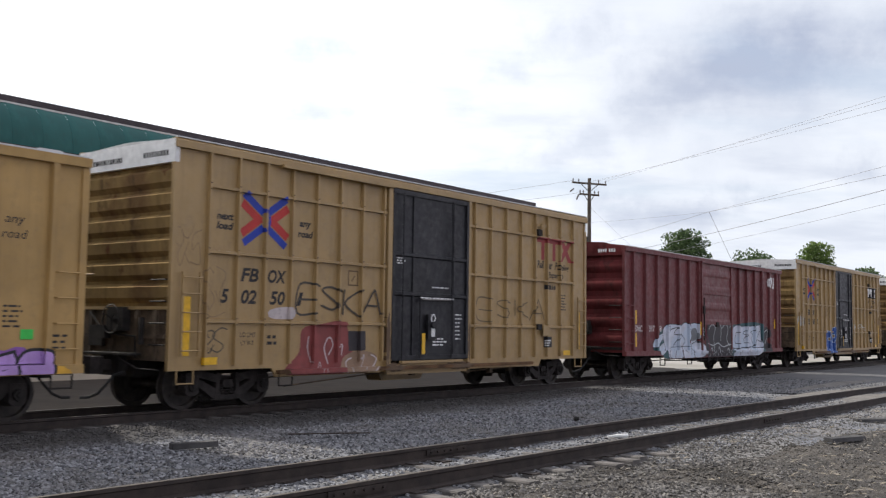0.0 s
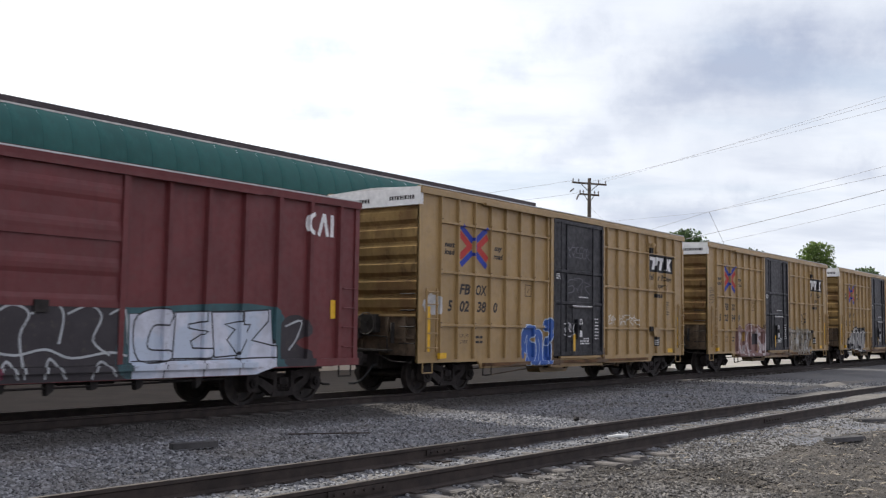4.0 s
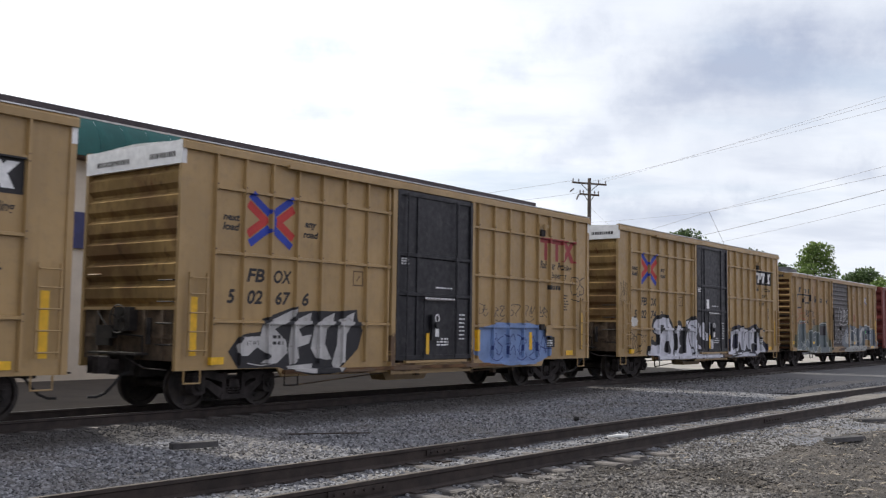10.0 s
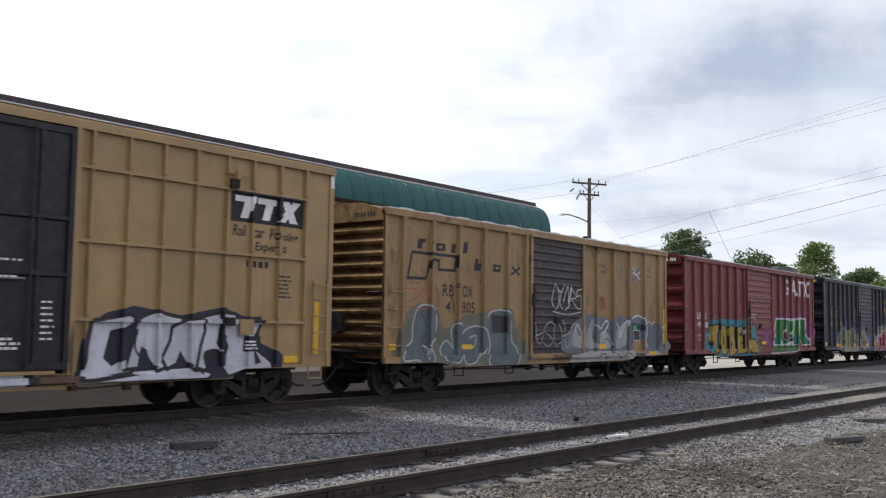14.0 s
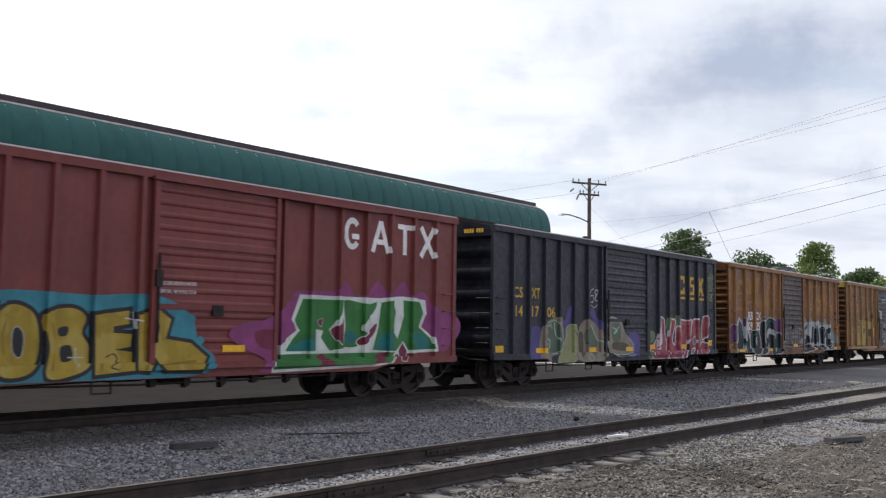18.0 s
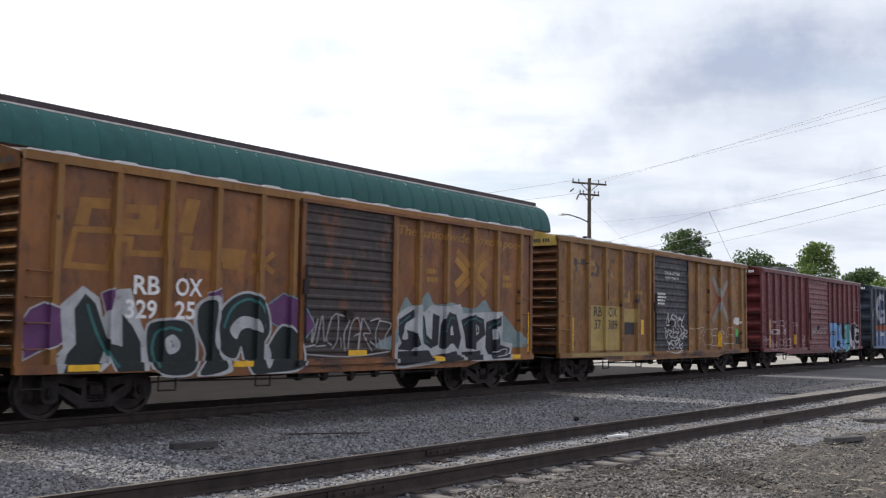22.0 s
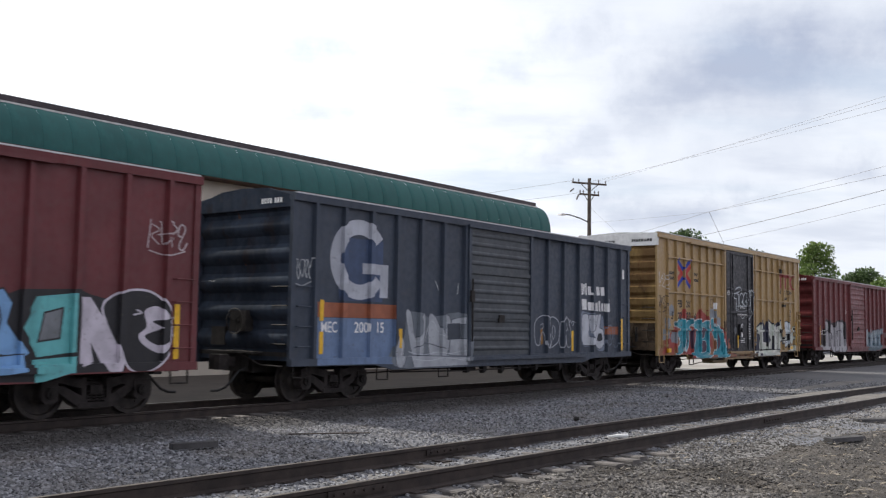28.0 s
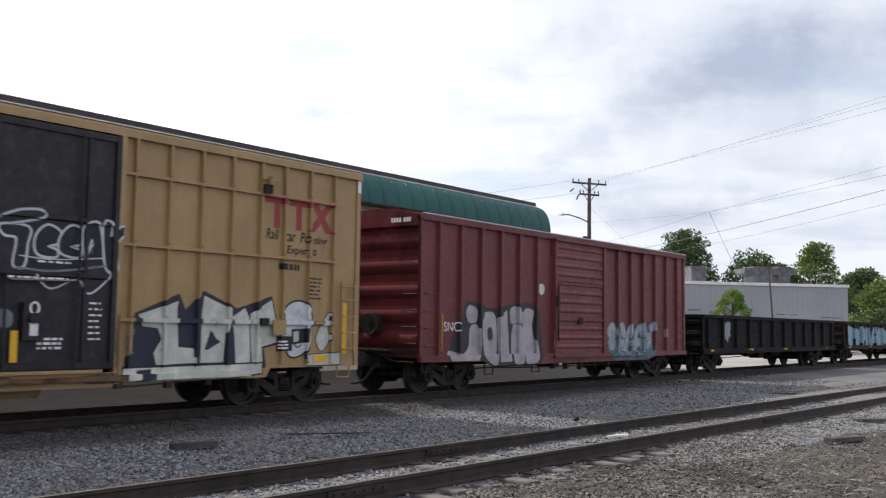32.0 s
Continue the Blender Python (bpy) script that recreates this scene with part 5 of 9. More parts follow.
def bar_line(a, b, w):
    d = Vector((b[0] - a[0], b[1] - a[1])).normalized()
    n = Vector((-d.y, d.x)) * w / 2
    return [(a[0] + n.x, a[1] + n.y), (a[0] - n.x, a[1] - n.y), (b[0] - n.x, b[1] - n.y), (b[0] + n.x, b[1] + n.y)]


def cross_emblem(car, side, cx, cz, r, red, blue, label):
    """Crossed chevron emblem in red and blue."""
    w = r * 0.27
    reds, blues = [], []
    for sx in (-1, 1):
        for sz in (-1, 1):
            d = Vector((sx * 0.83, sz * 0.56)).normalized()
            out = Vector((sx * 0.56, -sz * 0.83)).normalized() * w * 0.54
            c = Vector((cx, cz))
            reds.append(bar_line(tuple(c + out + d * r * 0.12), tuple(c + out + d * r * 1.08), w))
            blues.append(bar_line(tuple(c - out + d * r * 0.2), tuple(c - out + d * r * 1.18), w * 0.9))
    e = quads(car, side, "emblem", reds, red, label, 0.004)
    quads(car, side, "emblem_mark", blues + ring_shape(cx + r * 0.02, cz, r * 0.22, r * 0.34, r * 0.13, -100, 100, 10), blue, "", 0.0055, e)
    return e


def ladder(car, x0, x1, zs, material, y=POST_Y, rails=True, label="ladder of steel rungs"):
    frame_part = car
    if rails:
        frame_part = part("ladder", Mesh().box(x0 - 0.02, x0 + 0.02, -y - 0.035, -y + 0.01, zs[0] - 0.1, zs[-1] + 0.1), material, car, label)
        part("stile", Mesh().box(x1 - 0.02, x1 + 0.02, -y - 0.035, -y + 0.01, zs[0] - 0.1, zs[-1] + 0.1), material, frame_part)
    for z in zs:
        part("rung" if rails else "grab_iron", Mesh().pipe([(x0, -y + 0.02, z), (x0, -y - 0.07, z), (x1, -y - 0.07, z), (x1, -y + 0.02, z)], 0.014, 5), material, frame_part)


def step_loop(car, x, z, material):
    """A stirrup step under the sill."""
    part("step", Mesh().pipe([(x - 0.19, -1.5, z), (x - 0.19, -1.5, z - 0.26), (x + 0.19, -1.5, z - 0.26), (x + 0.19, -1.5, z)], 0.02, 5), material, car, "stirrup step")


def underframe(car, L, sill, rod_z=0.62):
    part("centre_sill", Mesh().box(0.2, L - 0.2, -0.22, 0.22, 0.62, 0.98), STEEL_DARK, car, "dark steel centre sill")
    part("floor", Mesh().box(0.1, L - 0.1, -1.45, 1.45, 0.99, 1.08), STEEL_DARK, car)
    part("brake_cylinder", Mesh().rod((L * 0.38, -0.75, 0.72), (L * 0.43, -0.75, 0.72), 0.15, 10).box(L * 0.45, L * 0.485, -0.95, -0.5, 0.5, 0.9), IRON, car)
    part("air_reservoir", Mesh().rod((L * 0.56, -0.7, 0.72), (L * 0.63, -0.7, 0.72), 0.18, 12), IRON, car)
    part("brake_rod", Mesh().pipe([(1.9, -0.5, 0.5), (L * 0.42, -0.6, 0.6), (L * 0.6, -0.6, 0.6), (L - 1.9, -0.5, 0.5)], 0.018, 5), IRON, car)
    for i in range(9):
        x = L * (0.2 + 0.075 * i)
        part("cross_bearer", Mesh().prism([(-1.45, 0.98), (-1.45, 0.84), (-0.22, 0.66), (0.22, 0.66), (1.45, 0.84), (1.45, 0.98)], 0, x - 0.05, x + 0.05), STEEL_DARK, car)
    for x, d in ((0.0, 1), (L, -1)):
        c = part("coupler", coupler_data(), None, car, at=(x - d * 0.42, 0, 0))
        h = part("air_hose", hose_data(), None, car, at=(x - d * 0.3, 0, 0))
        if d < 0:
            c.rotation_euler[2] = h.rotation_euler[2] = math.pi
        part("striker", Mesh().box(x - d * 0.18 if d > 0 else x, x if d > 0 else x + 0.18, -0.3, 0.3, 0.66, 1.1), STEEL_DARK, car)
        part("uncoupling_lever", Mesh().pipe([(x - d * 0.12, -1.45, 0.8), (x - d * 0.2, -0.9, 0.82), (x - d * 0.32, -0.2, 1.1)], 0.016, 5), IRON, car)
        part("brake_step", Mesh().box(min(x, x - d * 0.32), max(x, x - d * 0.32), -0.75, 0.75, 1.05, 1.09), STEEL_DARK, car)
    truck(car, 1.77)
    truck(car, L - 1.77)


def end_fittings(car, x, d, body, H):
    """Ladder, brake housing and grab irons on an end wall; d = -1 at the leading end."""
    for z in (1.25, 1.65, 2.05, 2.45):
        part("grab_iron", Mesh().pipe([(x, -1.42, z), (x + d * 0.12, -1.42, z), (x + d * 0.12, -0.98, z), (x, -0.98, z)], 0.014, 5), STEEL_DARK, car)
    part("brake_housing", Mesh().box(min(x, x + d * 0.22), max(x, x + d * 0.22), -0.28, 0.22, 1.5, 1.95).rod((x + d * 0.22, -0.03, 1.72), (x + d * 0.26, -0.03, 1.72), 0.05, 8), STEEL_DARK, car)
    wheel = Mesh()
    pts = [(x + d * 0.3, -0.03 + 0.27 * math.cos(a), 1.72 + 0.27 * math.sin(a)) for a in [2 * math.pi * i / 16 for i in range(17)]]
    wheel.pipe(pts, 0.014, 5)
    for a in (0.4, 2.5, 4.6):
        wheel.rod((x + d * 0.28, -0.03, 1.72), (x + d * 0.3, -0.03 + 0.27 * math.cos(a), 1.72 + 0.27 * math.sin(a)), 0.012, 5)
    part("brake_wheel", wheel, STEEL_DARK, car)
    part("end_box", Mesh().box(min(x, x + d * 0.12), max(x, x + d * 0.12), 0.5, 0.95, 1.2, 1.6), STEEL_DARK, car)
    part("grab_iron", Mesh().pipe([(x, 0.9, 2.6), (x + d * 0.09, 0.9, 2.6), (x + d * 0.09, 1.35, 2.6), (x, 1.35, 2.6)], 0.014, 5), body, car)


def hicube(spec):
    """A tall boxcar with a grid of thin ribs, plug doors and a deep sill between the trucks."""
    L, H, seed = 15.35, 5.08, spec["seed"]
    body = paint("tan_yellow_enamel", spec.get("colour", (0.342, 0.226, 0.092)), seed, spec.get("rust", 0.12), 0.12, 0.46, 0.30, spec=0.55)
    black = paint("black_door_enamel", (0.012, 0.012, 0.015), seed + 5, 0.1, 0.3, 0.5, 0.2, (0.12, 0.11, 0.10))
    car = thing("boxcar", spec["label"], "boxcar", "freight train")
    side = Side(L, 0.79, 0.61, 2.62)
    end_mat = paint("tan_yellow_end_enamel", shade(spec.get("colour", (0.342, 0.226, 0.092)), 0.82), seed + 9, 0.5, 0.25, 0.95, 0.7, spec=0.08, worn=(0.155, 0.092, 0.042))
    D0, D1 = 6.16, 9.12
    for s in (-1, 1):
        for x0, x1 in ((0.0, D0 - 0.14), (D1 + 0.02, L)):
            me = Mesh().prism(panel_hole(L, 0.78, 0.60, 2.55, 4.93, x0, x1, 0), 1, s * SHEET_Y - 0.025, s * SHEET_Y + 0.025)
            part("side_panel", me, body, car)
        part("top_chord", Mesh().prism([(s * 1.45, 4.90), (s * 1.6, 4.90), (s * 1.6, 5.03), (s * 1.56, H), (s * 1.45, H)], 0, 0.0, L), body, car)
        part("side_sill", Mesh().box(D0 - 0.14, D1 + 0.02, s * 1.55 - 0.03, s * 1.55 + 0.03, 0.55, 0.80), body, car)
    side.rects.append((-1, L + 1, 0, 9, SHEET_Y + 0.025))
    ribs = [0.82 + 0.72 * i for i in range(8)]
    xs = ribs + [9.46 + 0.735 * i for i in range(4)] + [12.40, 13.05, 13.78, 14.50]
    rib = Mesh().prism([(-0.032, -1.51), (-0.024, -1.598), (0.024, -1.598), (0.032, -1.51)], 2, 0.86, 4.90).data("rib", body)
    for x in xs:
        part("rib", rib, None, car, at=(x, 0, 0))
        r = part("rib", rib, None, car, at=(x, 0, 0))
        r.rotation_euler[2] = math.pi
        side.raised(x - 0.034, x + 0.034, 0.86, 4.90, 1.598)
    for x0, x1 in ((ribs[0], D0 - 0.15), (D1 + 0.1, L - ribs[0])):
        for z in (1.70, 3.02, 4.27):
            for s in (-1, 1):
                part("belt", Mesh().prism([(s * 1.51, z - 0.036), (s * 1.585, z - 0.026), (s * 1.585, z + 0.026), (s * 1.51, z + 0.036)], 0, x0, x1), body, car)
            side.raised(x0, x1, z - 0.037, z + 0.037, 1.585)
    part("door_post", Mesh().box(D0 - 0.2, D0 - 0.05, -1.62, -1.50, 0.60, 4.90), body, car)
    part("door_post", Mesh().box(D1 + 0.0, D1 + 0.09, -1.62, -1.50, 0.60, 4.90), body, car)
    side.raised(D0 - 0.2, D0 - 0.05, 0.6, 4.9, 1.62)
    side.raised(D1, D1 + 0.09, 0.6, 4.9, 1.62)
    part("door_track", Mesh().box(2.6, D0 - 0.05, -1.68, -1.6, 4.86, 4.93), body, car, "upper door track")
    part("door_track", Mesh().box(2.6, D1 + 3.0, -1.70, -1.59, 0.66, 0.74), TRACK_RUST, car, "rusty lower door track")
    part("door_seal", Mesh().box(D0 - 0.049, D0 + 0.02, -1.60, -1.581, 0.86, 4.88), TRACK_RUST, car, "grimy door seal")
    part("door_seal", Mesh().box(D1 - 0.03, D1 - 0.001, -1.60, -1.581, 0.86, 4.88), TRACK_RUST, car, "grimy door seal")
    part("brake_rod", Mesh().pipe([(2.98, -1.42, 0.40), (4.6, -1.36, 0.50), (6.5, -1.25, 0.60)], 0.016, 5), GRIMY, car)
    part("brake_rod", Mesh().pipe([(8.5, -1.30, 0.60), (9.6, -1.36, 0.53), (11.9, -1.40, 0.62)], 0.016, 5), GRIMY, car)
    for x in (7.15, 9.35, 10.4, 11.3):
        part("hanger", Mesh().box(x - 0.06, x + 0.06, -1.46, -1.34, 0.46 + 0.03 * (x % 2), 0.66), GRIMY, car)
    side.raised(2.6, D1 + 3.0, 0.655, 0.745, 1.70)
    side.raised(D0 - 0.14, D1 + 0.02, 0.55, 0.80, 1.58)
    # bolt heads where ribs and belts cross
    bolts = Mesh()
    for x in xs:
        for z in (1.70, 3.02, 4.27):
            for a in (-0.06, 0.06):
                bolts.box(x - 0.012, x + 0.012, -1.608, -1.598, z + a - 0.012, z + a + 0.012)
    tagged(part("bolts", bolts, GRIMY, car, "rusty bolt heads along the ribs"), kind="stuff")
    # plug door
    door = part("door", Mesh().box(D0 - 0.05, D1, -1.58, -1.5, 0.86, 4.88), black, car, "black steel plug door with lock rods")
    side.raised(D0 - 0.05, D1, 0.86, 4.88, 1.58)
    part("door", Mesh().box(D0 - 0.05, D1, 1.5, 1.58, 0.80, 4.88), black, car, "black steel plug door")
    dm = Mesh().box(D0 - 0.04, D0 + 0.05, -1.63, -1.58, 0.88, 4.86).box(D1 - 0.1, D1 - 0.01, -1.63, -1.58, 0.88, 4.86).box(D0 + 0.05, D1 - 0.1, -1.62, -1.58, 0.88, 0.98)
    part("door_frame", dm.box(D0 + 0.05, D1 - 0.1, -1.62, -1.58, 4.76, 4.86), black, door)
    for z in (2.42, 3.35):
        part("door_rib", Mesh().prism([(-1.58, z - 0.06), (-1.62, z - 0.03), (-1.62, z + 0.03), (-1.58, z + 0.06)], 0, D0 + 0.05, D1 - 0.1), black, door)
        side.raised(D0 + 0.05, D1 - 0.1, z - 0.045, z + 0.045, 1.62)
    for x in (D0 + 0.75, D0 + 2.36):
        part("door_rib", Mesh().box(x - 0.03, x + 0.03, -1.61, -1.58, 0.98, 4.76), black, door)
    part("lock_rod", Mesh().rod((D0 + 0.95, -1.66, 0.9), (D0 + 0.95, -1.66, 2.4), 0.022, 6).rod((D0 + 2.2, -1.66, 0.9), (D0 + 2.2, -1.66, 4.8), 0.02, 6).rod((D0 + 0.3, -1.66, 0.9), (D0 + 0.3, -1.66, 4.8), 0.02, 6), black, door)
    part("crank", Mesh().box(D0 + 1.25, D0 + 1.6, -1.68, -1.6, 1.35, 1.95).rod((D0 + 1.42, -1.68, 1.7), (D0 + 1.42, -1.74, 1.7), 0.09, 10), black, door)
    part("handle", Mesh().pipe([(D0 + 1.0, -1.60, 2.3), (D0 + 1.0, -1.68, 2.3), (D0 + 2.1, -1.68, 2.32), (D0 + 2.1, -1.60, 2.32)], 0.022, 5), TREAD, door, "worn steel handle bar")
    quads(car, side, "sticker", [rect(D0 + 1.36, D0 + 1.5, 1.42, 1.68)], WHITE, "white warning plate", 0.11, door)
    quads(car, side, "sticker", ring_shape(D0 + 1.43, 1.86, 0.09, 0.11, 0.035, 0, 360, 16), WHITE, "round white warning sign", 0.11, door)
    bars(door, side, D0 + 1.55, D0 + 2.15, 1.2, 1.42, 3, WHITE, seed, 0.006)
    bars(door, side, D0 + 0.16, D0 + 0.46, 3.12, 3.3, 3, WHITE, seed + 1, 0.006)
    bars(door, side, D0 + 1.5, D0 + 2.2, 2.6, 2.66, 1, WHITE, seed + 2, 0.006)
    bars(door, side, D1 - 0.50, D1 - 0.24, 1.35, 2.05, 7, WHITE, seed + 3, 0.006, gap=0.68)
    bars(door, side, D0 + 0.95, D0 + 2.3, 2.33, 2.37, 1, WHITE, seed + 12, 0.046, gap=0.2)
    quads(car, side, "reflector", [rect(D0 + 1.08, D0 + 1.2, 1.0, 1.5)], YELLOW, "yellow reflector strip", 0.05, door)
    part("door_sill", Mesh().box(D0 + 0.3, D1 - 0.25, -1.66, -1.58, 0.80, 0.855), body, car)
    stain = random.Random(seed * 7)
    for x0, x1, z1 in ((D0 - 0.3, D0 + stain.uniform(0.4, 1.4), 0.86), (D1 - stain.uniform(0.5, 1.2), D1 + 0.35, 0.84), (D0 - 0.26, D0 - 0.02, stain.uniform(1.3, 2.6)), (D1 - 0.02, D1 + 0.16, stain.uniform(1.0, 2.0)), (stain.uniform(3.2, 4.6), stain.uniform(5.0, 5.8), 0.74)):
        blot(car, side, x0, x1, 0.56, z1, (0.115, 0.07, 0.036), seed + int(z1 * 100), "brown grime beside the door", 0.001, 0.35)
    # ends, roof
    for x, d in ((0.0, -1), (L, 1)):
        prof = []
        for i in range(6):
            z = 2.02 + i * 0.43
            prof += [(0.0, z), (0.085, z + 0.10), (0.095, z + 0.30), (0.0, z + 0.37)]
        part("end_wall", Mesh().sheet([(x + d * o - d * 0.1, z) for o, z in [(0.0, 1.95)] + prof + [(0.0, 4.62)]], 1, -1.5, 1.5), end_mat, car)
        part("end_foot", Mesh().box(min(x - d * 0.1, x - d * 0.06), max(x - d * 0.1, x - d * 0.06), -1.46, 1.46, 0.95, 1.948), GRIMY, car, "grimy lower end plate")
        part("end_beam", Mesh().box(min(x - d * 0.1, x), max(x - d * 0.1, x), -1.45, 1.45, 1.90, 1.96), body, car)
        for y in (-1.1, -0.55, 0.3, 0.95):
            part("stiffener", Mesh().box(min(x - d * 0.06, x), max(x - d * 0.06, x), y - 0.05, y + 0.05, 0.96, 1.89), GRIMY, car)
        part("stiffener", Mesh().box(min(x - d * 0.06, x - d * 0.01), max(x - d * 0.06, x - d * 0.01), -1.4, 1.4, 1.36, 1.44), GRIMY, car)
        part("end_pipe", Mesh().pipe([(x + d * 0.03, -0.6, 1.0), (x + d * 0.05, -0.6, 1.4), (x + d * 0.05, 0.4, 1.45), (x + d * 0.03, 0.9, 1.85)], 0.02, 6), STEEL_DARK, car)
        part("end_valve", Mesh().box(min(x, x + d * 0.14), max(x, x + d * 0.14), 0.25, 0.55, 1.35, 1.6), STEEL_DARK, car)
        part("strainer", Mesh().rod((x + d * 0.02, -0.75, 1.25), (x + d * 0.02, -0.75, 1.75), 0.05, 8), STEEL_DARK, car)
        part("corner_post", Mesh().box(min(x - d * 0.12, x), max(x - d * 0.12, x), -1.548, -1.46, 0.78, 4.95), body, car)
        part("corner_post", Mesh().box(min(x - d * 0.12, x), max(x - d * 0.12, x), 1.46, 1.548, 0.78, 4.95), body, car)
        part("end_band", Mesh().box(min(x - d * 0.1, x + d * 0.005), max(x - d * 0.1, x + d * 0.005), -1.55, 1.55, 4.62, 5.06), WHITE, car, "white band across the top of the end")
        end_fittings(car, x - d * 0.1, d, body, H)
        for y0, y1, zz in ((-1.35, -0.55, 4.76), (0.1, 1.2, 4.74)):
            me = Mesh()
            yy = y0
            rng = random.Random(seed + int(10 * y0))
            while yy < y1:
                e = min(y1, yy + rng.uniform(0.05, 0.1))
                me.add([(x + d * 0.009, yy, zz), (x + d * 0.009, e - 0.015, zz), (x + d * 0.009, e - 0.015, zz + 0.1), (x + d * 0.009, yy, zz + 0.1)], [(0, 1, 2, 3)])
                yy = e + 0.01
            tagged(part("print", me, BLACK, car, "small black stencilling"), kind="stuff")
    part("roof", Mesh().prism([(-1.5, 5.06), (-0.1, 5.13), (0.1, 5.13), (1.5, 5.06), (1.5, 4.98), (-1.5, 4.98)], 0, 0.05, L - 0.05), SILVER, car, "galvanised roof")
    # Added silver strip: the light that the roof edge catches, as colour.
    part("roof_edge", Mesh().box(0.02, L - 0.02, -1.585, -1.5, H + 0.002, H + 0.026), SILVER, car, "thin silver strip added as light caught along the roof edge")
    ridge = Mesh().prism([(-1.5, 5.06), (-1.45, 5.10), (0, 5.17), (1.45, 5.10), (1.5, 5.06)], 0, -0.06, 0.06).data("roof_rib", SILVER)
    for i in range(13):
        part("roof_rib", ridge, None, car, at=(0.9 + i * 1.13, 0, 0))
    # ladders, reflectors, marks
    for x in (0.42, L - 0.42):
        ladder(car, x - 0.2, x + 0.2, (1.15, 1.5, 1.85, 2.2, 2.5), body)
        quads(car, side, "reflector", [rect(x - 0.1, x + 0.06, 1.05, 2.15)] if (x < 1) == (seed % 2 == 0) or x > 1 else [rect(x - 0.07, x + 0.03, 1.3, 1.9)], YELLOW, "yellow reflector strip", 0.012)
        step_loop(car, x, 0.80, body)
    step_loop(car, 2.95, 0.68, STEEL_DARK)
    part("route_board", Mesh().box(L - 3.0, L - 2.5, -1.64, -1.6, 4.55, 4.62).rod((L - 2.8, -1.68, 4.45), (L - 2.8, -1.68, 4.62), 0.06, 6), body, car)
    part("latch", Mesh().box(L - 2.95, L - 2.75, -1.67, -1.6, 4.28, 4.46), STEEL_DARK, car)
    part("latch", Mesh().box(L - 2.95, L - 2.75, -1.67, -1.6, 1.62, 1.78), STEEL_DARK, car)
    part("placard", Mesh().box(L - 2.6, L - 2.25, -1.625, -1.6, 1.45, 1.75), body, car)
    for x in (0.75, L - 1.35):
        quads(car, side, "reflector", [rect(x, x + 0.38, 0.88, 1.02)], YELLOW, "yellow reflector strip", 0.03)
    card = quads(car, side, "card", [rect(L - 2.42, L - 1.98, 1.12, 1.42)], BLACK, "dark photo card in a holder", 0.012)
    bars(card, side, L - 2.38, L - 2.02, 1.16, 1.36, 3, WHITE, seed + 9, 0.016)
    quads(car, side, "stencil_frame", [bar_line(p, q, 0.03) for p, q in (((4.75, 2.55), (4.75, 2.86)), ((5.05, 2.55), (5.05, 2.86)), ((4.74, 2.55), (5.06, 2.55)), ((4.74, 2.86), (5.06, 2.86)), ((4.85, 2.64), (4.95, 2.76)))], spray(0.13, 0.08, 0.035), "small brown square stencil")
    underframe(car, L, 0.7)
    part("gear_box", Mesh().prism([(6.6, 0.56), (6.75, 0.36), (8.2, 0.36), (8.4, 0.56)], 1, -0.8, -0.35), body, car, "yellow box under the floor")
    # stencils
    red = plain("red_emblem", (0.42, 0.035, 0.03), 0.6, 0, 0.15, 3)
    blue = plain("blue_emblem", (0.02, 0.045, 0.32), 0.6, 0, 0.15, 3)
    E = spec.get("shift", 0.0)
    cross_emblem(car, side, E + 2.27, 3.74, 0.63, spec.get("red", red), spec.get("blue", blue), "red and blue crossed chevron emblem")
    for word, x0, x1, z0, z1 in (("next", 1.03, 1.45, 3.66, 3.79), ("load", 1.03, 1.45, 3.47, 3.62), ("any", 3.22, 3.56, 3.66, 3.81), ("road", 3.18, 3.62, 3.48, 3.63)):
        lettering(car, side, word, E + x0, E + x1, z0, z1, BLACK, 0.2, 0.035)
    if spec.get("marks", True):
        for body_text, x0, x1 in (("FB", 1.67, 2.13), ("OX", 2.38, 2.88)):
            lettering(car, side, body_text, E + x0, E + x1, 2.49, 2.76, BLACK, 0.2, 0.03)
        n = spec["number"]
        for body_text, x0, x1 in ((n[0], 1.18, 1.38), (n[1:3], 1.69, 2.09), (n[3:5], 2.44, 2.86), (n[5], 3.19, 3.38)):
            lettering(car, side, body_text, E + x0, E + x1, 2.05, 2.33, BLACK, 0.2, 0.03)
    lettering(car, side, "LD LMT", 1.7, 2.1, 1.4, 1.49, BLACK)
    lettering(car, side, "LT WT", 1.73, 2.05, 1.24, 1.33, BLACK)
    bars(car, side, 2.4, 2.75, 1.25, 1.5, 2, BLACK, seed + 4, gap=0.5)
    bars(car, side, 13.75, 14.2, 2.2, 2.7, 6, BLACK, seed + 6, gap=0.6)
    if spec.get("board", "black") == "black":
        b = quads(car, side, "name_board", [rect(12.52, 14.46, 3.66, 4.26)], BLACK, "black owner's board with three white shapes")
        quads(car, side, "board_mark", [rect(12.62, 13.15, 4.06, 4.18), [(12.76, 3.74), (12.96, 3.74), (13.06, 4.06), (12.86, 4.06)], rect(13.20, 13.70, 4.06, 4.18), [(13.32, 3.74), (13.52, 3.74), (13.62, 4.06), (13.42, 4.06)],
                                           [(13.72, 3.74), (13.94, 3.74), (14.38, 4.18), (14.16, 4.18)], [(13.84, 4.18), (14.06, 4.18), (14.30, 3.74), (14.08, 3.74)]], WHITE, "", 0.009, b)
    elif spec["board"] == "red":
        c = spray(0.30, 0.05, 0.05)
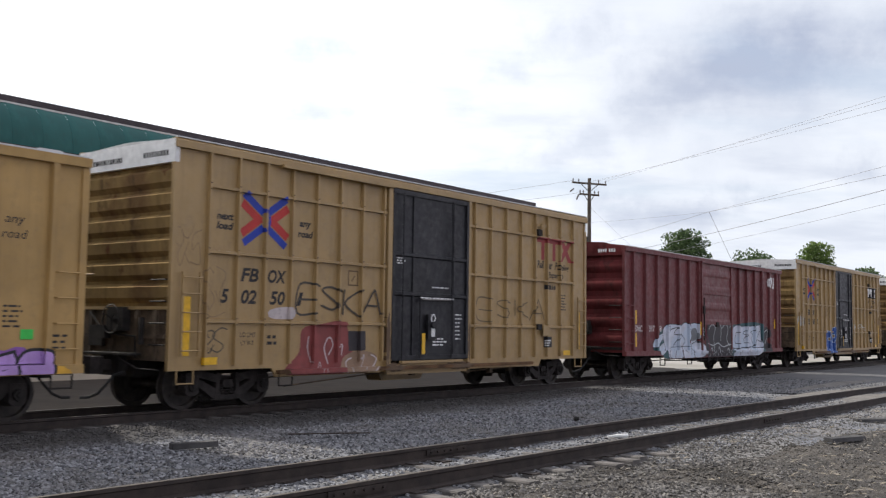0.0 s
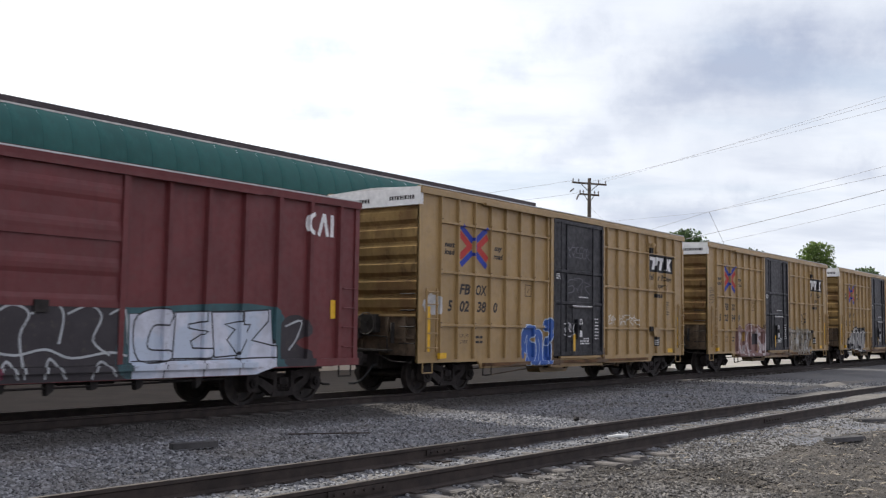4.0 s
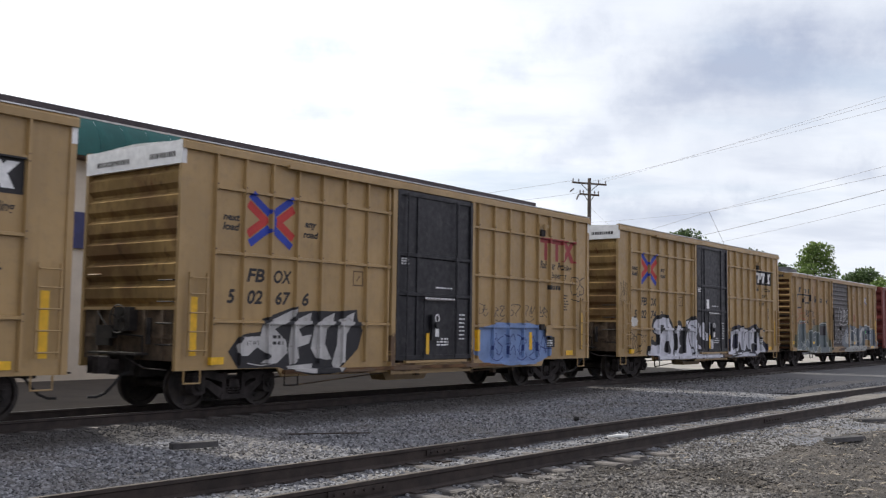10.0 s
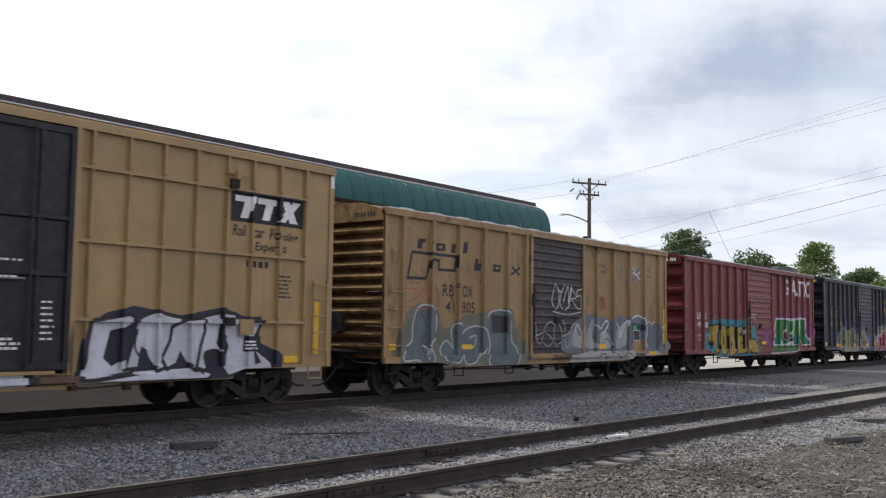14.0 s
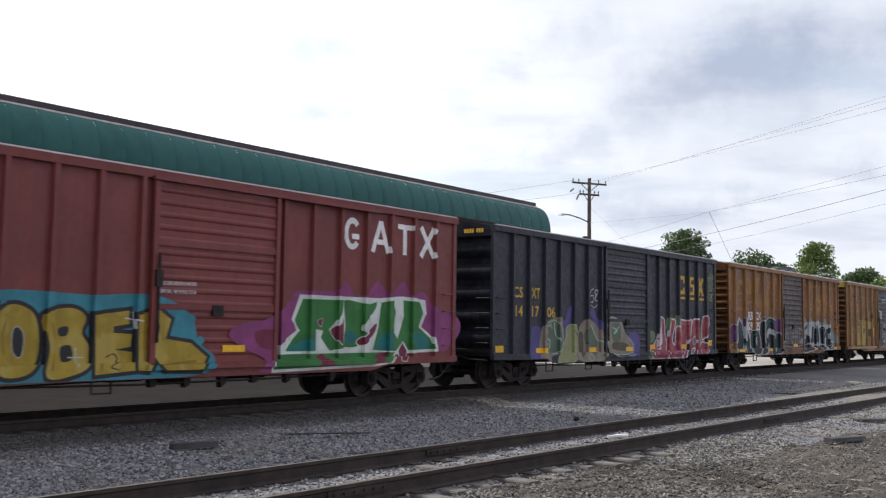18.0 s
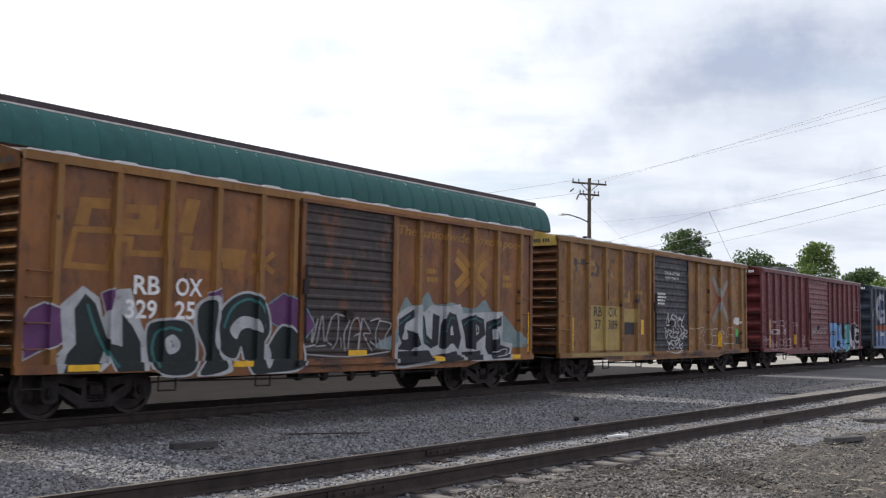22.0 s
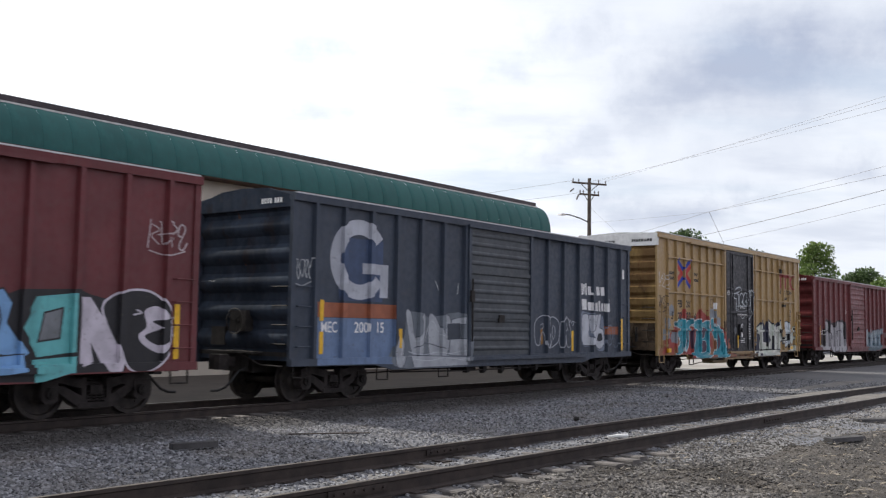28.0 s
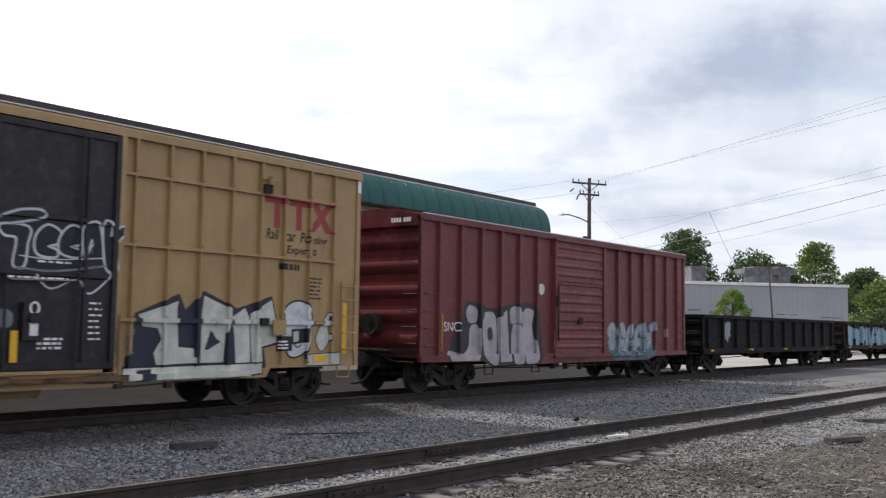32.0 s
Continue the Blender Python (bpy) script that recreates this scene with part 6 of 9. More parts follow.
        quads(car, side, "board_mark", [rect(12.52, 13.15, 4.12, 4.26), rect(12.78, 12.94, 3.62, 4.12), rect(13.20, 13.78, 4.12, 4.26), rect(13.40, 13.56, 3.62, 4.12),
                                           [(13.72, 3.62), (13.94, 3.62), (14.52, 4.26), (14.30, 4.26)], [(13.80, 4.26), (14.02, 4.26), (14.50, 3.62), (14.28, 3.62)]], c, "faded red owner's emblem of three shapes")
    for txt, x0, x1, z in () if E else (("Rail", 12.58, 12.92, 3.38), ("car", 13.12, 13.40, 3.37), ("Po", 13.54, 13.79, 3.37), ("oling", 13.92, 14.33, 3.32), ("Exper", 13.16, 13.75, 3.07), ("ts", 13.90, 14.02, 3.12)):
        lettering(car, side, txt, x0, x1, z, z + (0.16 if txt in ("car", "ts") else 0.22), BLACK, 0.15, 0.018)
    if not E:
        bars(car, side, 12.95, 13.75, 2.78, 2.92, 1, BLACK, seed + 8, gap=0.1)
    return car, side


def boxcar(spec):
    """A fifty-foot boxcar with hat-section posts and sliding doors."""
    L, H, seed = spec.get("L", 15.25), 4.42, spec["seed"]
    body = paint(spec["paint"], spec["colour"], seed, spec.get("rust", 0.15), spec.get("fade", 0.15), 0.5, spec.get("streak", 0.3), worn=spec.get("worn"))
    door_mat = paint(spec["paint"] + "_door", spec.get("door", spec["colour"]), seed + 3, spec.get("rust", 0.15), 0.15, 0.5, 0.3)
    end_mat = paint(spec["paint"] + "_end", spec.get("end", spec["colour"]), seed + 9, spec.get("rust", 0.15) + 0.15, 0.2, 0.9, 0.5, spec=0.12, worn=shade(spec.get("end", spec["colour"]), 0.5))
    car = thing("boxcar", spec["label"], "boxcar", "freight train")
    side = Side(L, 0.805, 0.67, 2.75)
    D0, D1 = 6.17, spec.get("door_end", 9.1)
    wide = spec.get("post", 0.10)
    chord_mat = paint(spec["paint"] + "_chord", spec["post_colour"], seed + 7, 0.4, 0.2, 0.55, 0.5) if "post_colour" in spec else body
    posts = spec["posts"]
    for s in (-1, 1):
        for x0, x1 in ((0.0, D0 - 0.03), (D1 + 0.02, L)):
            part("side_panel", Mesh().box(x0, x1, s * SHEET_Y - 0.02, s * SHEET_Y + 0.02, 0.80, 4.3), body, car)
        part("top_chord", Mesh().prism([(s * 1.42, 4.27), (s * 1.6, 4.25), (s * 1.61, 4.40), (s * 1.42, H)], 0, 0.0, L), chord_mat, car)
        part("side_sill", Mesh().prism([(0.0, 0.95), (0.0, 0.80), (2.6, 0.78), (3.2, 0.66), (L - 3.2, 0.66), (L - 2.6, 0.78), (L, 0.80), (L, 0.95)], 1, s * 1.57 - 0.03, s * 1.57 + 0.03), body, car)
    side.rects.append((-1, L + 1, 0, 9, SHEET_Y + 0.02))
    side.raised(-1, L + 1, 0.0, 0.95, 1.60)
    post_mat = paint(spec["paint"] + "_post", spec["post_colour"], seed + 4, 0.45, 0.25, 0.55, 0.5) if "post_colour" in spec else body
    rib = Mesh().prism([(-wide * 0.62, -1.505), (-wide * 0.45, -1.6), (wide * 0.45, -1.6), (wide * 0.62, -1.505)], 2, 0.953, 4.25).data("post", post_mat)
    for x in posts + [L - p for p in posts]:
        part("post", rib, None, car, at=(x, 0, 0))
        r = part("post", rib, None, car, at=(x, 0, 0))
        r.rotation_euler[2] = math.pi
        side.raised(x - wide * 0.64, x + wide * 0.64, 0.953, 4.25, 1.6)
    for s in (-1, 1):
        n = spec.get("door_ribs", 14)
        prof = [(0.0, 0.93)] + corrugated(n, 1.0, 4.18, 0.022, 0.5) + [(0.0, 4.22)]
        d = part("door", Mesh().prism([(s * (1.585 + o), z) for o, z in prof] + [(s * 1.53, 4.22), (s * 1.53, 0.93)], 0, D0, D1), door_mat, car, spec.get("door_label", "ribbed sliding steel door"))
        if s < 0:
            part("door_edge", Mesh().box(D0 - 0.06, D0 + 0.05, -1.64, -1.55, 0.93, 4.22), body, d)
            part("door_edge", Mesh().box(D1 - 0.05, D1 + 0.05, -1.64, -1.55, 0.93, 4.22), body, d)
            if spec.get("belts", True):
                for z in (1.95, 3.1):
                    part("door_belt", Mesh().box(D0 + 0.05, D1 - 0.05, -1.625, -1.58, z - 0.05, z + 0.05), door_mat, d)
            part("lock_lever", Mesh().rod((D0 + 0.05, -1.68, 1.3), (D0 + 0.05, -1.68, 2.9), 0.025, 6).box(D0 - 0.02, D0 + 0.12, -1.7, -1.62, 2.3, 2.6), STEEL_DARK, d)
            part("door_handle", Mesh().box(D0 + 1.3, D0 + 1.55, -1.66, -1.6, 1.8, 2.0), STEEL_DARK, d)
    side.raised(D0, D1, 0.93, 4.22, 1.612)
    part("door_track", Mesh().box(D0 - 0.1, D1 + 3.1, -1.68, -1.602, 4.22, 4.29), body, car, "upper door track")
    part("door_track", Mesh().box(D0 - 0.1, D1 + 3.1, -1.68, -1.602, 0.82, 0.90), body, car, "lower door track")
    side.raised(D0 - 0.1, D1 + 3.1, 0.815, 0.905, 1.68)
    n = spec.get("end_ribs", 5)
    for x, d in ((0.0, -1), (L, 1)):
        prof = corrugated(n, 1.05, 4.05, 0.11, 0.7)
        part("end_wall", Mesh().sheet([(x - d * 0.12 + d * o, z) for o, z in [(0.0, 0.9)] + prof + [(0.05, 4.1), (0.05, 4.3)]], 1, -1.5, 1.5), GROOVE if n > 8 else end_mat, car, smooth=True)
        if n > 8:
            h = 3.0 / n
            for i in range(n):
                z = 1.05 + (i + 0.5) * h
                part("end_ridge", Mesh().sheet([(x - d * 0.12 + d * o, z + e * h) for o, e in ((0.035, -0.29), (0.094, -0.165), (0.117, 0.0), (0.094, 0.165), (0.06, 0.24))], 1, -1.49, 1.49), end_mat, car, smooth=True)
        part("end_fascia", Mesh().prism([(-1.5, 4.12), (1.5, 4.12), (1.5, 4.36), (0.75, 4.56), (0, 4.60), (-0.75, 4.56), (-1.5, 4.36)], 0, min(x, x - d * 0.08), max(x, x - d * 0.08)), spec.get("fascia") or end_mat, car)
        for s in (-1, 1):
            part("corner_post", Mesh().box(min(x - d * 0.13, x), max(x - d * 0.13, x), s * 1.5 - 0.045, s * 1.5 + 0.045, 0.8, 4.3), body, car)
        end_fittings(car, x - d * 0.12, d, body, H)
        me = Mesh()
        for i in range(7):
            y = -1.2 + 0.085 * i + (0.06 if i > 2 else 0)
            me.add([(x + d * 0.004, y, 4.22), (x + d * 0.004, y + 0.06, 4.22), (x + d * 0.004, y + 0.06, 4.33), (x + d * 0.004, y, 4.33)], [(0, 1, 2, 3)])
        tagged(part("print", me, spec.get("print", WHITE), car, "small stencilled marks"), kind="stuff")
    roof_mat = SILVER if spec.get("silver") else paint(spec["paint"] + "_roof", shade(spec.get("roof", spec["colour"]), 1.1), seed + 6, 0.3)
    part("roof", Mesh().prism([(-1.55, 4.40), (-1.5, 4.43), (-0.75, 4.53), (0, 4.58), (0.75, 4.53), (1.5, 4.43), (1.55, 4.40), (1.4, 4.32), (-1.4, 4.32)], 0, 0.05, L - 0.05), roof_mat, car, "low-peaked steel roof")
    # Silver strip stands in for light along the edge, whatever the roof's paint.
    part("roof_edge", Mesh().box(0.06, L - 0.06, -1.60, -1.52, 4.403, 4.43), SILVER, car, "thin silver strip added as light caught along the roof edge")
    top = 4.462 if spec.get("silver") else 4.438
    ridge = Mesh().prism([(-0.3, 4.42), (-0.18, top), (0.18, top), (0.3, 4.42)], 1, -1.56, 1.56).data("roof_rib", roof_mat)
    for i in range(13):
        part("roof_rib", ridge, None, car, at=(0.75 + i * (L - 1.5) / 12, 0, 0))
    for x in (0.34, L - 0.34):
        ladder(car, x - 0.2, x + 0.2, (1.2, 1.62, 2.04, 2.46), body, 1.54, False)
        step_loop(car, x, 0.82, STEEL_DARK)
    for x in (2.95, 5.25):
        step_loop(car, x, 0.70, STEEL_DARK)
    underframe(car, L, 0.7)
    for i, x in enumerate((6.3, 7.05, 7.9, 8.7, 9.6, 10.9)):
        part("hanger", Mesh().prism([(x - 0.08, 0.68), (x - 0.05, 0.50 - 0.03 * (i % 3)), (x + 0.06, 0.52), (x + 0.09, 0.68)], 1, -1.5, -1.36), STEEL_DARK, car)
    part("brake_pipe", Mesh().pipe([(3.3, -1.44, 0.60), (6.0, -1.46, 0.56), (9.0, -1.46, 0.57), (11.8, -1.44, 0.61)], 0.02, 5), STEEL_DARK, car)
    for x0, x1, z0, z1 in spec.get("strips", ()):
        quads(car, side, "reflector", [rect(x0, x1, z0, z1)], YELLOW, "yellow reflector strip", 0.013)
    return car, side


def gondola(spec):
    """A low open car with heavy side posts."""
    L, H, seed = 16.9, 2.28, spec["seed"]
    body = paint(spec["paint"], spec["colour"], seed, spec.get("rust", 0.3), 0.25, 0.75, 0.5, spec=0.15)
    car = thing("gondola_car", spec["label"], "gondola car", "freight train")
    side = Side(L, 0.79, 0.79)
    for s in (-1, 1):
        part("side_panel", Mesh().box(0, L, s * SHEET_Y - 0.02, s * SHEET_Y + 0.02, 0.82, 2.2), body, car)
        part("top_chord", Mesh().box(0, L, s * 1.54 - 0.07, s * 1.54 + 0.07, 2.16, H), body, car)
        part("side_sill", Mesh().box(0, L, s * 1.57 - 0.04, s * 1.57 + 0.04, 0.78, 0.98), body, car)
    side.rects.append((-1, L + 1, 0, 9, SHEET_Y + 0.02))
    post = Mesh().prism([(-0.08, -1.54), (-0.06, -1.62), (0.06, -1.62), (0.08, -1.54)], 2, 0.99, 2.155).data("post", body)
    for i in range(12):
        x = 0.5 + i * (L - 1.0) / 11
        part("post", post, None, car, at=(x, 0, 0))
        r = part("post", post, None, car, at=(x, 0, 0))
        r.rotation_euler[2] = math.pi
        side.raised(x - 0.085, x + 0.085, 0.99, 2.155, 1.62)
    for x, d in ((0.0, -1), (L, 1)):
        part("end_wall", Mesh().sheet([(x - d * 0.12 + d * o, z) for o, z in corrugated(3, 0.9, 2.2, 0.1, 0.6)], 1, -1.5, 1.5), body, car)
        part("end_chord", Mesh().box(min(x, x - d * 0.12), max(x, x - d * 0.12), -1.46, 1.46, 2.16, H), body, car)
        end_fittings(car, x - d * 0.12, d, body, 2.0)
        for s in (-1, 1):
            part("corner_post", Mesh().box(min(x, x - d * 0.12), max(x, x - d * 0.12), s * 1.5 - 0.05, s * 1.5 + 0.05, 0.8, 2.155), body, car)
    part("floor_plate", Mesh().box(0.1, L - 0.1, -1.49, 1.49, 1.085, 1.14), STEEL_DARK, car)
    underframe(car, L, 0.7)
    for i in range(8):
        x = 0.4 + 2.1 * i
        quads(car, side, "reflector", [rect(x, x + 0.3, 0.83, 0.95)], YELLOW, "yellow reflector strip", 0.1)
    return car, side

# ---- the train, car by car ----
TRAIN = []


def couple(made, x):
    """Put a car into the train, its leading end at x when nothing has rolled."""
    car, side = made
    TRAIN.append((car, x))
    return car, side


CREAMY, INK = (0.53, 0.535, 0.57), (0.02, 0.02, 0.022)


def evenly(first, step):
    """Where the seven side posts from an end to the door stand."""
    return [first + step * i for i in range(7)]


RIB = [0.64, 1.76, 2.86, 3.97, 5.08, 5.98]
RED = (0.135, 0.030, 0.030)
BRICK = (0.17, 0.040, 0.035)
PICTURE = "sprayed graffiti piece of outlined letters"

TANP, GOLDP, BONE = (0.30, 0.20, 0.09), (0.27, 0.13, 0.026), (0.66, 0.66, 0.65)
GREYR, INKG, INKB, GLASS = (0.38, 0.40, 0.40), (0.010, 0.018, 0.018), (0.010, 0.014, 0.020), (0.03, 0.15, 0.14)
NAVY, SKYB, SMOKE, TEAL, PALEP = (0.022, 0.024, 0.045), (0.17, 0.33, 0.55), (0.17, 0.18, 0.19), (0.12, 0.40, 0.40), (0.52, 0.48, 0.53)
PURP, AQUA, PALEB, PLUM, PLUMD = (0.105, 0.035, 0.115), (0.11, 0.30, 0.35), (0.17, 0.23, 0.235), (0.075, 0.065, 0.21), (0.07, 0.035, 0.06)
ROSE, ROSEW, PINK, MOSS = (0.27, 0.045, 0.06, 0.22, 0.035, 0.085, 0.32, 0.10, 0.10), (0.60, 0.56, 0.58), (0.36, 0.14, 0.18), (0.13, 0.18, 0.10)
STONEG, LEAFG, OLIVE, DUNG, MINT = (0.23, 0.20, 0.15), (0.09, 0.13, 0.095), (0.25, 0.27, 0.13), (0.085, 0.07, 0.05), (0.34, 0.46, 0.36)
CYAN, MAUVE = (0.035, 0.20, 0.25), (0.22, 0.045, 0.15)
SLATEW, ASHW, NAVYW, RUSTW, GREENW, BLUEW = (0.13, 0.15, 0.17), (0.34, 0.345, 0.32), (0.03, 0.04, 0.07), (0.26, 0.085, 0.04), (0.06, 0.42, 0.09), (0.13, 0.14, 0.25)
REDF, DUSTR = (0.23, 0.055, 0.05), (0.26, 0.17, 0.11)
MUST, OCHRE = (0.33, 0.235, 0.025, 0.38, 0.29, 0.06), (0.24, 0.15, 0.02)
GRASS, SEA, PALEM, MAROONP = (0.03, 0.155, 0.035, 0.045, 0.18, 0.05), (0.012, 0.15, 0.14), (0.55, 0.60, 0.55), (0.15, 0.02, 0.045)
TURQ, PALEC, IVORY = (0.03, 0.22, 0.28, 0.05, 0.30, 0.36), (0.52, 0.56, 0.57), (0.55, 0.56, 0.50, 0.46, 0.50, 0.43)
SILVERP, SILVERPD, TEALD, CHAR = (0.54, 0.56, 0.62, 0.46, 0.52, 0.60), (0.36, 0.35, 0.36), (0.04, 0.10, 0.11), (0.035, 0.03, 0.033)
COBALT, POWDER, BROWNP, SHELL, RUSTO = (0.035, 0.10, 0.33), (0.48, 0.58, 0.70), (0.21, 0.115, 0.10), (0.50, 0.44, 0.43), (0.33, 0.20, 0.06)
ASH, ASHL, GREYG, SLATEG = (0.44, 0.43, 0.41), (0.44, 0.46, 0.45), (0.14, 0.145, 0.105), (0.105, 0.13, 0.135)
DUSTB, SILVD, SLATEP = (0.14, 0.16, 0.18), (0.33, 0.35, 0.37), (0.08, 0.09, 0.11)

c, s = couple(boxcar({"seed": 1, "paint": "fresh_tan_enamel", "colour": (0.395, 0.25, 0.088), "L": 15.3, "posts": RIB, "post": 0.11, "rust": 0.1, "door": (0.014, 0.014, 0.016), "end_ribs": 11, "print": BLACK, "silver": True, "belts": False,
                      "label": "tan-yellow ribbed boxcar with purple graffiti along its sill", "door_label": "black ribbed sliding door"}), -2.37)
blot(c, s, 12.6, 14.9, 0.6, 1.25, (0.25, 0.10, 0.36), 2)
piece(c, s, "SOMA", 12.2, 14.8, 0.62, 1.3, INK, (0.42, 0.26, 0.55), 3, label=PICTURE)
blot(c, s, 14.3, 15.1, 0.68, 0.95, (0.65, 0.36, 0.04), 4)
quads(c, s, "sticker", [rect(14.2, 14.42, 1.36, 1.52)], spray(0.05, 0.5, 0.08), "green inspection sticker", 0.012)
lettering(c, s, "next", 10.7, 11.15, 3.16, 3.30, BLACK, 0.2)
lettering(c, s, "load", 10.7, 11.15, 2.94, 3.10, BLACK, 0.2)
lettering(c, s, "any", 13.86, 14.2, 3.16, 3.30, BLACK, 0.2)
lettering(c, s, "road", 13.82, 14.25, 2.96, 3.10, BLACK, 0.2)
cross_emblem(c, s, 12.6, 3.2, 0.55, spray(0.42, 0.035, 0.03), spray(0.02, 0.045, 0.32), "red and blue crossed chevron emblem")
bars(c, s, 13.9, 14.25, 1.55, 1.95, 5, BLACK, 5, gap=0.6)
bars(c, s, 14.75, 15.1, 1.2, 1.5, 3, BLACK, 6, gap=0.6)

c, s = couple(hicube({"seed": 2, "label": "tan-yellow high-cube boxcar with a black door and black scrawled letters", "number": "502501", "board": "red"}), 14.65)
tag_scrawl(c, s, "ESKA", 3.19, 5.87, 1.84, 2.53, (0.06, 0.05, 0.04), 5, 0.045)
drawn(c, s, 2.4, 0.6, (
    (REDF, None, 0, "~55,4 90,49 97,96 148,108 208,115 236,98 245,-3"),
    (DUSTR, None, 0, "~222,34 267,50 326,43 334,24 308,1 227,-2"),
    (None, SHELL, 3, "~117,82 114,57 125,28"),
    (None, SHELL, 3, "~176,24 164,57 178,80 190,64 177,42"),
    (None, SHELL, 3, "~203,59 219,64 218,41"),
    (None, SHELL, 3, "~240,3 232,26 250,35"),
    (None, SHELL, 3, "~272,33 291,40 280,9"),
    (None, SHELL, 3, "~314,41 333,30 308,1"),
    (None, SHELL, 2, "~146,6 151,28 159,6"),
    (CHAR, None, 0, "237,94 294,94 296,51 240,50"),
    (SHELL, None, 0, "~3,133 37,141 73,139 70,119 11,118")))
tag_scrawl(c, s, "ESKA", 9.6, 13.0, 1.84, 2.42, (0.15, 0.11, 0.06), 8, 0.035)
tag_scrawl(c, s, "SKO", 0.08, 0.66, 2.7, 3.5, (0.24, 0.16, 0.08), 9, 0.02)
tag_scrawl(c, s, "SE", 0.74, 1.3, 1.9, 2.8, (0.22, 0.15, 0.08), 10, 0.022)
tag_scrawl(c, s, "MO", 0.8, 1.3, 1.1, 1.6, (0.10, 0.08, 0.05), 11, 0.03)

c, s = couple(boxcar({"seed": 3, "paint": "maroon_enamel", "colour": RED, "L": 15.2, "posts": evenly(0.62, 0.9), "label": "maroon ribbed boxcar with white and black graffiti along its sill", "door_ribs": 5,
                      "strips": [(0.79, 0.92, 1.86, 2.32), (0.79, 0.92, 1.09, 1.55), (14.35, 14.5, 1.8, 2.2), (6.0, 6.1, 1.5, 2.0)]}), 32.55)
lettering(c, s, "SNC", 0.80, 1.35, 1.61, 1.81, WHITE)
lettering(c, s, "317", 1.86, 2.31, 1.61, 1.81, WHITE)
lettering(c, s, "58", 2.54, 2.84, 1.61, 1.81, WHITE)
quads(c, s, "emblem", ring_shape(13.75, 3.8, 0.2, 0.24, 0.09, 60, 300, 12) + [bar_line((13.95, 3.56), (14.1, 4.04), 0.09), bar_line((14.1, 4.04), (14.22, 3.56), 0.09), rect(14.3, 14.4, 3.56, 4.04)], WHITE, "small white owner's emblem")
drawn(c, s, 2.2, 0.7, (
    (TEALD, None, 0, "~0,30 28,69 78,101 132,112 115,-1 72,1 40,21"),
    (SILVERP, INK, 2, "~-1,38 13,64 74,85 86,75 39,43"),
    (SILVERP, INK, 2, "~40,28 70,48 98,49 92,28 53,9"),
    (SILVERP, INK, 3, "~79,99 121,118 128,100 134,61 119,20 125,4 112,-1 91,45 80,69"),
    (SILVERP, INK, 3, "~121,113 200,115 219,98 208,43 227,9 216,-3 125,-1 119,28 130,52 122,85"),
    (SILVERP, INK, 3, "~218,98 247,120 284,121 305,86 286,51 325,25 341,1 252,-5 233,9 226,43"),
    (SILVERP, INK, 3, "~297,111 360,123 415,106 410,78 363,60 425,40 431,5 339,-2 325,34 311,60"),
    (SMOKE, None, 0, "~305,95 361,105 375,67 314,60"),
    (None, INK, 3, "~133,98 196,106 167,84 213,76 159,42"),
    (None, INK, 3, "~218,90 261,60 236,35 269,17"),
    (None, INK, 3, "~324,47 363,55 403,42 390,28"),
    (None, INK, 2, "124,36 299,39"),
    (None, INK, 3, "~169,27 161,-2"),
    (None, INK, 3, "~300,8 307,27 338,16"),
    (OCHRE, None, 0, "124,85 137,87 136,52 128,51"),
    (OCHRE, None, 0, "215,93 227,94 226,54 219,52")))
drawn(c, s, 6.5, 0.6, (
    (CHAR, None, 0, "~15,116 68,140 143,129 221,139 278,120 284,8 30,3"),
    (None, GREYR, 4, "~26,111 61,131 91,117 77,79 90,13"),
    (None, GREYR, 4, "~95,117 128,137 151,118 145,69"),
    (None, GREYR, 4, "~159,118 198,133 222,114 207,74 240,49"),
    (None, GREYR, 4, "~238,119 268,127 276,69"),
    (None, GREYR, 4, "~21,60 71,51 122,60 169,45 240,54 276,47"),
    (None, GREYR, 4, "~44,9 57,42 79,13"),
    (None, GREYR, 4, "~124,12 130,45 162,11"),
    (None, GREYR, 4, "~209,10 224,39 257,13"),
    (None, MAROONP, 5, "~-1,107 35,51 51,14"),
    (CHAR, None, 0, "~644,108 697,125 726,91 687,68 735,44 727,10 656,9"),
    (None, GREYR, 4, "~655,102 700,114 687,77 666,54")))
drawn(c, s, 9.2, 0.5, (
    (TEALD, None, 0, "~1,129 34,142 353,151 379,55 376,5 12,10"),
    (SILVERP, INK, 1, "14,130 343,145 359,13 17,15"),
    (SILVERP, INK, 3, "~26,118 65,139 104,135 97,114 63,110 53,69 102,64 106,52 36,50"),
    (SILVERP, INK, 3, "113,134 177,137 177,121 140,115 141,105 178,100 145,83 152,68 206,67 197,52 109,52"),
    (SILVERP, INK, 3, "196,136 263,138 263,122 224,115 250,104 231,85 258,56 205,53"),
    (SILVERP, INK, 3, "269,139 337,143 337,123 293,83 354,71 355,51 258,50 293,116 269,116"),
    (None, INK, 2, "20,47 355,49"),
    (None, INK, 2, "88,46 82,17"),
    (None, INK, 2, "175,47 172,17"),
    (None, INK, 2, "262,48 259,16")))

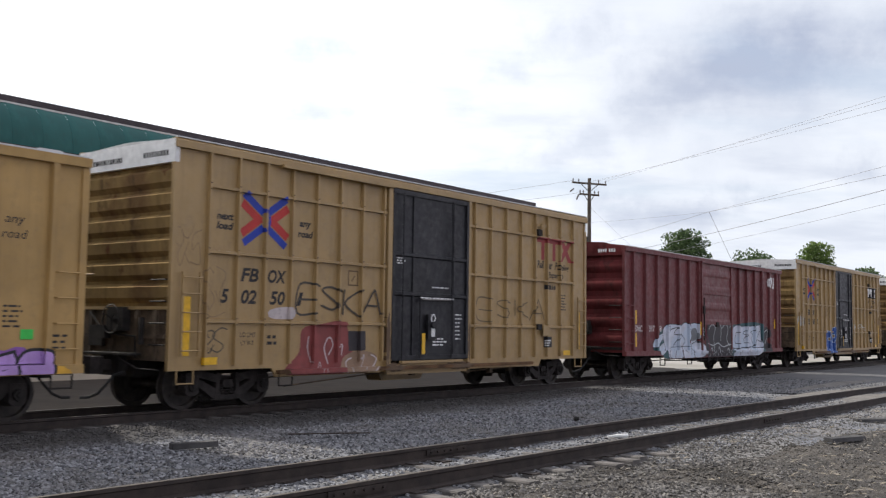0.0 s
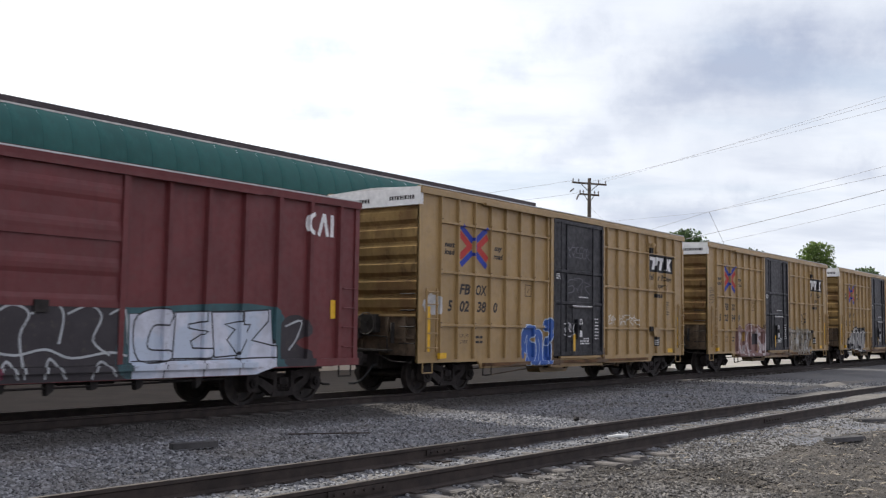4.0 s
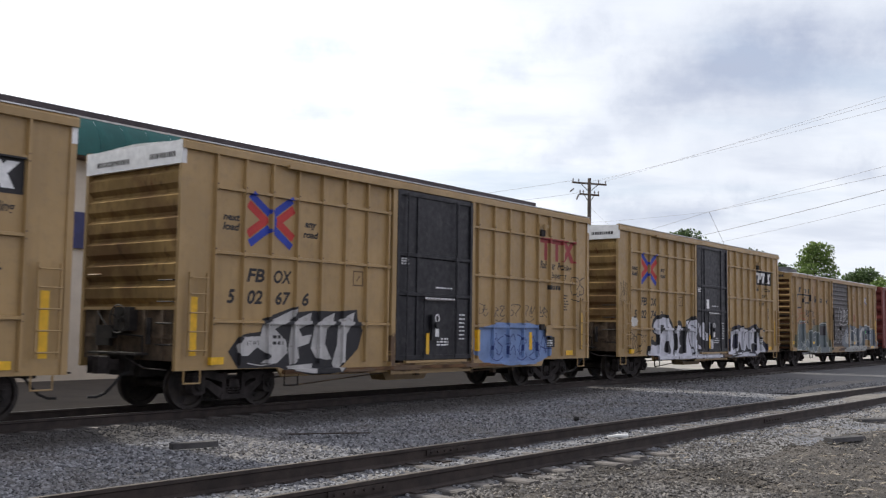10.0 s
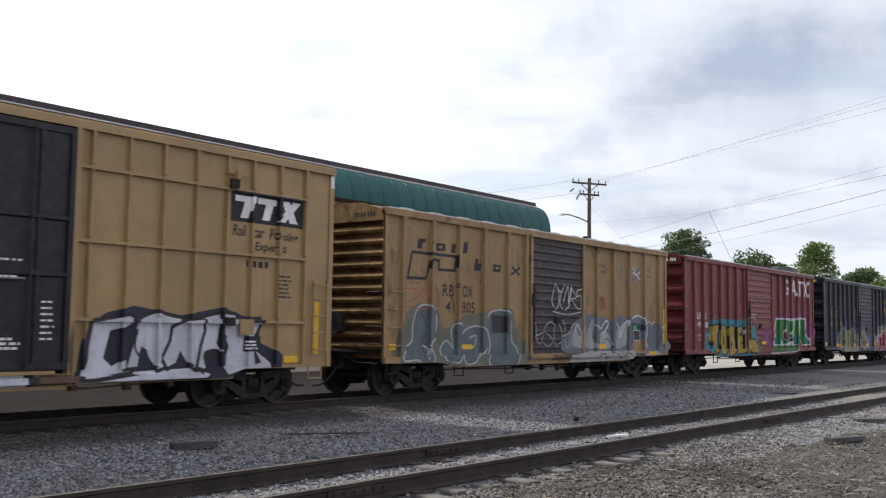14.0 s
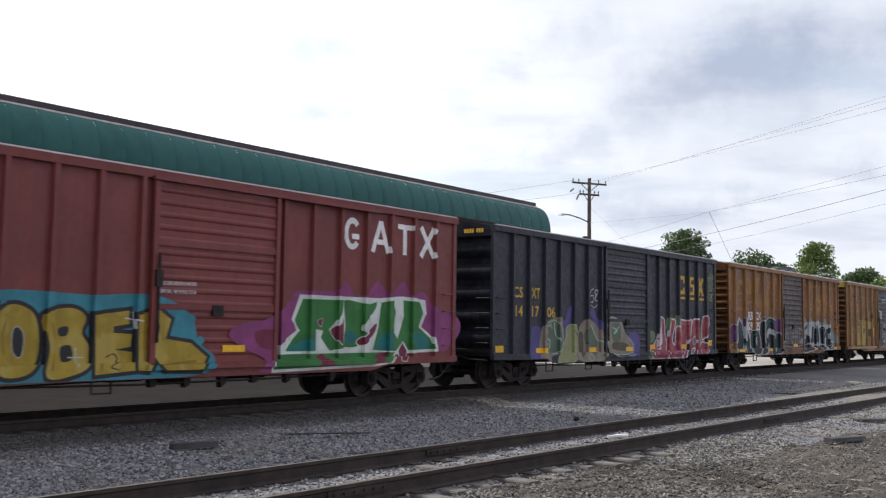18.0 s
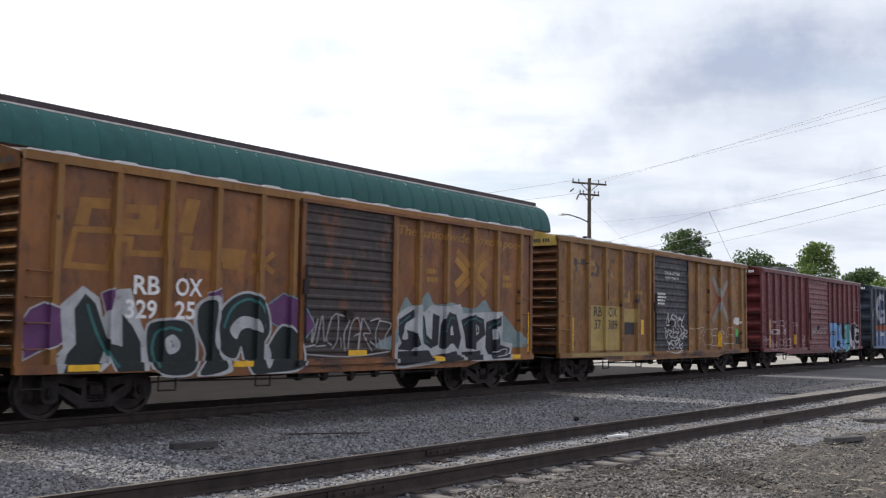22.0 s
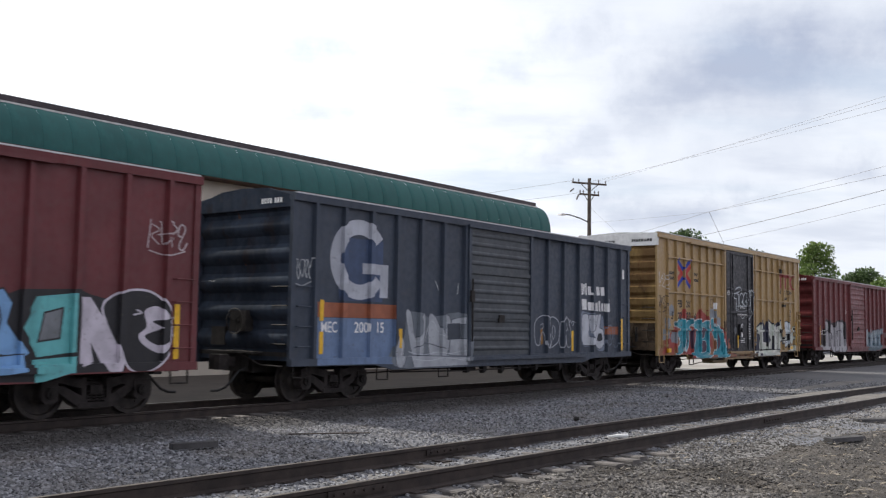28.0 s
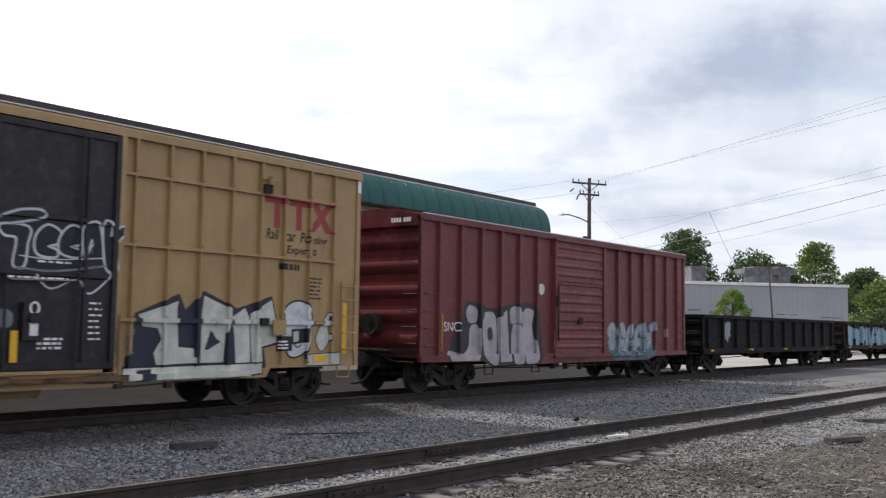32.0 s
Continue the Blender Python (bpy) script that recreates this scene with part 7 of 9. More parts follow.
c, s = couple(hicube({"seed": 4, "label": "tan-yellow high-cube boxcar with blue graffiti beside its black door", "number": "502380"}), 49.9)
drawn(c, s, 4.6, 0.6, (
    (COBALT, POWDER, 3, "~-5,77 16,112 58,109 54,86 38,74 65,54 76,18 48,4 21,8 25,34 1,48"),
    (COBALT, POWDER, 3, "~68,92 86,102 106,86 105,40 115,2 67,2 77,41"),
    (COBALT, POWDER, 3, "~113,54 127,71 138,54 134,9 115,5"),
    (COBALT, POWDER, 3, "~115,124 134,135 155,122 146,98 151,85 122,59 117,71 131,93 112,105"),
    (None, POWDER, 2, "~14,64 26,86 24,42 39,15"),
    (None, POWDER, 2, "~83,79 91,56 87,18"),
    (COBALT, None, 0, "~-1,57 11,60 11,27 2,24")))
for i, x in enumerate((9.5, 10.35, 11.1)):
    tag_scrawl(c, s, "NEK"[: 3 - i // 2], x, x + 0.6, 1.8, 2.15, (0.66, 0.64, 0.58), 18 + i, 0.03)
tag_scrawl(c, s, "KEKAES", 7.0, 8.3, 3.75, 4.15, (0.10, 0.10, 0.11), 22, 0.03)
tag_scrawl(c, s, "REA", 6.95, 8.3, 2.7, 3.2, (0.09, 0.09, 0.10), 23, 0.03)
tag_scrawl(c, s, "JANE", 6.75, 7.4, 1.55, 1.85, (0.6, 0.6, 0.6), 24, 0.035)
blot(c, s, 0.15, 1.0, 1.9, 2.5, (0.5, 0.5, 0.48), 25, "white smear of paint")

c, s = couple(hicube({"seed": 5, "label": "tan-yellow high-cube boxcar with faded brown and white graffiti", "number": "502349"}), 67.5)
drawn(c, s, 2.9, 0.6, (
    (BROWNP, None, 0, "~2,115 38,134 86,109 113,132 157,141 214,127 256,136 312,112 332,70 328,2 158,1 5,4"),
    (SHELL, BROWNP, 2, "~21,24 14,79 40,105 63,85 46,56 73,17 53,13 35,45 30,20"),
    (SHELL, None, 0, "~86,101 101,92 95,56 78,37 111,10 90,8 68,34 84,64"),
    (SHELL, None, 0, "~122,106 138,98 127,67 162,7 146,4 116,56"),
    (SHELL, None, 0, "~152,133 172,130 162,87 150,94"),
    (SHELL, None, 0, "~216,77 257,103 288,94 258,80 294,52 300,13 261,4 271,42 229,55"),
    (SHELL, None, 0, "~313,95 325,77 316,12 304,37"),
    (SHELL, None, 0, "~219,119 240,121 236,103 215,98"),
    (RUSTO, None, 0, "~67,97 78,101 76,67 67,64"),
    (RUSTO, None, 0, "~238,55 259,58 250,22 234,22"),
    (None, PLUMD, 2, "~40,94 35,56 62,15"),
    (None, PLUMD, 2, "~134,98 121,63 157,13"),
    (None, PLUMD, 2, "~268,95 250,77 281,46 272,12"),
    (None, SHELL, 2, "~9,108 48,131 90,105 133,133 213,135 312,112"),
    (CHAR, None, 0, "167,96 221,98 221,53 172,51")))
blot(c, s, 9.3, 12.5, 0.62, 1.95, (0.30, 0.26, 0.19), 28)
piece(c, s, "LANDAB", 9.4, 12.4, 0.62, 1.9, (0.15, 0.13, 0.11), (0.36, 0.33, 0.27), 29, 0.26, 0.03, None, PICTURE, 0.25, spots=((0.26, 0.22, 0.16), (0.42, 0.41, 0.38)))
tag_scrawl(c, s, "WM", 11.1, 11.7, 2.0, 2.6, (0.04, 0.035, 0.03), 30, 0.04)
tag_scrawl(c, s, "DEWEY", 0.05, 0.7, 3.12, 3.35, (0.04, 0.035, 0.03), 31, 0.018)
tag_scrawl(c, s, "KAES", 0.05, 0.7, 2.85, 3.08, (0.04, 0.035, 0.03), 32, 0.018)

c, s = couple(hicube({"seed": 6, "label": "tan-yellow high-cube boxcar with black and white graffiti and a blue patch", "number": "502676", "board": "red"}), 85.0)
drawn(c, s, 1.2, 0.6, (
    (INK, None, 0, "5,52 33,84 94,92 89,116 185,145 189,132 233,136 300,136 369,141 372,120 389,95 374,54 333,23 293,-1 234,-1 159,12 32,17"),
    (ASH, INK, 3, "26,63 41,81 86,82 94,106 181,139 173,119 125,96 156,74 162,49 132,27 89,28 114,42 79,60 55,43 32,44"),
    (ASH, INK, 3, "173,112 228,132 225,109 192,97 202,82 230,86 222,67 190,59 195,37 168,22 163,56"),
    (ASH, INK, 3, "239,110 298,133 294,110 275,98 270,66 290,33 277,32 244,36 228,56"),
    (ASH, INK, 3, "311,118 361,135 356,111 337,87 333,32 305,5 292,24 307,63"),
    (ASH, None, 0, "159,21 233,25 230,4 168,12"),
    (None, ASH, 2, "~55,29 89,24 123,28")))
blot(c, s, 9.3, 13.2, 0.66, 1.8, (0.16, 0.24, 0.42), 34, "blue painted block", rough=0.06)
for i in range(5):
    tag_scrawl(c, s, "VKE"[:2], 9.5 + i * 0.75, 10.0 + i * 0.75, 1.95, 2.3, (0.05, 0.045, 0.04), 35 + i, 0.025)
    tag_scrawl(c, s, "KO", 10.2 + i * 0.6, 10.7 + i * 0.6, 0.9, 1.5, (0.03, 0.05, 0.16), 42 + i, 0.03)
quads(c, s, "reflector", [rect(9.38, 9.55, 1.05, 1.6), rect(12.0, 12.15, 1.05, 1.55)], YELLOW, "yellow reflector strip", 0.012)
tag_scrawl(c, s, "KUL", 14.3, 15.1, 2.6, 3.3, (0.05, 0.045, 0.04), 48, 0.03)

c, s = couple(hicube({"seed": 7, "label": "tan-yellow high-cube boxcar with huge white graffiti outlined in black", "number": "502743"}), 102.3)
drawn(c, s, 2.1, 0.5, (
    (INK, None, 0, "~4,28 5,55 21,69 20,87 50,83 70,76 74,101 50,108 41,130 56,155 94,170 153,171 194,154 218,126 228,108 255,150 284,147 295,128 334,152 385,171 413,154 463,155 498,148 557,149 583,115 579,37 636,36 637,7 469,2 233,6 69,8"),
    (CREAMY, INK, 5, "~13,31 16,51 28,67 83,63 87,99 59,110 55,131 72,149 111,160 158,158 189,141 210,115 216,89 221,66 213,36 223,15 143,12 73,13 62,24"),
    (INK, None, 0, "~96,130 136,134 132,121 118,105 97,101"),
    (INK, None, 0, "~151,76 175,75 196,48 186,32 155,38 138,45"),
    (CREAMY, INK, 5, "~226,117 246,134 283,129 271,108 268,67 312,65 334,105 337,124 329,150 365,145 357,97 369,57 380,33 376,13 309,11 237,10 224,36 240,66"),
    (INK, None, 0, "~276,58 317,62 324,42 291,32 260,37"),
    (CREAMY, INK, 5, "~342,128 365,151 407,156 430,138 425,113 401,105 394,85 433,68 467,43 468,14 391,14 385,41 360,73"),
    (INK, None, 0, "~399,93 466,76 538,75 567,37 475,30 455,52 411,71"),
    (CREAMY, INK, 4, "~427,122 463,147 486,138 493,110 516,110 521,147 551,139 564,115 563,50 545,44 535,76 477,80 439,95"),
    (CREAMY, INK, 3, "468,27 626,34 632,11 480,8"),
    (None, INK, 3, "~247,112 266,118 265,89 288,64"),
    (None, INK, 3, "~365,137 393,121 377,101"),
    (None, INK, 4, "~401,48 414,38 408,32")))
drawn(c, s, 9.3, 0.6, (
    (NAVY, None, 0, "1,0 8,60 18,99 57,122 112,135 214,120 309,137 366,120 409,121 402,71 467,46 468,16 330,0 243,-3"),
    (CREAMY, INK, 5, "5,16 242,23 270,11 261,4 4,0"),
    (CREAMY, INK, 7, "33,105 105,117 107,102 87,96 65,91 53,44 70,30 92,40 110,34 108,20 26,11 10,11 25,58"),
    (CREAMY, INK, 7, "122,111 160,123 210,112 192,96 179,27 165,23 147,42 141,57 129,64 122,28 102,27 115,71"),
    (CREAMY, INK, 7, "197,96 224,109 266,113 273,96 260,41 251,21 227,37 213,56 204,34 187,26 177,42 193,71"),
    (CREAMY, INK, 7, "268,116 315,126 327,114 302,98 297,67 308,54 270,21 256,25 263,63 273,94"),
    (CREAMY, INK, 7, "310,124 340,122 357,95 367,107 404,107 379,63 434,30 439,16 330,8 315,24 327,63 311,87"),
    (INK, None, 0, "~269,52 298,58 308,44 282,20 270,31"),
    (INK, None, 0, "390,59 412,30 395,26"),
    (None, INK, 4, "~121,93 116,61 136,34 131,21")))
quads(c, s, "sticker", [rect(7.1, 7.35, 2.5, 2.85)], WHITE, "white card on the door", 0.012)
blot(c, s, 0.75, 1.5, 1.75, 2.1, (0.55, 0.54, 0.5), 51, "white smear of paint")
tag_scrawl(c, s, "PINK", 0.7, 1.6, 1.0, 1.6, (0.07, 0.05, 0.03), 52, 0.035)
tag_scrawl(c, s, "KOOD", 0.05, 0.7, 2.4, 3.3, (0.08, 0.06, 0.03), 53, 0.022)

c, s = couple(boxcar({"seed": 8, "paint": "weathered_tan_enamel", "colour": (0.31, 0.205, 0.09), "worn": (0.27, 0.16, 0.065), "L": 15.15, "posts": RIB, "post": 0.13, "rust": 0.5, "streak": 0.5, "door": (0.035, 0.028, 0.025), "end_ribs": 11, "print": BLACK, "silver": True,
                      "door_label": "dark brown ribbed sliding door", "belts": False, "label": "weathered tan boxcar with a dark door and grey-green graffiti", "strips": [(0.2, 0.45, 1.1, 1.25), (3.0, 3.5, 1.1, 1.22), (14.9, 15.05, 1.2, 2.4), (10.1, 10.7, 1.05, 1.2), (13.6, 14.1, 0.83, 0.94)]}), 119.4)
drawn(c, s, 0.8, 2.8, (
    (INK, None, 0, "43,98 73,99 72,91 61,90 56,74 38,74"),
    (INK, None, 0, "113,92 152,93 149,75 109,73"),
    (TANP, None, 0, "124,86 139,87 138,80 123,80"),
    (INK, None, 0, "179,95 195,96 190,72 174,73"),
    (INK, None, 0, "228,103 246,104 243,75 225,75"),
    (None, INK, 7, "20,64 196,64 193,28 125,27 125,49 92,50 74,3 4,1 20,64"),
    (INK, None, 0, "280,64 295,64 291,52 307,51 303,33 272,33"),
    (INK, None, 0, "364,55 399,54 395,34 359,35"),
    (TANP, None, 0, "373,49 388,48 387,42 371,43"),
    (None, INK, 7, "452,53 488,32"),
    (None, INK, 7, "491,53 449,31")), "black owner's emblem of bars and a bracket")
chips(c, s, RIB, 15.15, 300, count=40)
lettering(c, s, "RB", 2.22, 2.7, 2.42, 2.72, BLACK, bold=0.01)
lettering(c, s, "OX", 3.05, 3.5, 2.42, 2.72, BLACK, bold=0.01)
lettering(c, s, "41", 2.35, 2.7, 2.02, 2.3, BLACK, bold=0.01)
lettering(c, s, "305", 3.05, 3.6, 2.02, 2.3, BLACK, bold=0.01)
drawn(c, s, 0.6, 0.6, (
    (GREYG, None, 0, "~-5,21 3,112 66,161 141,150 169,101 248,134 355,146 471,159 497,109 557,28 491,3 146,8"),
    (SLATEG, ASHL, 4, "~50,111 67,148 103,157 136,132 131,88 107,61 123,26 84,13 59,28 10,27 17,52 46,70"),
    (SLATEG, ASHL, 4, "~157,50 183,70 210,50 202,97 228,114 244,79 232,24 184,20"),
    (SLATEG, ASHL, 4, "~244,77 270,101 320,107 350,88 343,49 307,32 294,18 252,18"),
    (SLATEG, ASHL, 4, "~356,115 378,146 440,150 466,129 473,69 500,47 491,9 428,5 359,12 374,60"),
    (CHAR, None, 0, "375,140 449,138 443,93 379,92"),
    (None, ASHL, 4, "~278,79 306,84 300,58 276,55"),
    (None, CHAR, 2, "~79,139 99,105 82,62 101,35"),
    (None, ASHL, 4, "~82,62 107,51 100,27")))
tag_scrawl(c, s, "TECRS", 7.3, 9.0, 2.2, 3.0, (0.45, 0.45, 0.44), 56, 0.04)
tag_scrawl(c, s, "NKESE", 6.3, 8.9, 1.1, 1.9, (0.3, 0.3, 0.3), 57, 0.04)
drawn(c, s, 8.3, 0.6, (
    (SLATEW, None, 0, "~-4,104 73,144 147,150 187,139 228,145 286,132 322,153 386,145 496,150 516,127 591,128 671,126 685,83 675,32 0,30"),
    (ASHW, SLATEW, 2, "~15,59 35,105 59,82 81,117 100,106 90,52"),
    (ASHW, SLATEW, 2, "~115,51 130,106 154,138 168,119 151,82 178,51"),
    (ASHW, None, 0, "~192,63 203,91 237,101 270,82 275,48 199,47"),
    (ASHW, None, 0, "~294,49 310,96 363,124 387,110 382,62 343,47"),
    (None, BONE, 4, "~168,119 202,107 243,133 257,121 230,95"),
    (None, BONE, 4, "~304,136 334,109 341,82 386,138 387,110"),
    (None, BONE, 4, "~335,81 363,124 399,130"),
    (None, BONE, 4, "~419,140 461,153 506,141 517,97 507,68 528,38"),
    (None, BONE, 4, "~621,94 661,118 660,83"),
    (None, BONE, 3, "~529,127 552,134 572,124 590,136"),
    (None, BONE, 3, "~19,82 40,117 64,93"),
    (NAVYW, None, 0, "~428,128 498,123 507,105 437,104"),
    (NAVYW, None, 0, "~620,121 632,83 618,52"),
    (None, NAVYW, 3, "~189,95 212,56 252,76 283,48"),
    (None, NAVYW, 3, "~394,138 406,96 402,54"),
    (TANP, None, 0, "~427,61 500,68 507,17 449,26"),
    (ASHW, None, 0, "0,28 153,39 276,37 432,39 433,10 277,9 155,5 2,2"),
    (None, CHAR, 3, "~167,14 193,32 234,16 276,35 321,15 367,31 416,16"),
    (CHAR, None, 0, "441,26 493,29 512,8 459,5"),
    (ASHW, None, 0, "502,24 594,37 624,21 615,10 512,7"),
    (RUSTW, None, 0, "~181,189 204,208 232,204 235,169 186,170"),
    (CHAR, None, 0, "432,104 477,104 479,71 434,71"),
    (None, BONE, 2, "432,104 477,104 479,71 434,71 432,104"),
    (GREENW, None, 0, "432,119 454,121 454,105 432,104")))
tag_scrawl(c, s, "SA", 0.7, 2.1, 2.2, 2.8, (0.35, 0.10, 0.05), 60, 0.03)
drawn(c, s, 12.5, 3.3, (
    (None, BLUEW, 9, "4,35 62,-1"),
    (None, BLUEW, 9, "57,43 5,-4"),
    (None, BONE, 5, "10,41 33,20 12,25"),
    (None, BONE, 5, "61,30 35,18 64,3")))
lettering(c, s, "next", 10.25, 10.7, 3.60, 3.72, BLACK, 0.2)
lettering(c, s, "load", 10.25, 10.7, 3.42, 3.56, BLACK, 0.2)
lettering(c, s, "any", 13.55, 13.9, 3.60, 3.72, BLACK, 0.2)
lettering(c, s, "road", 13.5, 13.95, 3.42, 3.56, BLACK, 0.2)


c, s = couple(boxcar({"seed": 9, "paint": "brick_red_enamel", "colour": BRICK, "posts": evenly(0.84, 0.845), "label": "brick-red ribbed boxcar with yellow and green graffiti", "door_ribs": 14,
                      "strips": [(0.92, 1.06, 1.0, 2.15), (7.75, 8.3, 1.12, 1.25)]}), 136.1)
for body_text, x0, x1, z in (("LR", 1.2, 1.55, 2.1), ("S", 1.9, 2.07, 2.1), ("49", 1.22, 1.55, 1.77), ("38", 1.85, 2.2, 1.77)):
    lettering(c, s, body_text, x0, x1, z, z + 0.24, WHITE, bold=0.008)
quads(c, s, "emblem", ring_shape(11.42, 3.7, 0.27, 0.36, 0.13, 40, 320, 18) + [rect(11.4, 11.64, 3.58, 3.7), bar_line((12.1, 3.34), (12.37, 4.06), 0.13), bar_line((12.37, 4.06), (12.64, 3.34), 0.13), rect(12.25, 12.5, 3.52, 3.64),
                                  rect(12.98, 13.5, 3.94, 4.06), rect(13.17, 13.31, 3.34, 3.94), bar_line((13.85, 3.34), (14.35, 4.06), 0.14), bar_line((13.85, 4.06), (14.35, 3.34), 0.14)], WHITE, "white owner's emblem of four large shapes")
drawn(c, s, 1.6, 0.6, (
    (CYAN, None, 0, "~6,60 20,72 30,100 61,103 73,138 103,155 137,149 206,155 340,151 424,156 480,151 527,130 549,104 559,70 596,44 579,13 430,4 268,4 110,5 85,23 45,36 18,51"),
    (CYAN, None, 0, "~527,113 539,123 551,113 539,103"),
    (CYAN, None, 0, "~555,77 564,82 572,72 560,65"),
    (CYAN, None, 0, "~4,61 12,66 20,60 12,53"),
    (INK, None, 0, "~69,63 60,58 57,50 100,52 114,13 151,20 159,28"),
    (MUST, INK, 7, "74,123 168,130 166,101 144,96 151,28 114,18 119,91 98,94 99,65 64,65 66,84 80,95"),
    (MUST, INK, 7, "~170,108 190,129 217,129 241,109 247,56 230,23 190,16 173,35"),
    (INK, CREAMY, 1, "~202,85 209,96 220,82 217,49 204,56"),
    (MUST, INK, 7, "~252,115 302,128 330,113 323,87 339,61 335,32 306,17 259,14 262,64"),
    (INK, None, 0, "~280,94 297,97 296,83 282,82"),
    (INK, None, 0, "~285,63 304,65 307,43 288,40"),
    (MUST, INK, 7, "342,117 414,126 415,103 384,98 384,87 421,85 419,63 387,58 428,53 427,22 346,16"),
    (MUST, INK, 7, "428,118 469,129 495,112 485,77 541,69 578,43 566,19 485,21 464,44 451,20 431,22"),
    (INK, None, 0, "~453,99 470,104 469,87 455,84"),
    (None, OCHRE, 4, "~190,35 180,79 190,116"),
    (None, OCHRE, 4, "~267,26 272,63 264,102"),
    (None, OCHRE, 4, "~125,36 131,93"),
    (None, OCHRE, 4, "~358,24 357,102"),
    (None, OCHRE, 4, "~496,33 554,36"),
    (None, CREAMY, 3, "62,99 74,80"),
    (None, CREAMY, 3, "52,87 86,93"),
    (None, CREAMY, 2, "406,113 439,108"),
    (None, CREAMY, 2, "421,124 424,95"),
    (None, CREAMY, 2, "312,62 314,31"),
    (None, CREAMY, 2, "299,46 327,46"),
    (None, INK, 2, "~370,45 386,51 392,39 376,29 391,24"),
    (None, INK, 2, "~113,111 123,114 130,107 138,113")))
drawn(c, s, 7.9, 0.7, (
    (MAUVE, None, 0, "~0,77 35,97 103,108 167,145 189,166 300,171 332,195 365,164 406,168 439,197 483,169 503,180 535,202 561,169 609,179 652,141 739,125 759,88 707,41 653,37 508,33 113,-1 94,26 28,53"),
    (MAROONP, None, 0, "~67,81 126,83 119,47 77,53"),
    (PALEM, None, 0, "113,-1 119,40 146,60 188,84 180,99 173,107 196,159 326,159 451,159 498,164 531,166 615,160 621,128 601,95 649,69 661,36 508,31 486,6"),
    (GRASS, None, 0, "119,35 505,36 482,12 119,5"),
    (MAROONP, None, 0, "247,30 266,36 295,9 248,7"),
    (MAROONP, None, 0, "412,11 445,34 479,37 457,12"),
    (GRASS, None, 0, "186,97 182,106 204,150 319,151 316,124 301,100 283,87 306,64 346,50 287,41 260,69 266,84 244,87 236,61 241,41 156,41 178,67 197,84"),
    (GRASS, None, 0, "~334,152 407,144 438,150 428,127 401,110 387,88 408,70 369,49 327,54 336,93 331,125"),
    (GRASS, None, 0, "454,149 492,156 506,129 496,86 513,67 535,119 532,157 594,154 608,129 590,95 638,67 650,42 553,40 533,62 508,38 426,41 445,94 450,127"),
    (MAROONP, PALEM, 2, "~289,84 315,100 324,124 329,57 315,57"),
    (MAROONP, PALEM, 2, "~372,61 399,75 438,102 429,77 389,53"),
    (MAROONP, PALEM, 2, "517,39 530,57 548,38 539,15 522,16"),
    (MAROONP, PALEM, 1, "~248,103 263,109 260,93"),
    (SEA, None, 0, "~186,57 226,67 237,44 161,42"),
    (SEA, None, 0, "~343,85 372,75 362,56 335,58"),
    (SEA, None, 0, "~457,77 494,76 494,43 437,44"),
    (SEA, None, 0, "~561,78 610,76 634,47 578,43")))
lettering(c, s, "SECURE BOTH HASPS", 6.27, 7.1, 2.34, 2.41, WHITE)
lettering(c, s, "BEFORE MOVING CAR", 6.27, 7.1, 2.19, 2.26, WHITE)
lettering(c, s, "LD LMT", 1.2, 1.55, 1.44, 1.52, WHITE)
lettering(c, s, "LT WT", 1.25, 1.55, 1.28, 1.36, WHITE)

c, s = couple(boxcar({"seed": 10, "paint": "navy_enamel", "colour": (0.019, 0.022, 0.031), "posts": evenly(0.95, 0.835), "label": "dark navy ribbed boxcar with pale and pink graffiti", "door_ribs": 15, "print": YELLOW,
                       "strips": [(0.1, 0.55, 1.0, 1.2), (2.2, 2.75, 0.96, 1.1), (5.1, 5.7, 0.96, 1.1), (9.3, 9.9, 1.0, 1.16), (12.0, 12.5, 1.0, 1.16), (14.3, 14.9, 1.1, 1.3), (7.5, 8.0, 0.97, 1.1)]}), 153.0)
GOLD = plain("yellow_lettering", (0.52, 0.33, 0.03), 0.6, 0, 0.2, 4)
for body_text, x0, x1, z in (("CS", 1.05, 1.5, 2.5), ("XT", 1.95, 2.4, 2.5), ("14", 1.15, 1.5, 1.98), ("17", 1.98, 2.35, 1.98), ("06", 2.8, 3.25, 1.98)):
    lettering(c, s, body_text, x0, x1, z, z + 0.3, GOLD, bold=0.012)
quads(c, s, "emblem", [rect(11.9, 12.03, 2.98, 3.64), rect(12.03, 12.38, 3.51, 3.64), rect(12.03, 12.38, 2.98, 3.11), rect(12.26, 12.38, 3.38, 3.51), rect(12.26, 12.38, 3.11, 3.22), rect(11.88, 12.4, 2.8, 2.88),
                              rect(12.82, 13.24, 3.53, 3.64), rect(12.82, 12.95, 3.37, 3.53), rect(12.82, 13.24, 3.26, 3.37), rect(13.11, 13.24, 3.09, 3.26), rect(12.82, 13.24, 2.98, 3.09), rect(12.8, 13.26, 2.8, 2.88),
                              bar_line((13.64, 3.0), (14.02, 3.62), 0.15), bar_line((13.64, 3.62), (14.02, 3.0), 0.15), rect(13.57, 13.76, 3.57, 3.64), rect(13.92, 14.1, 3.57, 3.64), rect(13.57, 13.76, 2.98, 3.05), rect(13.92, 14.1, 2.98, 3.05), rect(13.57, 14.1, 2.8, 2.88)],
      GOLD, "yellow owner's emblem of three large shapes")
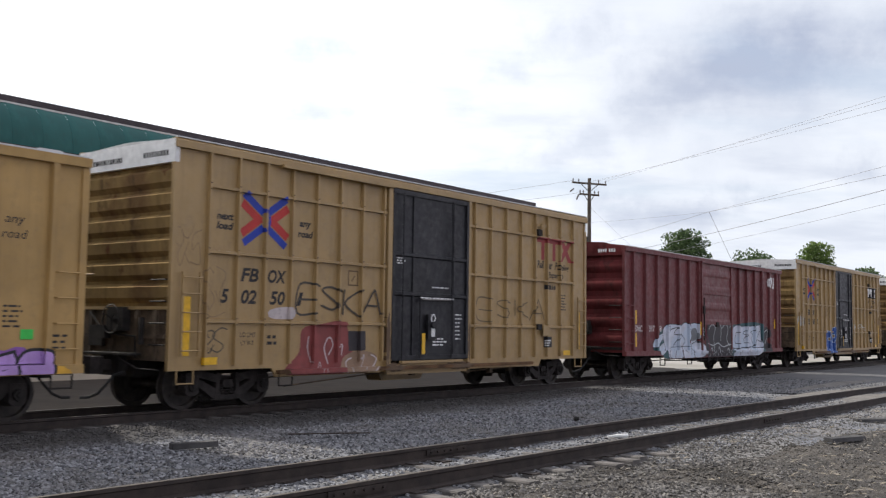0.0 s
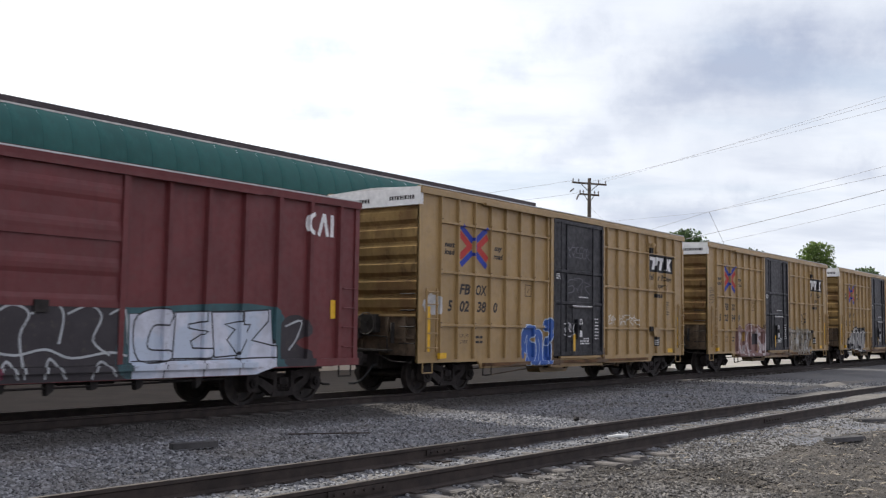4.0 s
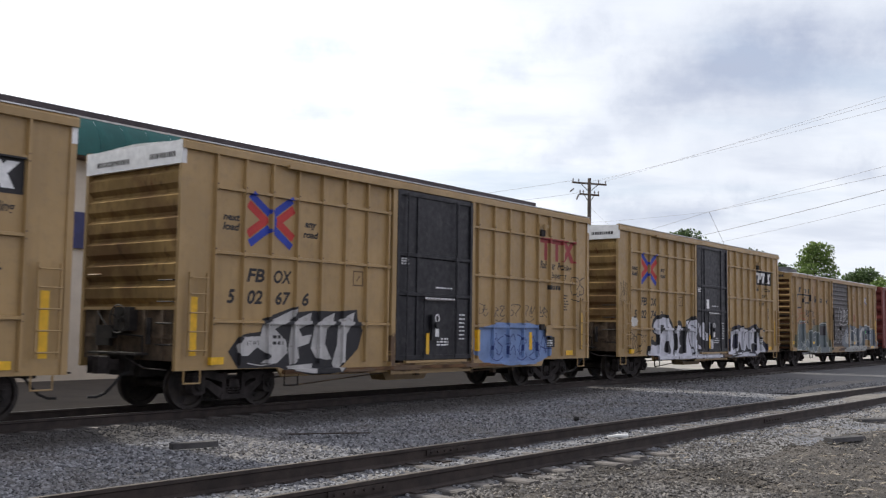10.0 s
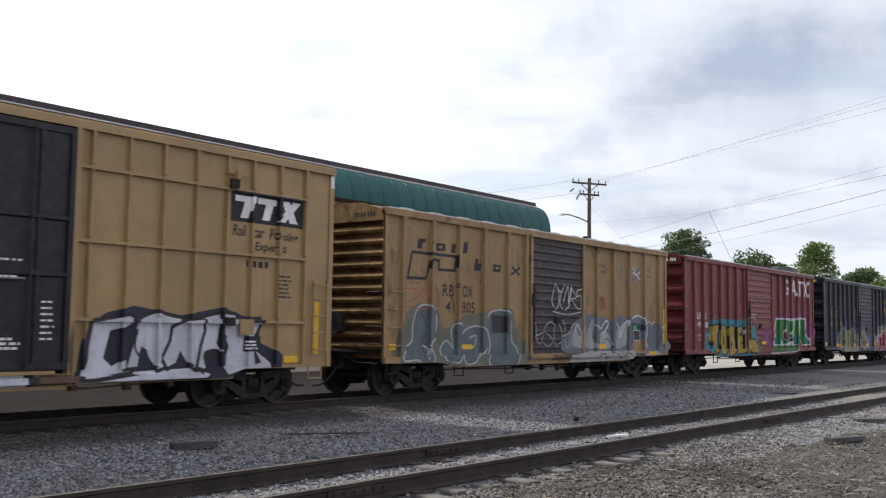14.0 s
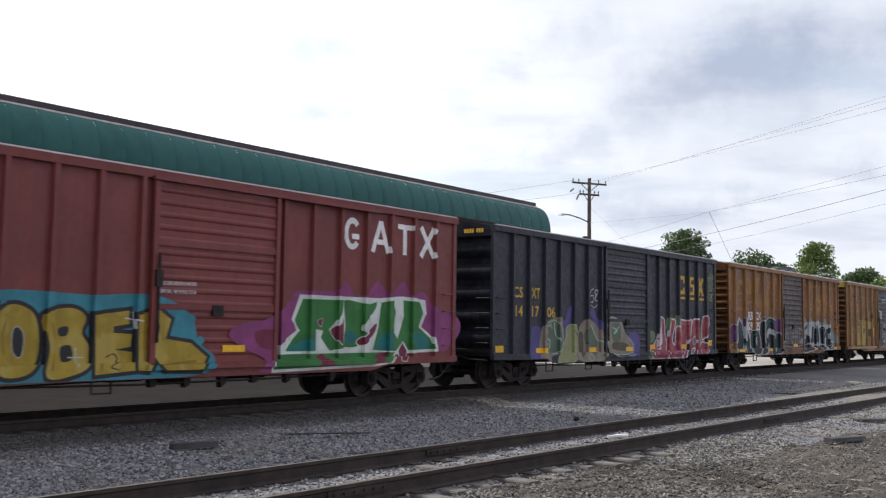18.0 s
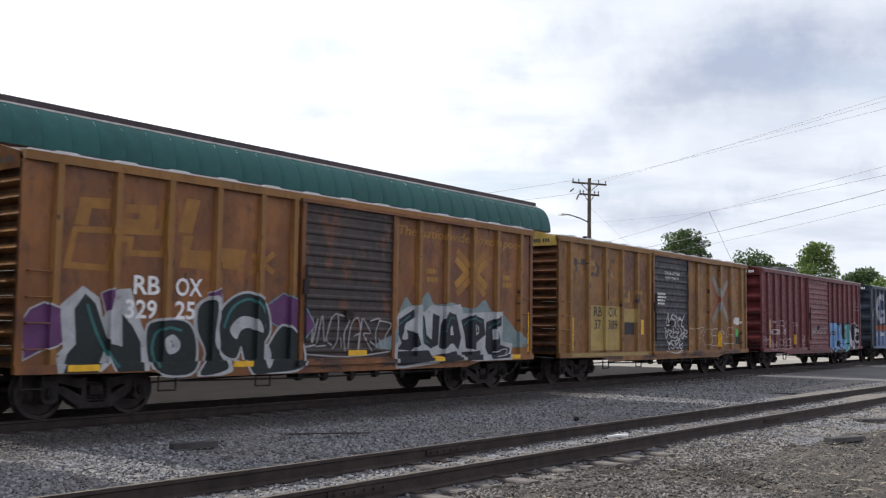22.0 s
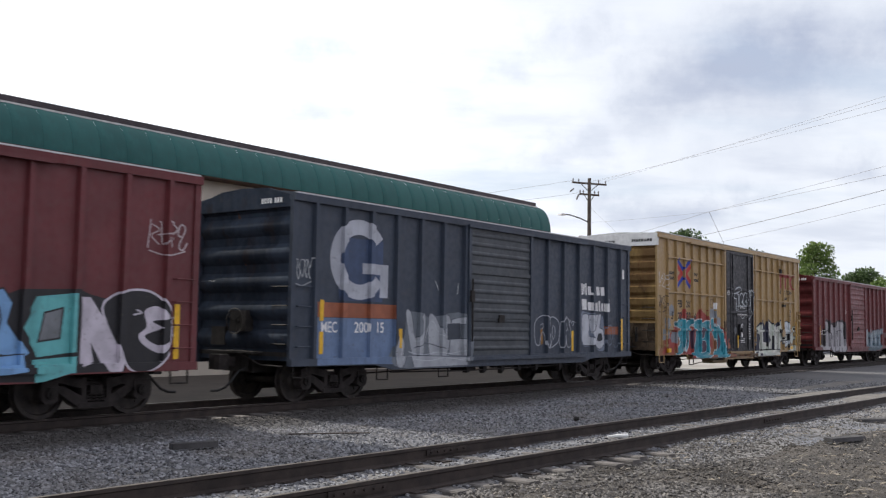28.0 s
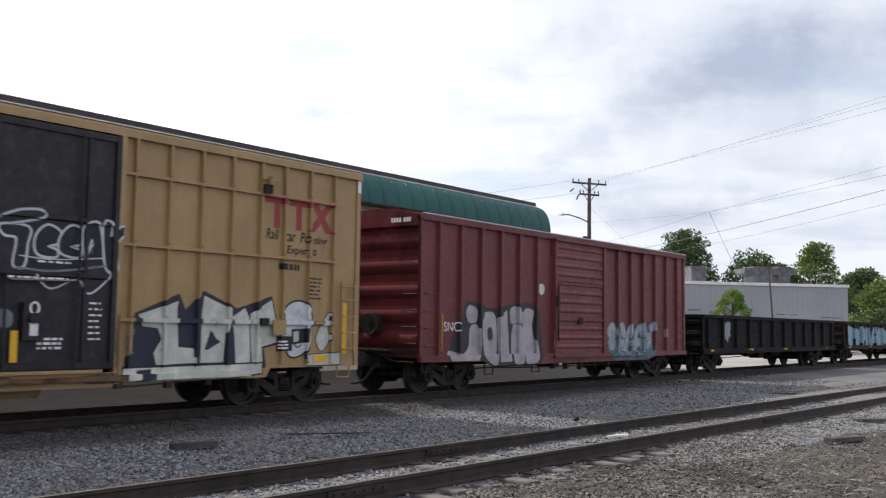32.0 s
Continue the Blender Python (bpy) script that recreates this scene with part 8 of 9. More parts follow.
drawn(c, s, 1.8, 0.7, (
    (PLUM, None, 0, "~1,90 26,101 64,96 73,33 41,0 0,4"),
    (PLUM, None, 0, "~175,113 203,122 216,154 240,163 232,123 217,61 187,52"),
    (PLUM, None, 0, "~345,152 375,158 392,135 439,103 433,76 391,109"),
    (PLUM, None, 0, "~585,78 651,87 674,41 640,5 574,16"),
    (STONEG, None, 0, "~52,-1 67,87 86,111 121,122 170,128 195,84 180,31 115,16 107,-2"),
    (LEAFG, MINT, 2, "~91,98 115,112 152,117 169,84 165,33 102,31"),
    (None, MINT, 4, "~105,50 99,65 115,61 111,38"),
    (None, MINT, 5, "~140,112 145,82 166,61"),
    (None, MINT, 3, "~107,102 120,107 126,97"),
    (OLIVE, MINT, 2, "~152,-2 171,31 205,67 208,98 248,108 276,85 259,5"),
    (STONEG, DUNG, 2, "~267,4 280,89 304,117 346,126 402,102 441,50 420,-3"),
    (LEAFG, DUNG, 2, "~314,75 358,102 397,51 363,18"),
    (None, MINT, 4, "~357,110 394,67 429,55"),
    (DUNG, None, 0, "~279,77 305,85 309,29 287,13"),
    (STONEG, MINT, 2, "~454,128 533,121 562,85 620,51 613,22 463,26"),
    (LEAFG, None, 0, "~472,112 527,111 534,67 485,60"),
    (None, MINT, 4, "~479,103 509,91 487,84 521,104"),
    (DUNG, None, 0, "~486,56 573,51 587,29 486,33"),
    (None, MINT, 3, "~329,12 346,22 361,8 346,-1 331,8"),
    (OLIVE, None, 0, "~180,4 216,46 227,5"),
    (None, DUNG, 3, "~243,92 265,61 255,14"),
    (None, GREYR, 3, "~469,22 536,8 627,15")))
drawn(c, s, 9.2, 0.7, (
    (MOSS, None, 0, "~15,69 34,93 68,87 61,58 28,51"),
    (MOSS, None, 0, "~154,121 181,146 210,130 253,151 261,100 184,84"),
    (MOSS, None, 0, "~1,20 37,26 30,-2 -2,3"),
    (MOSS, None, 0, "~451,86 473,120 492,77 464,52"),
    (ROSE, ROSEW, 6, "~38,16 41,33 78,57 100,104 104,129 119,138 141,131 146,99 149,67 167,45 159,1 97,-1 40,-1"),
    (ROSE, ROSEW, 6, "~164,45 174,91 191,128 230,131 232,114 214,83 209,56 233,44 241,96 255,108 267,91 265,45 275,1 216,1 170,1"),
    (ROSE, ROSEW, 6, "~266,122 282,132 332,129 375,133 379,93 358,69 334,59 316,5 285,1 274,61"),
    (ROSE, ROSEW, 6, "~358,-1 372,61 386,125 420,136 443,119 454,10 416,-3 412,31 387,31"),
    (SMOKE, ROSEW, 2, "~389,64 411,74 418,52 396,47"),
    (ROSE, ROSEW, 5, "~485,144 542,143 524,91 481,64 475,86"),
    (ROSE, ROSEW, 5, "~453,30 475,52 513,43 514,17 459,10"),
    (ROSEW, None, 0, "~104,120 116,136 128,61 115,39 79,33"),
    (None, PINK, 4, "~280,116 354,122"),
    (None, PINK, 4, "~51,12 87,38 130,47"),
    (None, PINK, 4, "~187,16 234,22 259,17"),
    (None, PINK, 4, "~192,111 184,76 192,54")))
for i, z in enumerate((3.5, 3.15, 2.75)):
    tag_scrawl(c, s, "MKSE", 14.4, 15.1, z, z + 0.35, (0.26, 0.32, 0.14), 172 + i, 0.025)
tag_scrawl(c, s, "JL", 5.35, 5.8, 2.45, 2.95, (0.5, 0.5, 0.5), 73, 0.03)

ORANGE = (0.215, 0.086, 0.023)
c, s = couple(boxcar({"seed": 11, "paint": "rusty_orange_enamel", "colour": ORANGE, "post_colour": (0.25, 0.125, 0.036), "worn": (0.14, 0.056, 0.024), "L": 15.2, "posts": RIB, "post": 0.13, "rust": 0.75, "fade": 0.3, "streak": 0.5, "door": (0.035, 0.027, 0.024), "end_ribs": 11, "print": BLACK, "silver": True, "end": (0.22, 0.10, 0.03),
                       "door_label": "dark ribbed sliding door", "belts": False, "label": "rusty orange boxcar with a dark door and black and white graffiti", "strips": [(0.9, 1.5, 0.83, 0.94), (4.4, 4.9, 0.83, 0.94), (7.6, 8.2, 1.0, 1.12), (10.6, 11.0, 0.83, 0.94), (14.1, 14.5, 0.83, 0.94), (15.0, 15.12, 1.0, 2.1)]}), 169.6)
OLDGOLD = plain("faded_gold_paint", (0.33, 0.175, 0.03), 0.65, 0, 0.2, 3)
drawn(c, s, 0.8, 2.6, (
    (GOLDP, None, 0, "25,115 83,118 81,100 47,98 41,67 16,68"),
    (GOLDP, None, 0, "114,112 178,117 174,66 105,63 111,87 141,88 144,99 113,97"),
    (GOLDP, None, 0, "191,122 214,123 203,68 183,68"),
    (GOLDP, None, 0, "244,137 276,137 258,72 228,73"),
    (None, GOLDP, 11, "18,60 203,69 192,29 123,27 127,51 99,51 81,-2 5,-1 18,60"),
    (GOLDP, None, 0, "239,67 262,68 255,42 307,42 301,6 233,8"),
    (GOLDP, None, 0, "331,51 392,51 383,10 324,12"),
    (None, GOLDP, 12, "409,42 463,11"),
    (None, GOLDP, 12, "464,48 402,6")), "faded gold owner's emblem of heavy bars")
chips(c, s, RIB, 15.2, 400, count=56)
lettering(c, s, "The nationwide boxcar pool", 9.35, 14.6, 3.75, 4.05, OLDGOLD, 0.15, 0.005)
cross_emblem(c, s, 12.3, 3.05, 0.7, spray(0.33, 0.17, 0.028), spray(0.29, 0.14, 0.03), "faded gold crossed chevron emblem")
for x, z in ((10.45, 2.95), (10.45, 2.75), (13.75, 2.95), (13.75, 2.75)):
    bars(c, s, x, x + 0.5, z, z + 0.14, 1, OLDGOLD, int(x * 7 + z * 50), gap=0.1)
drawn(c, s, 0.1, 0.7, (
    (PURP, GREYR, 3, "2,94 15,114 39,125 68,114 78,62 36,49 8,35"),
    (PURP, AQUA, 2, "521,133 565,159 612,141 646,95 615,64 562,89 528,102"),
    (PURP, GREYR, 2, "371,152 400,163 409,124 382,107"),
    (PURP, GREYR, 2, "143,144 163,153 168,118 154,111"),
    (GREYR, None, 0, "66,122 107,156 139,137 147,103 159,118 167,152 201,155 211,126 239,61 239,0 170,-1 161,27 142,5 65,1 58,35 75,52"),
    (INKG, None, 0, "93,116 112,143 132,127 145,96 161,58 188,53 185,110 207,89 225,60 230,1 179,1 161,34 152,48 138,7 72,4 83,42 98,58"),
    (None, GLASS, 5, "~117,124 134,82 158,41 177,19"),
    (GREYR, None, 0, "~343,130 401,143 425,29 422,2 344,-3 366,38 341,84"),
    (INKG, None, 0, "~352,128 389,136 384,61 410,30 414,8 352,0 370,38 349,84"),
    (INKG, GREYR, 5, "~237,82 258,98 316,99 341,76 347,31 329,4 275,3 244,25"),
    (None, GLASS, 5, "~261,17 249,47 256,76 280,87 312,82"),
    (GREYR, None, 0, "~271,67 294,75 311,57 300,41 277,41"),
    (None, INKG, 3, "~283,63 294,55 286,46"),
    (INKG, GREYR, 5, "~393,96 421,138 472,156 516,134 529,85 513,57 519,44 562,92 604,69 613,10 523,-1 487,-4 467,21 455,53 441,29 405,44"),
    (None, GLASS, 5, "~411,88 431,127 474,145 505,126 515,89"),
    (GREYR, None, 0, "~426,86 453,110 492,105 504,79 475,88 454,83 442,66"),
    (GREYR, None, 0, "~508,44 521,57 535,34 521,7")))
for body_text, x0, x1, z in (("RB", 2.15, 2.7, 2.15), ("OX", 3.05, 3.65, 2.15), ("329", 2.0, 2.65, 1.72), ("25", 3.05, 3.5, 1.72)):
    lettering(c, s, body_text, x0, x1, z, z + 0.34, WHITE, bold=0.02, lift=0.02)
tag_scrawl(c, s, "CREWBOLS", 6.3, 9.0, 1.1, 1.9, (0.3, 0.3, 0.3), 78, 0.04)
drawn(c, s, 8.6, 0.7, (
    (PALEB, None, 0, "~89,140 108,165 130,147 160,153 190,180 219,150 285,158 326,148 388,146 431,168 465,140 524,129 586,86 653,60 587,43 53,41 -2,58 59,83"),
    (GREYR, None, 0, "64,118 114,142 161,148 176,131 210,150 238,146 325,154 338,132 517,139 516,86 512,60 565,53 552,7 470,1 331,14 95,-2 65,-2 54,48 73,62"),
    (INKB, None, 0, "75,109 139,137 142,118 109,104 101,89 142,83 157,53 127,38 79,42 93,57 78,83"),
    (INKB, None, 0, "160,130 179,120 188,76 208,64 211,129 239,122 234,52 205,43 178,55"),
    (INKB, None, 0, "242,99 267,134 308,127 329,69 318,39 295,55 270,52 252,40 237,45"),
    (INKB, None, 0, "327,114 378,129 428,118 436,77 394,56 384,38 350,43 343,77"),
    (INKB, None, 0, "438,110 512,128 510,101 478,98 498,52 553,41 539,16 459,13 435,43"),
    (INKB, None, 0, "69,37 197,39 216,16 95,4 69,4"),
    (INKB, None, 0, "224,27 310,36 321,14 230,7"),
    (INKB, None, 0, "330,33 414,36 415,12 336,12"),
    (GREYR, None, 0, "~96,67 108,90 117,67"),
    (GREYR, None, 0, "280,92 290,100 297,76 283,75"),
    (None, GREYR, 3, "~381,101 403,97 401,80 384,78 381,97"),
    (GREYR, None, 0, "467,90 481,94 484,67 470,64"),
    (None, GLASS, 3, "~84,100 123,122"),
    (None, GLASS, 3, "~174,106 179,69 196,57"),
    (None, GLASS, 3, "~255,84 272,118 301,117"),
    (None, GLASS, 3, "~338,100 374,119 416,110"),
    (None, GLASS, 3, "~450,94 500,118"),
    (None, GREYR, 3, "~469,31 533,39 527,25 481,20")))

c, s = couple(boxcar({"seed": 12, "paint": "orange_brown_enamel", "colour": (0.225, 0.108, 0.029), "post_colour": (0.235, 0.125, 0.037), "worn": (0.125, 0.050, 0.021), "L": 15.15, "posts": RIB, "post": 0.13, "rust": 0.55, "fade": 0.3, "streak": 0.6, "door": (0.017, 0.019, 0.027), "end_ribs": 11, "print": BLACK, "silver": True, "end": (0.13, 0.06, 0.032), "fascia": plain("yellow_end_fascia", (0.36, 0.25, 0.05), 0.6, 0, 0.2, 3),
                       "door_label": "dark navy ribbed sliding door", "belts": False, "label": "orange-brown boxcar with a dark door and a red cross emblem", "strips": [(0.68, 0.8, 1.0, 2.0), (9.3, 9.42, 1.1, 1.8), (12.1, 12.25, 1.05, 1.6), (5.4, 5.6, 1.5, 2.0)]}), 186.25)
chips(c, s, RIB, 15.15, 500, count=60, grime=12)
quads(c, s, "sprayed_patch", [rect(1.9, 3.88, 1.0, 2.4)], spray(0.36, 0.26, 0.085), "fresh yellow panel for the number", 0.0015)
quads(c, s, "sprayed_patch", [rect(4.1, 5.0, 1.9, 2.35)], spray(0.33, 0.24, 0.075), "fresh yellow panel", 0.0015)
quads(c, s, "sprayed_patch", [rect(0.7, 5.8, 0.82, 0.93)], spray(0.32, 0.235, 0.085), "pale repainted sill", 0.003)
quads(c, s, "placard", [rect(4.2, 4.9, 1.5, 1.9)], BLACK, "dark placard board", 0.01)
for body_text, x0, x1, z in (("RB", 2.16, 2.68, 2.06), ("OX", 3.12, 3.68, 2.06), ("37", 2.2, 2.6, 1.66), ("389", 3.08, 3.72, 1.66)):
    lettering(c, s, body_text, x0, x1, z, z + 0.3, BLACK, bold=0.01, lift=0.006)
FADED = spray(0.30, 0.18, 0.04, 0.045, 0.04, 0.045, 0.24, 0.10, 0.03)
quads(c, s, "emblem", [rect(0.95, 1.12, 3.3, 3.8), rect(1.12, 1.6, 3.62, 3.8), rect(1.9, 2.5, 3.62, 3.8), rect(2.34, 2.5, 3.3, 3.62), rect(1.9, 2.34, 3.3, 3.42), rect(2.9, 3.08, 3.3, 3.86), rect(3.3, 3.5, 3.3, 3.9), rect(2.95, 3.15, 2.55, 3.1), rect(3.15, 3.5, 2.55, 2.72), rect(3.5, 3.64, 2.55, 2.9), rect(4.0, 4.6, 2.55, 2.7), rect(4.0, 4.16, 2.7, 2.95), rect(4.45, 4.6, 2.7, 2.95), bar_line((4.95, 2.55), (5.5, 2.95), 0.16), bar_line((4.95, 2.95), (5.5, 2.55), 0.16)], FADED, "worn yellow and dark ghost of an owner's emblem")
quads(c, s, "emblem", [bar_line((11.5, 2.2), (12.35, 2.95), 0.22), bar_line((11.5, 3.55), (12.35, 2.85), 0.22), bar_line((12.45, 2.95), (13.2, 2.25), 0.22), bar_line((12.45, 2.85), (13.2, 3.5), 0.22)], spray(0.27, 0.07, 0.03), "faded red cross emblem")
quads(c, s, "emblem", [bar_line((11.6, 3.72), (12.4, 3.0), 0.24), bar_line((12.5, 3.0), (13.15, 3.66), 0.24), bar_line((11.6, 2.02), (12.4, 2.8), 0.24), bar_line((12.5, 2.8), (13.15, 2.08), 0.24), rect(12.33, 12.53, 2.6, 3.2)], spray(0.22, 0.225, 0.20), "faded grey cross bars", 0.006)
lettering(c, s, "CLOSE AND LOCK DOORS", 7.05, 8.35, 3.62, 3.72, WHITE)
lettering(c, s, "BEFORE MOVING CAR", 7.15, 8.25, 3.46, 3.56, WHITE)
bars(c, s, 6.5, 7.2, 2.55, 3.0, 4, WHITE, 84)
tag_scrawl(c, s, "KASE", 7.2, 8.7, 1.75, 2.25, (0.5, 0.5, 0.5), 85, 0.045)
tag_scrawl(c, s, "CHICGO", 7.0, 9.0, 1.35, 1.75, (0.5, 0.5, 0.5), 86, 0.045)
tag_scrawl(c, s, "UUUS", 7.2, 8.6, 0.98, 1.35, (0.5, 0.5, 0.5), 87, 0.045)
tag_scrawl(c, s, "SRSSES", 9.3, 13.6, 1.05, 1.85, (0.46, 0.40, 0.33), 88, 0.03)
blot(c, s, 13.7, 14.5, 1.9, 2.25, (0.6, 0.58, 0.54), 89, "white smear of paint")
quads(c, s, "sticker", [rect(13.95, 14.4, 1.15, 1.55)], BLACK, "dark route card", 0.01)
quads(c, s, "sticker", [rect(13.95, 14.2, 1.45, 1.75)], spray(0.06, 0.5, 0.09), "green inspection sticker", 0.013)

c, s = couple(boxcar({"seed": 13, "paint": "maroon_enamel", "colour": (0.125, 0.028, 0.030), "L": 15.6, "door_end": 9.45, "posts": evenly(0.70, 0.9), "label": "maroon ribbed boxcar with pale blue graffiti near its end", "door_ribs": 13,
                       "strips": [(0.95, 1.08, 1.75, 2.2), (0.95, 1.08, 1.0, 1.5), (4.2, 4.3, 1.1, 1.55), (6.1, 6.22, 1.1, 1.6), (9.45, 9.58, 1.1, 1.65), (15.1, 15.22, 1.0, 2.0)]}), 203.22)
for body_text, x0, x1 in (("SNC", 0.95, 1.6), ("201", 1.95, 2.4), ("05", 2.85, 3.15)):
    lettering(c, s, body_text, x0, x1, 1.55, 1.78, WHITE)
for i, (t, x0, x1, z0, z1) in enumerate((("MKS", 1.0, 1.9, 1.85, 2.15), ("EPES", 2.0, 3.2, 1.8, 2.2), ("SAE", 4.0, 4.9, 1.7, 2.15), ("AE", 0.15, 0.7, 1.1, 1.5), ("MOP", 1.0, 1.9, 0.98, 1.3), ("ESKAE", 2.2, 3.9, 1.0, 1.4), ("KUO", 5.2, 5.9, 0.98, 1.6), ("JWANYKES", 6.6, 9.0, 1.55, 1.9), ("EDNO", 14.5, 15.3, 3.0, 3.5), ("SOS", 14.6, 15.2, 1.2, 1.9))):
    tag_scrawl(c, s, t, x0, x1, z0, z1, (0.42, 0.36, 0.36), 90 + i, 0.03)
drawn(c, s, 9.7, 0.7, (
    (INK, None, 0, "13,-1 15,153 136,154 178,121 243,146 345,150 367,142 435,127 439,19 330,-3 174,0"),
    (SKYB, INK, 4, "18,147 131,147 154,136 169,121 176,87 162,58 136,49 134,17 173,15 168,0 78,-3 6,-2 3,27 12,51 40,95 21,97"),
    (SMOKE, INK, 4, "~56,99 107,98 127,80 111,56 92,54 87,72 70,85"),
    (INK, None, 0, "14,-4 48,39 79,-1"),
    (INK, None, 0, "90,-3 133,17 174,5 169,-1"),
    (SKYB, INK, 3, "182,137 214,145 230,123 222,92 257,45 248,37 209,44 199,52 187,45 179,99"),
    (SKYB, INK, 2, "177,35 248,42 254,15 183,7"),
    (TEAL, INK, 4, "271,135 340,143 340,45 275,37 267,53 246,84"),
    (SMOKE, INK, 3, "287,108 317,116 313,69 278,64"),
    (TEAL, None, 0, "268,33 341,38 341,3 269,-3"),
    (PALEP, INK, 3, "346,137 368,137 426,60 392,133 412,135 442,62 430,11 405,6 371,61 378,28 353,20"),
    (INK, PALEP, 4, "~395,126 434,148 486,149 523,124 534,78 520,34 479,9 444,17 426,52 402,94"),
    (PALEP, None, 0, "~476,116 505,125 525,104 494,98 514,86 478,72 508,55 532,64 514,41 478,55 465,73 482,89"),
    (None, PALEP, 3, "~454,109 470,113 460,118"),
    (None, INK, 3, "~24,90 48,97 73,106"),
    (None, INK, 3, "~206,122 212,99 206,69")))

SLATE = (0.036, 0.048, 0.068)
c, s = couple(boxcar({"seed": 14, "paint": "slate_blue_enamel", "colour": SLATE, "posts": evenly(0.68, 0.895), "label": "slate-blue ribbed boxcar with a large pale ring emblem", "door_ribs": 13, "door": (0.05, 0.058, 0.065), "strips": [(0.87, 0.99, 1.75, 2.2), (0.87, 0.99, 1.04, 1.52), (3.5, 3.62, 1.15, 1.6), (11.5, 11.62, 1.0, 1.6), (14.5, 14.62, 1.0, 2.0)]}), 221.2)
quads(c, s, "sprayed_patch", [rect(0.75, 3.3, 0.78, 1.82)], spray(0.13, 0.19, 0.30), "faded light blue block", 0.0015)
quads(c, s, "sprayed_patch", [rect(0.75, 3.3, 1.83, 2.15), rect(12.0, 14.5, 1.5, 1.75)], spray(0.30, 0.10, 0.05), "faded orange stripe", 0.0015)
quads(c, s, "sprayed_patch", [rect(1.45, 2.9, 2.2, 3.6)], spray(0.045, 0.07, 0.13), "darker blue field", 0.0015)
quads(c, s, "emblem", ring_shape(2.1, 3.13, 0.95, 0.9, 0.34, 35, 325, 30) + [rect(2.2, 3.08, 2.82, 3.06), rect(2.8, 3.08, 2.3, 2.85)], spray(0.40, 0.42, 0.46), "large pale owner's emblem shaped as an open ring", 0.006)
for body_text, x0, x1 in (("MEC", 0.93, 1.42), ("200", 1.97, 2.43), ("15", 2.74, 2.97)):
    lettering(c, s, body_text, x0, x1, 1.5, 1.74, WHITE, bold=0.01)
drawn(c, s, 3.2, 0.6, (
    (DUSTB, None, 0, "~4,15 13,63 49,77 63,137 118,137 153,129 294,137 304,17 135,4"),
    (SILVD, SLATEP, 2, "~14,19 22,79 46,77 51,50 38,13"),
    (SILVD, SLATEP, 2, "~57,136 76,136 91,79 119,104 107,129 130,131 121,54 83,38"),
    (SILVD, SLATEP, 2, "~144,129 171,128 202,87 206,131 231,122 216,36 151,33"),
    (SILVD, SLATEP, 2, "237,124 288,132 283,114 250,112 259,77 297,75 299,34 228,36"),
    (SILVD, SLATEP, 2, "67,37 291,30 294,11 79,9"),
    (None, ASHL, 2, "~167,219 180,197"),
    (None, ASHL, 2, "~262,216 258,189"),
    ((0.045, 0.055, 0.072), None, 0, "217,114 272,116 274,76 219,74"),
    (None, (0.46, 0.49, 0.52), 1.5, "~20,20 12,45 24,72 44,60 36,26"),
    (None, (0.46, 0.49, 0.52), 1.5, "~60,130 70,95 92,70 112,84 122,120"),
    (None, (0.46, 0.49, 0.52), 1.5, "~130,70 140,105 158,120 176,100 196,84 208,124"),
    (None, (0.46, 0.49, 0.52), 1.5, "~66,46 120,38 180,44 230,40 292,48"),
    (None, (0.46, 0.49, 0.52), 1.2, "~72,30 130,24 200,30 288,22"),
    (None, (0.46, 0.49, 0.52), 1.2, "~240,120 262,128 286,122"),
    (None, SLATEP, 2, "~88,54 132,66 203,53")))
PALEL, GHOST = (0.44, 0.46, 0.49), (0.17, 0.20, 0.25)
drawn(c, s, 9.4, 1.1, (
    (None, PALEL, 2.4, "~32,9 10,16 5,65 27,87 61,93 76,82 85,52 95,20 90,3 67,3 58,38 47,45 37,33 32,9"),
    (None, PALEL, 2.4, "~36,65 49,70 52,58 39,54"),
    (None, PALEL, 2.4, "~92,5 80,47 79,79 104,90 133,78 145,53 135,20 112,7 92,5"),
    (None, PALEL, 2.0, "~102,62 116,57 114,33 103,27 102,62"),
    (None, PALEL, 2.4, "~144,4 140,48 153,78 180,92 198,75 208,39 212,10 191,2 175,33 163,33 164,8 144,4"),
    (None, PALEL, 1.8, "~168,67 180,71 187,52 172,50"),
    (None, PALEL, 1.6, "~198,66 201,83 210,72 219,79 223,68 213,66"),
    (None, PALEL, 1.6, "222,78 238,74"),
    (GOLDP, None, 0, "36,52 45,56 51,14 39,9")))
drawn(c, s, 12.1, 1.0, (
    (GHOST, None, 0, "~-1,112 34,117 87,112 131,109 142,80 148,6 106,0 82,17 7,19"),
    (PALEL, INKB, 2, "~8,106 41,109 51,79 45,47 75,37 82,21 43,17 10,23 6,64"),
    (PALEL, INKB, 2, "~47,105 70,108 81,88 87,106 111,109 98,65 82,43 65,47 55,71"),
    (PALEL, INKB, 2, "~111,111 124,107 115,72 139,62 144,25 123,6 96,13 85,37 95,74"),
    (INKB, None, 0, "~105,49 126,53 133,33 102,29"),
    (None, INKB, 1.8, "~57,99 48,77 58,57 74,69 71,92"),
    (None, GHOST, 2.6, "~154,12 146,60 163,79 192,77 203,58 193,22 168,12"),
    (None, GHOST, 2.2, "~168,29 167,58 182,60 186,35"),
    (None, GHOST, 2.2, "~214,75 211,16 233,12 248,39")))
